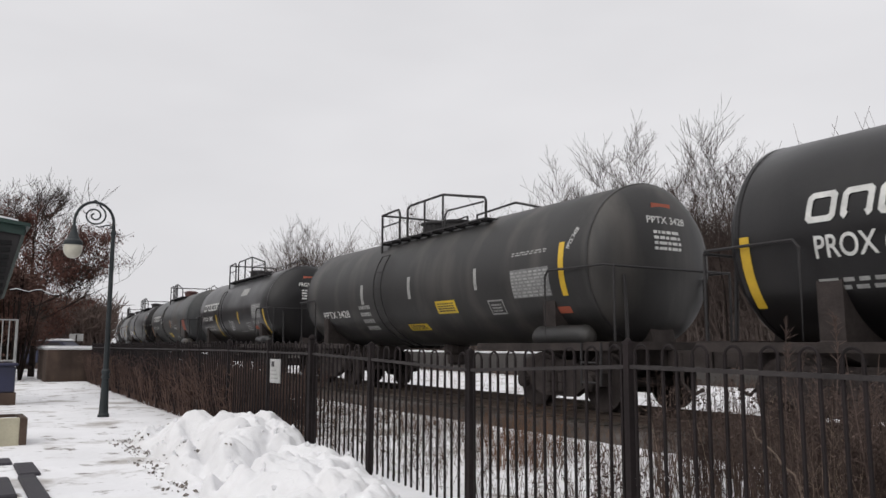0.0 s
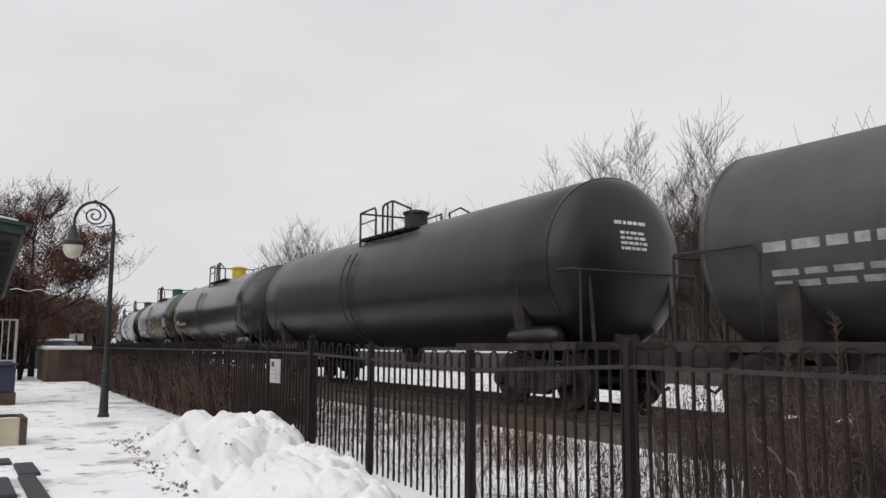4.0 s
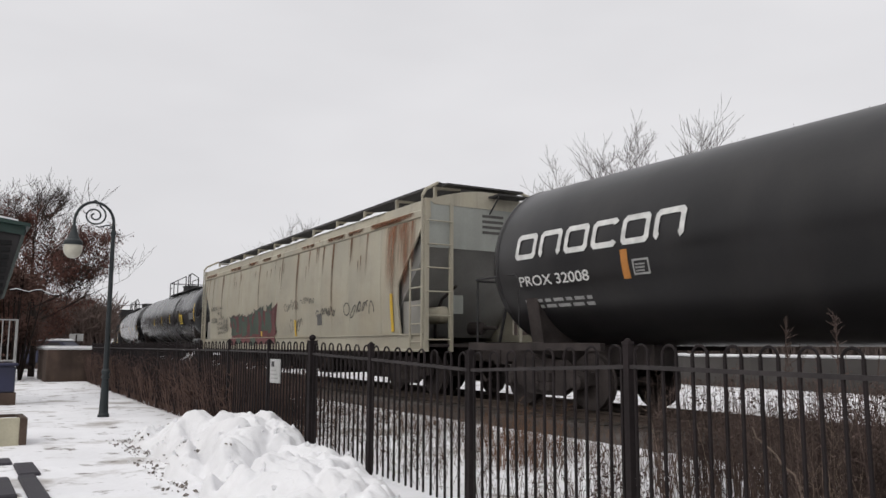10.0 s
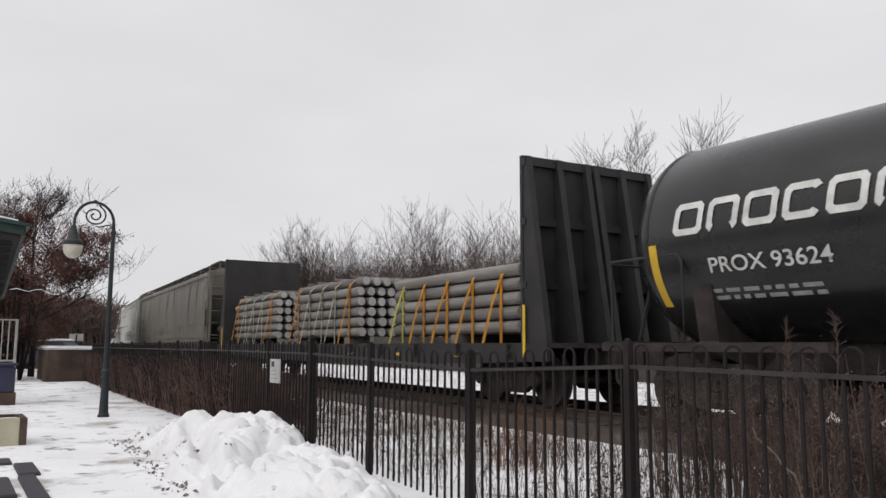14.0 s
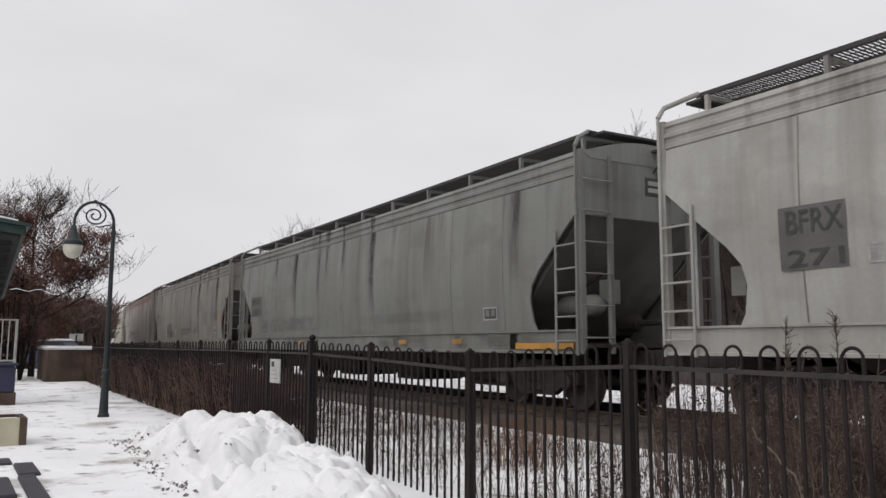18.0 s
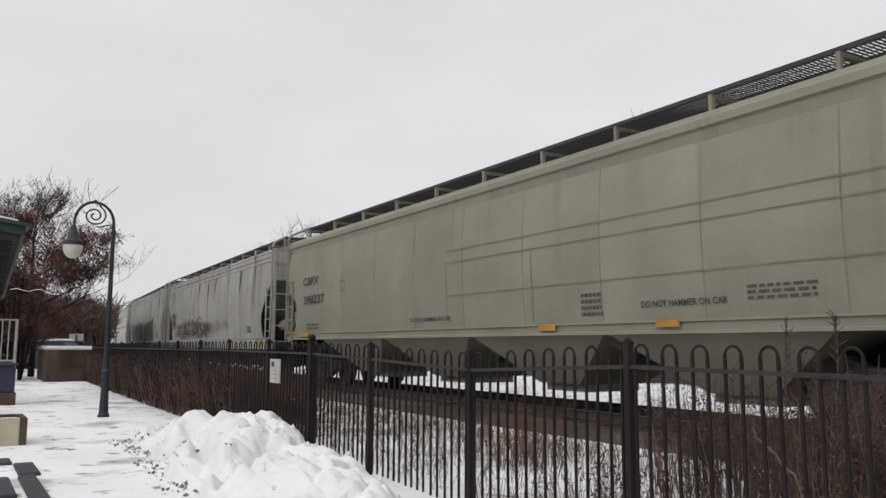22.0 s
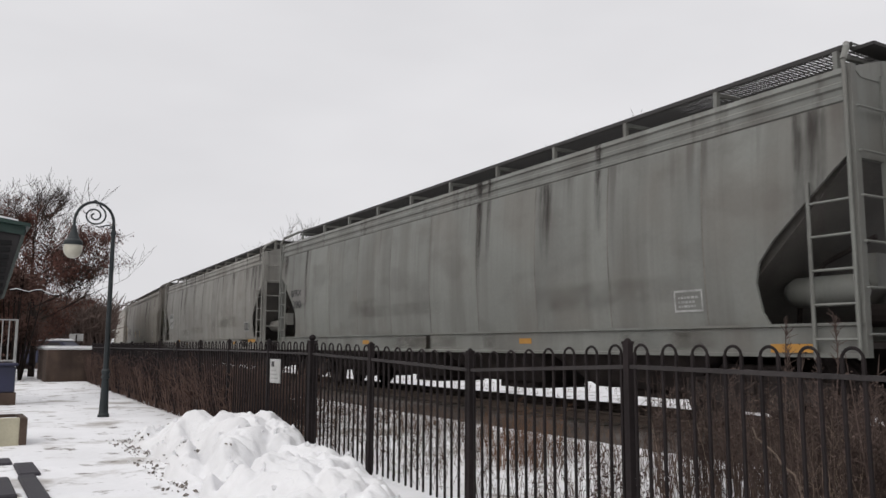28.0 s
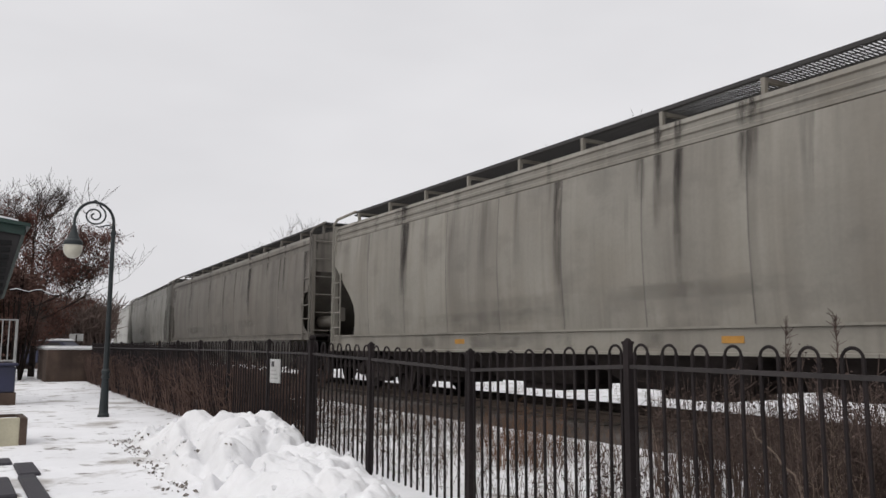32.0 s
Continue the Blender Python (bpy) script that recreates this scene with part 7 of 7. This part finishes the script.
        for k in range(9):
            px = -8.0 + 1.8 * k + rng.uniform(-0.3, 0.3)
            bm = bm_new()
            n = 14
            rows = []
            for q in range(n + 1):
                a = px + 1.5 * q / n
                z = 4.16 + 0.05 * math.sin(math.pi * q / n) ** 0.5 * (1 + noise.noise(Vector((a * 3, 0, 0))))
                rows.append([bm.verts.new(p) for p in ((a, -1.50, 4.14), (a, -1.47, z), (a, -1.36, z + 0.015), (a, -1.24, 4.17))])
            for a, b in zip(rows, rows[1:]):
                for u in range(3):
                    bm.faces.new((a[u], a[u + 1], b[u + 1], b[u]))
            part("roof_snow", bm, M_SNOW, car, "ridge of snow on the roof edge" if k == 0 else "", smooth=True)
        for c in car.children:
            if c.name.split(".")[0] in ("end_sheet", "valve_box"):
                repaint(c, M_CELADON)
            elif c.name.startswith("slope_sheet"):
                repaint(c, M_SLOPE)


M_CELADON = surf("pale_green_grey", (0.300, 0.312, 0.285), 0.6, var=0.15, scale=0.8, streak=0.2)
M_CREAMPLATE = surf("pale_end_plate", (0.27, 0.26, 0.235), 0.7, var=0.2, scale=0.8, streak=0.3)
M_SLOPE = surf("grimy_slope_sheet", (0.27, 0.265, 0.25), 0.7, var=0.25, scale=0.8)


DECALS = {}
DECALS[0] = [
    ('stripe_y', -5.99, 1.53, 0.22, 0.89),
    ('brand', -5.07, 2.48, 2.6, 0.36),
    ('text', -4.97, 2.06, 0.95, 0.27, 'PROX 6'),
    ('bars', -5.02, 1.7, 1.46, 0.17, '2'),
]
DECALS[1] = [
    ('stripe_y', 5.43, 1.88, 0.14, 0.89),
    ('stripe_w', -2.43, 2.07, 0.14, 0.48),
    ('stripe_w', 0.07, 2.09, 0.13, 0.49),
    ('stripe_w', 2.82, 2.12, 0.1, 0.42),
    ('sign_y', 1.19, 1.72, 0.8, 0.26),
    ('sign_y', -0.47, 1.4, 0.9, 0.14),
    ('frame_w', 3.17, 1.64, 0.49, 0.27),
    ('panel', 4.05, 1.9, 1.11, 0.5),
    ('bars', 4.08, 2.65, 1.01, 0.08, '2'),
    ('red', 5.07, 1.6, 0.42, 0.11),
    ('text', -5.04, 1.78, 1.72, 0.18, 'PPTX 3428'),
    ('vtext', 5.72, 2.62, 0.75, 0.10, 'PPTX 3428'),
    ('bars', -2.65, 1.45, 0.65, 0.67, '4'),
]
DECALS[2] = [
    ('brand', -4.24, 2.49, 2.69, 0.21),
    ('text', -4.35, 2.08, 1.73, 0.18, 'PROX 60455'),
    ('bars', -4.51, 1.68, 1.74, 0.23, '2'),
    ('stripe_y', -2.15, 1.43, 0.19, 0.87),
    ('stripe_y', 1.27, 1.87, 0.11, 0.44),
    ('stripe_y', 4.58, 1.46, 0.21, 0.85),
    ('panel', 3.24, 2.01, 1.1, 0.49),
    ('bars', 3.16, 1.82, 0.74, 0.12, '2'),
    ('frame_w', 2.24, 1.61, 0.53, 0.27),
    ('red', 3.14, 1.64, 0.41, 0.11),
    ('scribble', -0.12, 1.57, 0.62, 0.68, '3'),
    ('plate', 1.46, 2.88, 0.89, 0.26),
    ('bars', 1.09, 1.56, 0.96, 0.06, '1'),
]
DECALS[3] = [
    ('brand', -4.89, 2.42, 2.51, 0.24),
    ('text', -4.97, 1.99, 1.87, 0.15, 'PROX 60155'),
    ('scribble', -2.12, 2.2, 0.43, 0.38, '5'),
    ('stripe_o', 0.97, 1.98, 0.14, 0.42),
    ('sign_y', -0.17, 1.5, 0.88, 0.22),
    ('bars', -4.46, 1.57, 0.72, 0.18, '2'),
    ('bars', 1.21, 2.0, 0.47, 0.38, '4'),
    ('red', 4.68, 1.78, 0.66, 0.56),
    ('stripe_o', -6.55, 1.54, 0.15, 0.83),
    ('bars', 2.22, 2.05, 0.65, 0.10, '1'),
    ('text', 2.03, 1.88, 1.0, 0.10, 'MOLTEN SULPHUR'),
    ('blackbox', 2.5, 1.42, 0.2, 0.16),
    ('bars', 1.88, 1.42, 0.55, 0.14, '2'),
]
DECALS[4] = [
    ('text', -5.33, 1.87, 2.04, 0.22, 'PPTX 3586'),
    ('bars', -5.42, 1.58, 1.85, 0.14, '2'),
    ('vtext', 5.62, 2.70, 0.8, 0.10, 'PPTX 3586'),
    ('stripe_y', -4.28, 2.0, 0.1, 0.48),
    ('stripe_y', -1.63, 2.04, 0.13, 0.45),
    ('sign_y', -2.7, 1.85, 0.78, 0.25),
    ('sign_y', -2.92, 1.24, 0.84, 0.13),
    ('bars', -2.77, 1.5, 0.78, 0.12, '2'),
    ('stripe_y', 5.35, 1.58, 0.22, 0.76),
    ('panel', 4.22, 2.04, 1.13, 0.47),
    ('bars', 4.23, 2.73, 1.26, 0.06, '2'),
    ('red', 5.0, 2.84, 0.45, 0.09),
    ('frame_w', 3.38, 1.47, 0.58, 0.28),
    ('bars', 0.83, 1.48, 0.83, 0.29, '3'),
    ('bars', 2.21, 1.48, 1.05, 0.22, '3'),
]
DECALS[5] = [
    ('bars', -4.57, 2.2, 2.0, 0.22, '1'),
    ('stripe_y', 5.31, 1.86, 0.15, 0.83),
    ('stripe_y', 2.55, 2.04, 0.13, 0.53),
    ('sign_y', 1.32, 1.81, 0.93, 0.32),
    ('panel', 3.99, 1.98, 1.1, 0.42),
    ('bars', 3.64, 2.54, 1.61, 0.08, '2'),
    ('frame_w', 3.19, 1.74, 0.42, 0.26),
    ('bars', -4.51, 1.77, 2.03, 0.27, '2'),
]
DECALS[7] = [
    ('text', -6.1, 2.0, 0.9, 0.25, 'SHPX'),
    ('bars', -5.1, 2.0, 1.2, 0.25, '1'),
    ('bars', -6.1, 1.65, 1.6, 0.2, '2'),
    ('stripe_y', -6.6, 1.65, 0.14, 0.95),
    ('stripe_o', -3.93, 1.38, 0.18, 0.28),
    ('stripe_o', 1.87, 1.28, 0.09, 0.32),
    ('sign_y', 2.05, 1.48, 0.67, 0.06),
]
DECALS[8] = [
    ('text', -5.57, 1.98, 1.67, 0.22, 'TILX 200582'),
    ('dry', -0.65, 1.95, 1.3, 0.9),
    ('stripe_o', -4.15, 2.1, 0.12, 0.42),
    ('frame_w', -3.75, 1.98, 0.28, 0.26),
    ('bars', -5.45, 1.62, 1.9, 0.17, '2'),
    ('scribble', -3.22, 1.54, 1.49, 0.52, '8'),
    ('sign_y', 0.93, 1.57, 0.89, 0.28),
    ('panel', 5.01, 2.03, 1.18, 0.5),
    ('stripe_o', 6.23, 1.68, 0.23, 0.87),
    ('stripe_y', 3.48, 2.13, 0.12, 0.47),
    ('stripe_o', 1.03, 2.15, 0.12, 0.45),
    ('stripe_o', -1.77, 2.12, 0.12, 0.45),
    ('text', 3.54, 1.99, 0.87, 0.1, 'UREA LIQUOR'),
    ('bars', 2.18, 1.64, 0.77, 0.19, '2'),
    ('bars', 3.04, 1.52, 1.29, 0.22, '3'),
    ('bars', -0.24, 1.48, 0.9, 0.36, '3'),
]
DECALS[9] = [
    ('text', -5.91, 2.07, 2.48, 0.19, 'SHPX 200885'),
    ('bars', -6.1, 1.76, 1.75, 0.13, '2'),
    ('stripe_o', 1.62, 2.07, 0.13, 0.44),
    ('stripe_o', 4.09, 2.06, 0.16, 0.44),
    ('stripe_o', 7.01, 1.66, 0.26, 0.88),
    ('stripe_w', -1.53, 2.05, 0.13, 0.41),
    ('sign_y', 2.16, 2.0, 0.76, 0.38),
    ('ring', 3.35, 1.86, 0.27, 0.19),
    ('bars', 3.64, 1.72, 0.89, 0.24, '3'),
    ('bars', 4.37, 1.59, 0.76, 0.06, '1'),
    ('panel', 5.86, 2.04, 1.18, 0.49),
    ('frame_w', 5.37, 1.66, 0.57, 0.29),
    ('plate', 6.04, 1.76, 0.27, 0.18),
]
DECALS[10] = [
    ('text', -8.63, 2.08, 1.93, 0.2, 'GATX 202782'),
    ('bars', -8.68, 1.72, 1.56, 0.18, '2'),
    ('stripe_y', -9.49, 2.08, 0.14, 0.91),
    ('plate', -8.28, 1.32, 0.27, 0.14),
    ('stripe_y', -3.0, 2.28, 0.18, 0.45),
    ('stripe_y', -0.28, 2.28, 0.16, 0.47),
    ('stripe_y', 2.49, 2.29, 0.14, 0.47),
    ('stripe_y', 5.4, 2.28, 0.13, 0.47),
    ('stripe_y', 8.68, 2.1, 0.14, 0.9),
    ('sign_y', 0.77, 2.22, 0.81, 0.28),
    ('text', 6.78, 2.91, 0.91, 0.06, 'NON-ODORIZED'),
    ('text', 6.79, 2.73, 1.69, 0.06, 'LIQUEFIED PETROLEUM GAS'),
    ('panel', 7.33, 2.08, 1.18, 0.45),
    ('frame_w', 6.64, 1.64, 0.52, 0.25),
    ('plate', 7.47, 1.81, 0.33, 0.11),
    ('placard', 7.55, 1.23, 0.35, 0.35),
    ('plate', 3.09, 2.36, 0.38, 0.14),
]
DECALS[11] = [
    ('brand', -8.74, 2.53, 3.87, 0.39),
    ('text', -8.68, 2.07, 1.77, 0.17, 'PROX 32008'),
    ('bars', -8.69, 1.7, 1.7, 0.19, '2'),
    ('stripe_o', -6.18, 2.04, 0.16, 0.43),
    ('frame_w', -5.96, 2.08, 0.32, 0.23),
    ('stripe_w', 5.42, 2.0, 0.12, 0.42),
    ('stripe_o', 1.74, 2.0, 0.17, 0.44),
    ('stripe_o', 8.89, 1.67, 0.24, 0.78),
    ('panel', 7.44, 2.08, 1.14, 0.42),
    ('bars', 5.67, 2.01, 1.85, 0.15, '2'),
    ('plate', 2.36, 1.84, 0.9, 0.24),
    ('frame_w', 6.45, 1.64, 0.6, 0.3),
    ('placard', 7.13, 1.21, 0.38, 0.37),
]
DECALS[12] = [
    ('dtext', -8.28, 2.41, 0.93, 0.16, 'GACX'),
    ('dtext', -8.29, 1.93, 0.89, 0.19, '11228'),
    ('stripe_y', -1.57, 1.35, 0.23, 0.42),
    ('stripe_y', 1.81, 1.33, 0.23, 0.46),
    ('stripe_y', 8.3, 1.36, 0.2, 0.85),
    ('dscribble', 5.6, 1.75, 1.9, 0.42, '5'),
    ('dscribble', 3.6, 1.75, 1.5, 0.35, '6'),
    ('dpatch', 3.7, 1.6, 0.35, 0.3),
]
DECALS[13] = [
    ('text', -8.72, 2.08, 2.26, 0.19, 'GATX 219708'),
    ('frame_w', -6.28, 2.09, 0.36, 0.27),
    ('bars', -8.74, 1.73, 1.92, 0.2, '2'),
    ('stripe_y', -3.32, 2.2, 0.15, 0.42),
    ('stripe_y', -0.43, 2.2, 0.14, 0.43),
    ('stripe_y', 2.38, 2.2, 0.14, 0.45),
    ('stripe_y', 5.42, 2.2, 0.12, 0.44),
    ('sign_y', 5.56, 2.09, 0.74, 0.44),
    ('text', 5.6, 1.93, 0.52, 0.08, 'FRA AIP'),
    ('bars', 5.54, 1.68, 0.96, 0.14, '3'),
    ('stripe_y', 9.28, 2.12, 0.19, 0.8),
    ('panel', 8.14, 2.24, 1.01, 0.3),
]
DECALS[14] = [
    ('brand', -8.71, 2.53, 3.34, 0.4),
    ('text', -8.17, 2.0, 1.71, 0.2, 'PROX 93624'),
    ('bars', -8.23, 1.66, 1.56, 0.18, '2'),
    ('stripe_y', -9.22, 1.6, 0.29, 0.85),
    ('stripe_w', -0.73, 2.0, 0.11, 0.41),
    ('stripe_y', 1.98, 1.98, 0.14, 0.44),
    ('stripe_y', 4.94, 1.98, 0.19, 0.43),
    ('stripe_y', 8.83, 1.59, 0.24, 0.84),
    ('text', 5.4, 1.98, 1.58, 0.1, 'LIQUEFIED PETROLEUM GAS'),
    ('bars', 5.39, 1.84, 0.83, 0.06, '1'),
    ('panel', 7.43, 2.0, 1.17, 0.45),
    ('bars', 6.7, 1.45, 0.46, 0.19, '3'),
    ('placard', 7.56, 1.23, 0.37, 0.37),
]
DECALS[16] = [
    ('dtext', -9.54, 2.38, 1.0, 0.23, 'NDYX'),
    ('dtext', -9.51, 1.89, 1.3, 0.27, '863416'),
    ('stripe_y', -9.78, 1.48, 0.22, 0.93),
    ('stripe_y', -7.0, 1.55, 0.19, 0.55),
    ('stripe_y', -3.49, 1.5, 0.12, 0.54),
    ('dbars', -9.61, 1.45, 1.03, 0.27, '3'),
]
DECALS[17] = [
    ('dpatch', -7.47, 1.92, 0.83, 0.74),
    ('dtext', -7.37, 2.34, 0.7, 0.27, 'BFRX'),
    ('dtext', -7.37, 1.95, 0.69, 0.2, '271'),
    ('frame_k', 6.42, 1.49, 0.6, 0.34),
    ('gpatch', -2.26, 1.42, 6.79, 0.73),
    ('dbars', 5.35, 2.1, 1.41, 0.3, '4'),
    ('stripe_sill', 7.7, 1.08, 1.06, 0.12),
    ('frame_w', -6.43, 1.93, 0.17, 0.22),
]
DECALS[18] = [
    ('dpatch', -7.92, 2.01, 1.17, 0.65),
    ('dtext', -7.82, 2.41, 0.94, 0.17, 'BFRX'),
    ('dtext', -7.67, 2.05, 0.69, 0.19, '187'),
    ('frame_k', 6.56, 1.51, 0.45, 0.24),
    ('gpatch', -6.33, 2.04, 0.69, 0.17),
    ('stripe_sill', 7.6, 0.98, 1.54, 0.2),
]
DECALS[19] = [
    ('gpatch', -7.92, 1.81, 1.06, 0.94),
    ('dtext', -7.83, 2.55, 0.88, 0.15, 'BFRX'),
    ('dtext', -7.71, 2.19, 0.62, 0.17, '222'),
    ('dpatch', -4.45, 1.44, 1.58, 0.75),
    ('gpatch', -6.62, 1.39, 1.75, 0.57),
    ('stripe_y', -4.79, 1.45, 0.14, 0.41),
    ('stripe_y', -1.95, 1.38, 0.14, 0.46),
    ('stripe_o', 7.6, 1.9, 0.12, 0.4),
    ('dbars', 6.6, 2.1, 0.8, 0.3, '4'),
    ('frame_k', 6.64, 1.55, 0.45, 0.22),
]
DECALS[20] = [
    ('gpatch', -7.82, 2.0, 0.7, 0.54),
    ('dscribble', -2.68, 1.66, 1.05, 0.56, '4'),
    ('dscribble', -1.4, 1.26, 3.08, 0.66, '6'),
    ('dscribble', -5.04, 1.54, 2.11, 0.45, '7'),
    ('stripe_sill', -1.38, 1.03, 0.49, 0.15),
]
DECALS[21] = [
    ('dtext', -8.52, 2.74, 1.16, 0.22, 'CBFX'),
    ('dtext', -8.47, 2.2, 1.55, 0.24, '398237'),
    ('dtext', 4.75, 1.59, 1.5, 0.09, 'DO NOT HAMMER ON CAR'),
    ('line', -0.6, 2.92, 9.2, 0.022),
    ('line', -0.6, 2.68, 9.2, 0.022),
    ('line', -0.6, 2.02, 9.2, 0.022),
    ('line', -0.6, 1.45, 0.022, 1.23),
    ('line', 2.2, 1.45, 0.022, 1.23),
    ('frame_k2', -5.9, 2.45, 0.3, 0.25),
    ('dbars', -8.3, 1.5, 0.9, 0.2, '2'),
    ('stripe_sill', -8.9, 1.28, 0.8, 0.12),
    ('dbars', 6.54, 1.62, 0.96, 0.21, '3'),
    ('dbars', 3.46, 1.51, 0.48, 0.39, '4'),
    ('stripe_sill', 2.4, 1.28, 0.44, 0.13),
    ('stripe_sill', 5.03, 1.29, 0.42, 0.1),
    ('dtext', -2.13, 1.55, 1.68, 0.09, 'DO NOT HAMMER ON CAR'),
]
DECALS[22] = [
    ('frame_k', 6.33, 1.46, 0.57, 0.28),
    ('dpatch', -7.86, 1.97, 0.95, 0.6),
    ('gpatch', -5.94, 1.14, 1.6, 0.7),
    ('stripe_sill', 7.83, 1.06, 0.94, 0.19),
    ('dscribble', -5.23, 1.33, 3.21, 0.45, '5'),
    ('dscribble', -4.63, 1.32, 0.63, 0.6, '3'),
    ('smear', -7.4, 1.35, 3.6, 0.75),
    ('smear', -5.6, 1.33, 4.2, 0.95),
    ('smear', -3.4, 1.32, 4.6, 0.8),
    ('smear', -8.3, 1.8, 1.9, 0.9),
    ('oval', -2.15, 1.34, 1.5, 0.95),
    ('oval', -1.75, 1.5, 0.75, 0.55),
]
DECALS[23] = [
    ('dtext', -7.36, 2.34, 0.84, 0.2, 'MWCX'),
    ('dtext', -7.39, 1.87, 0.62, 0.22, '6613'),
    ('frame_k', 5.48, 1.52, 0.45, 0.23),
    ('dbars', 5.47, 2.04, 0.79, 0.26, '4'),
    ('stripe_y', -5.29, 1.39, 0.21, 0.49),
    ('stripe_y', -2.34, 1.4, 0.19, 0.46),
    ('stripe_o', 2.75, 1.41, 0.14, 0.44),
    ('stripe_o', 5.46, 1.39, 0.12, 0.46),
    ('stripe_o', 7.62, 1.42, 0.13, 0.88),
    ('gpatch', 6.55, 1.4, 0.75, 0.4),
]
DECALS[24] = [
    ('frame_k', 6.44, 1.52, 0.46, 0.23),
    ('dpatch', -8.51, 2.05, 1.18, 0.71),
    ('gpatch', 7.02, 1.68, 0.82, 0.39),
    ('stripe_sill', 7.99, 1.08, 1.16, 0.22),
    ('frame_k', 6.49, 1.51, 0.56, 0.32),
]
DECALS[25] = [
    ('dtext', -7.41, 2.54, 0.94, 0.16, 'MWCX'),
    ('dtext', -7.45, 2.12, 1.3, 0.19, '480044'),
    ('frame_k2', -5.65, 2.26, 0.27, 0.21),
    ('line', -8.5, 3.40, 17.2, 0.035),
    ('line', -7.9, 1.60, 16.0, 0.03),
    ('stripe_y', -5.07, 1.69, 0.12, 0.43),
    ('stripe_y', -8.05, 1.64, 0.16, 0.94),
    ('dbars', -7.42, 1.71, 0.87, 0.18, '2'),
]
DECALS[26] = [
    ('frame_w', 6.67, 1.5, 0.49, 0.29),
    ('dtext', -8.24, 2.48, 0.85, 0.18, 'BFRX'),
    ('dtext', -8.09, 2.13, 0.66, 0.22, '290'),
    ('stripe_sill', 8.16, 0.96, 0.57, 0.1),
    ('gpatch', -7.99, 2.24, 0.95, 0.44),
]
DECALS[27] = [
    ('frame_k', 7.06, 1.54, 0.6, 0.32),
    ('stripe_sill', 7.68, 1.14, 0.98, 0.14),
    ('ppatch', -7.55, 1.89, 0.92, 0.73),
    ('dtext', -7.45, 2.38, 0.7, 0.19, 'BFRX'),
    ('dtext', -7.48, 2.01, 0.73, 0.19, '277'),
    ('frame_k2', -6.19, 2.07, 0.27, 0.22),
    ('dbars', -5.71, 1.06, 1.22, 0.12, '1'),
    ('blackbox', -6.61, 0.98, 0.49, 0.3),
    ('stripe_sill', -5.19, 1.18, 0.46, 0.11),
]
DECALS[28] = [
    ('dtext', -8.67, 2.34, 0.96, 0.23, 'NDYX'),
    ('dtext', -8.63, 1.87, 1.37, 0.2, '863434'),
    ('stripe_y', -8.9, 1.6, 0.21, 0.92),
    ('stripe_y', -2.63, 1.56, 0.15, 0.42),
    ('stripe_y', 0.11, 1.56, 0.14, 0.44),
    ('frame_k', 7.06, 1.57, 0.47, 0.29),
]
DECALS[29] = [
    ('frame_k', 6.54, 1.5, 0.41, 0.29),
    ('stripe_sill', 7.76, 1.13, 0.95, 0.12),
    ('gpatch', 7.17, 1.48, 0.71, 0.25),
]


# ---- what moves: every car rolls along the curve ----
def motions():
    times = [0.5 * k for k in range(65)]
    for ob, q in MOVING:
        rows = []
        for t in times:
            s = q + travelled(t)
            x, y = along(s)
            rows.append((t, pose(x, y, RAIL, 0, 0, math.degrees(s / TRACK_R))))
        walk(ob, rows)


build_ground()
build_track()
build_far_wall()
build_woods()
build_oak()
build_brush()
build_pile()
build_platform_things()
build_behind()
build_parked_car()
build_lamp()
build_fence()
build_train()
motions()
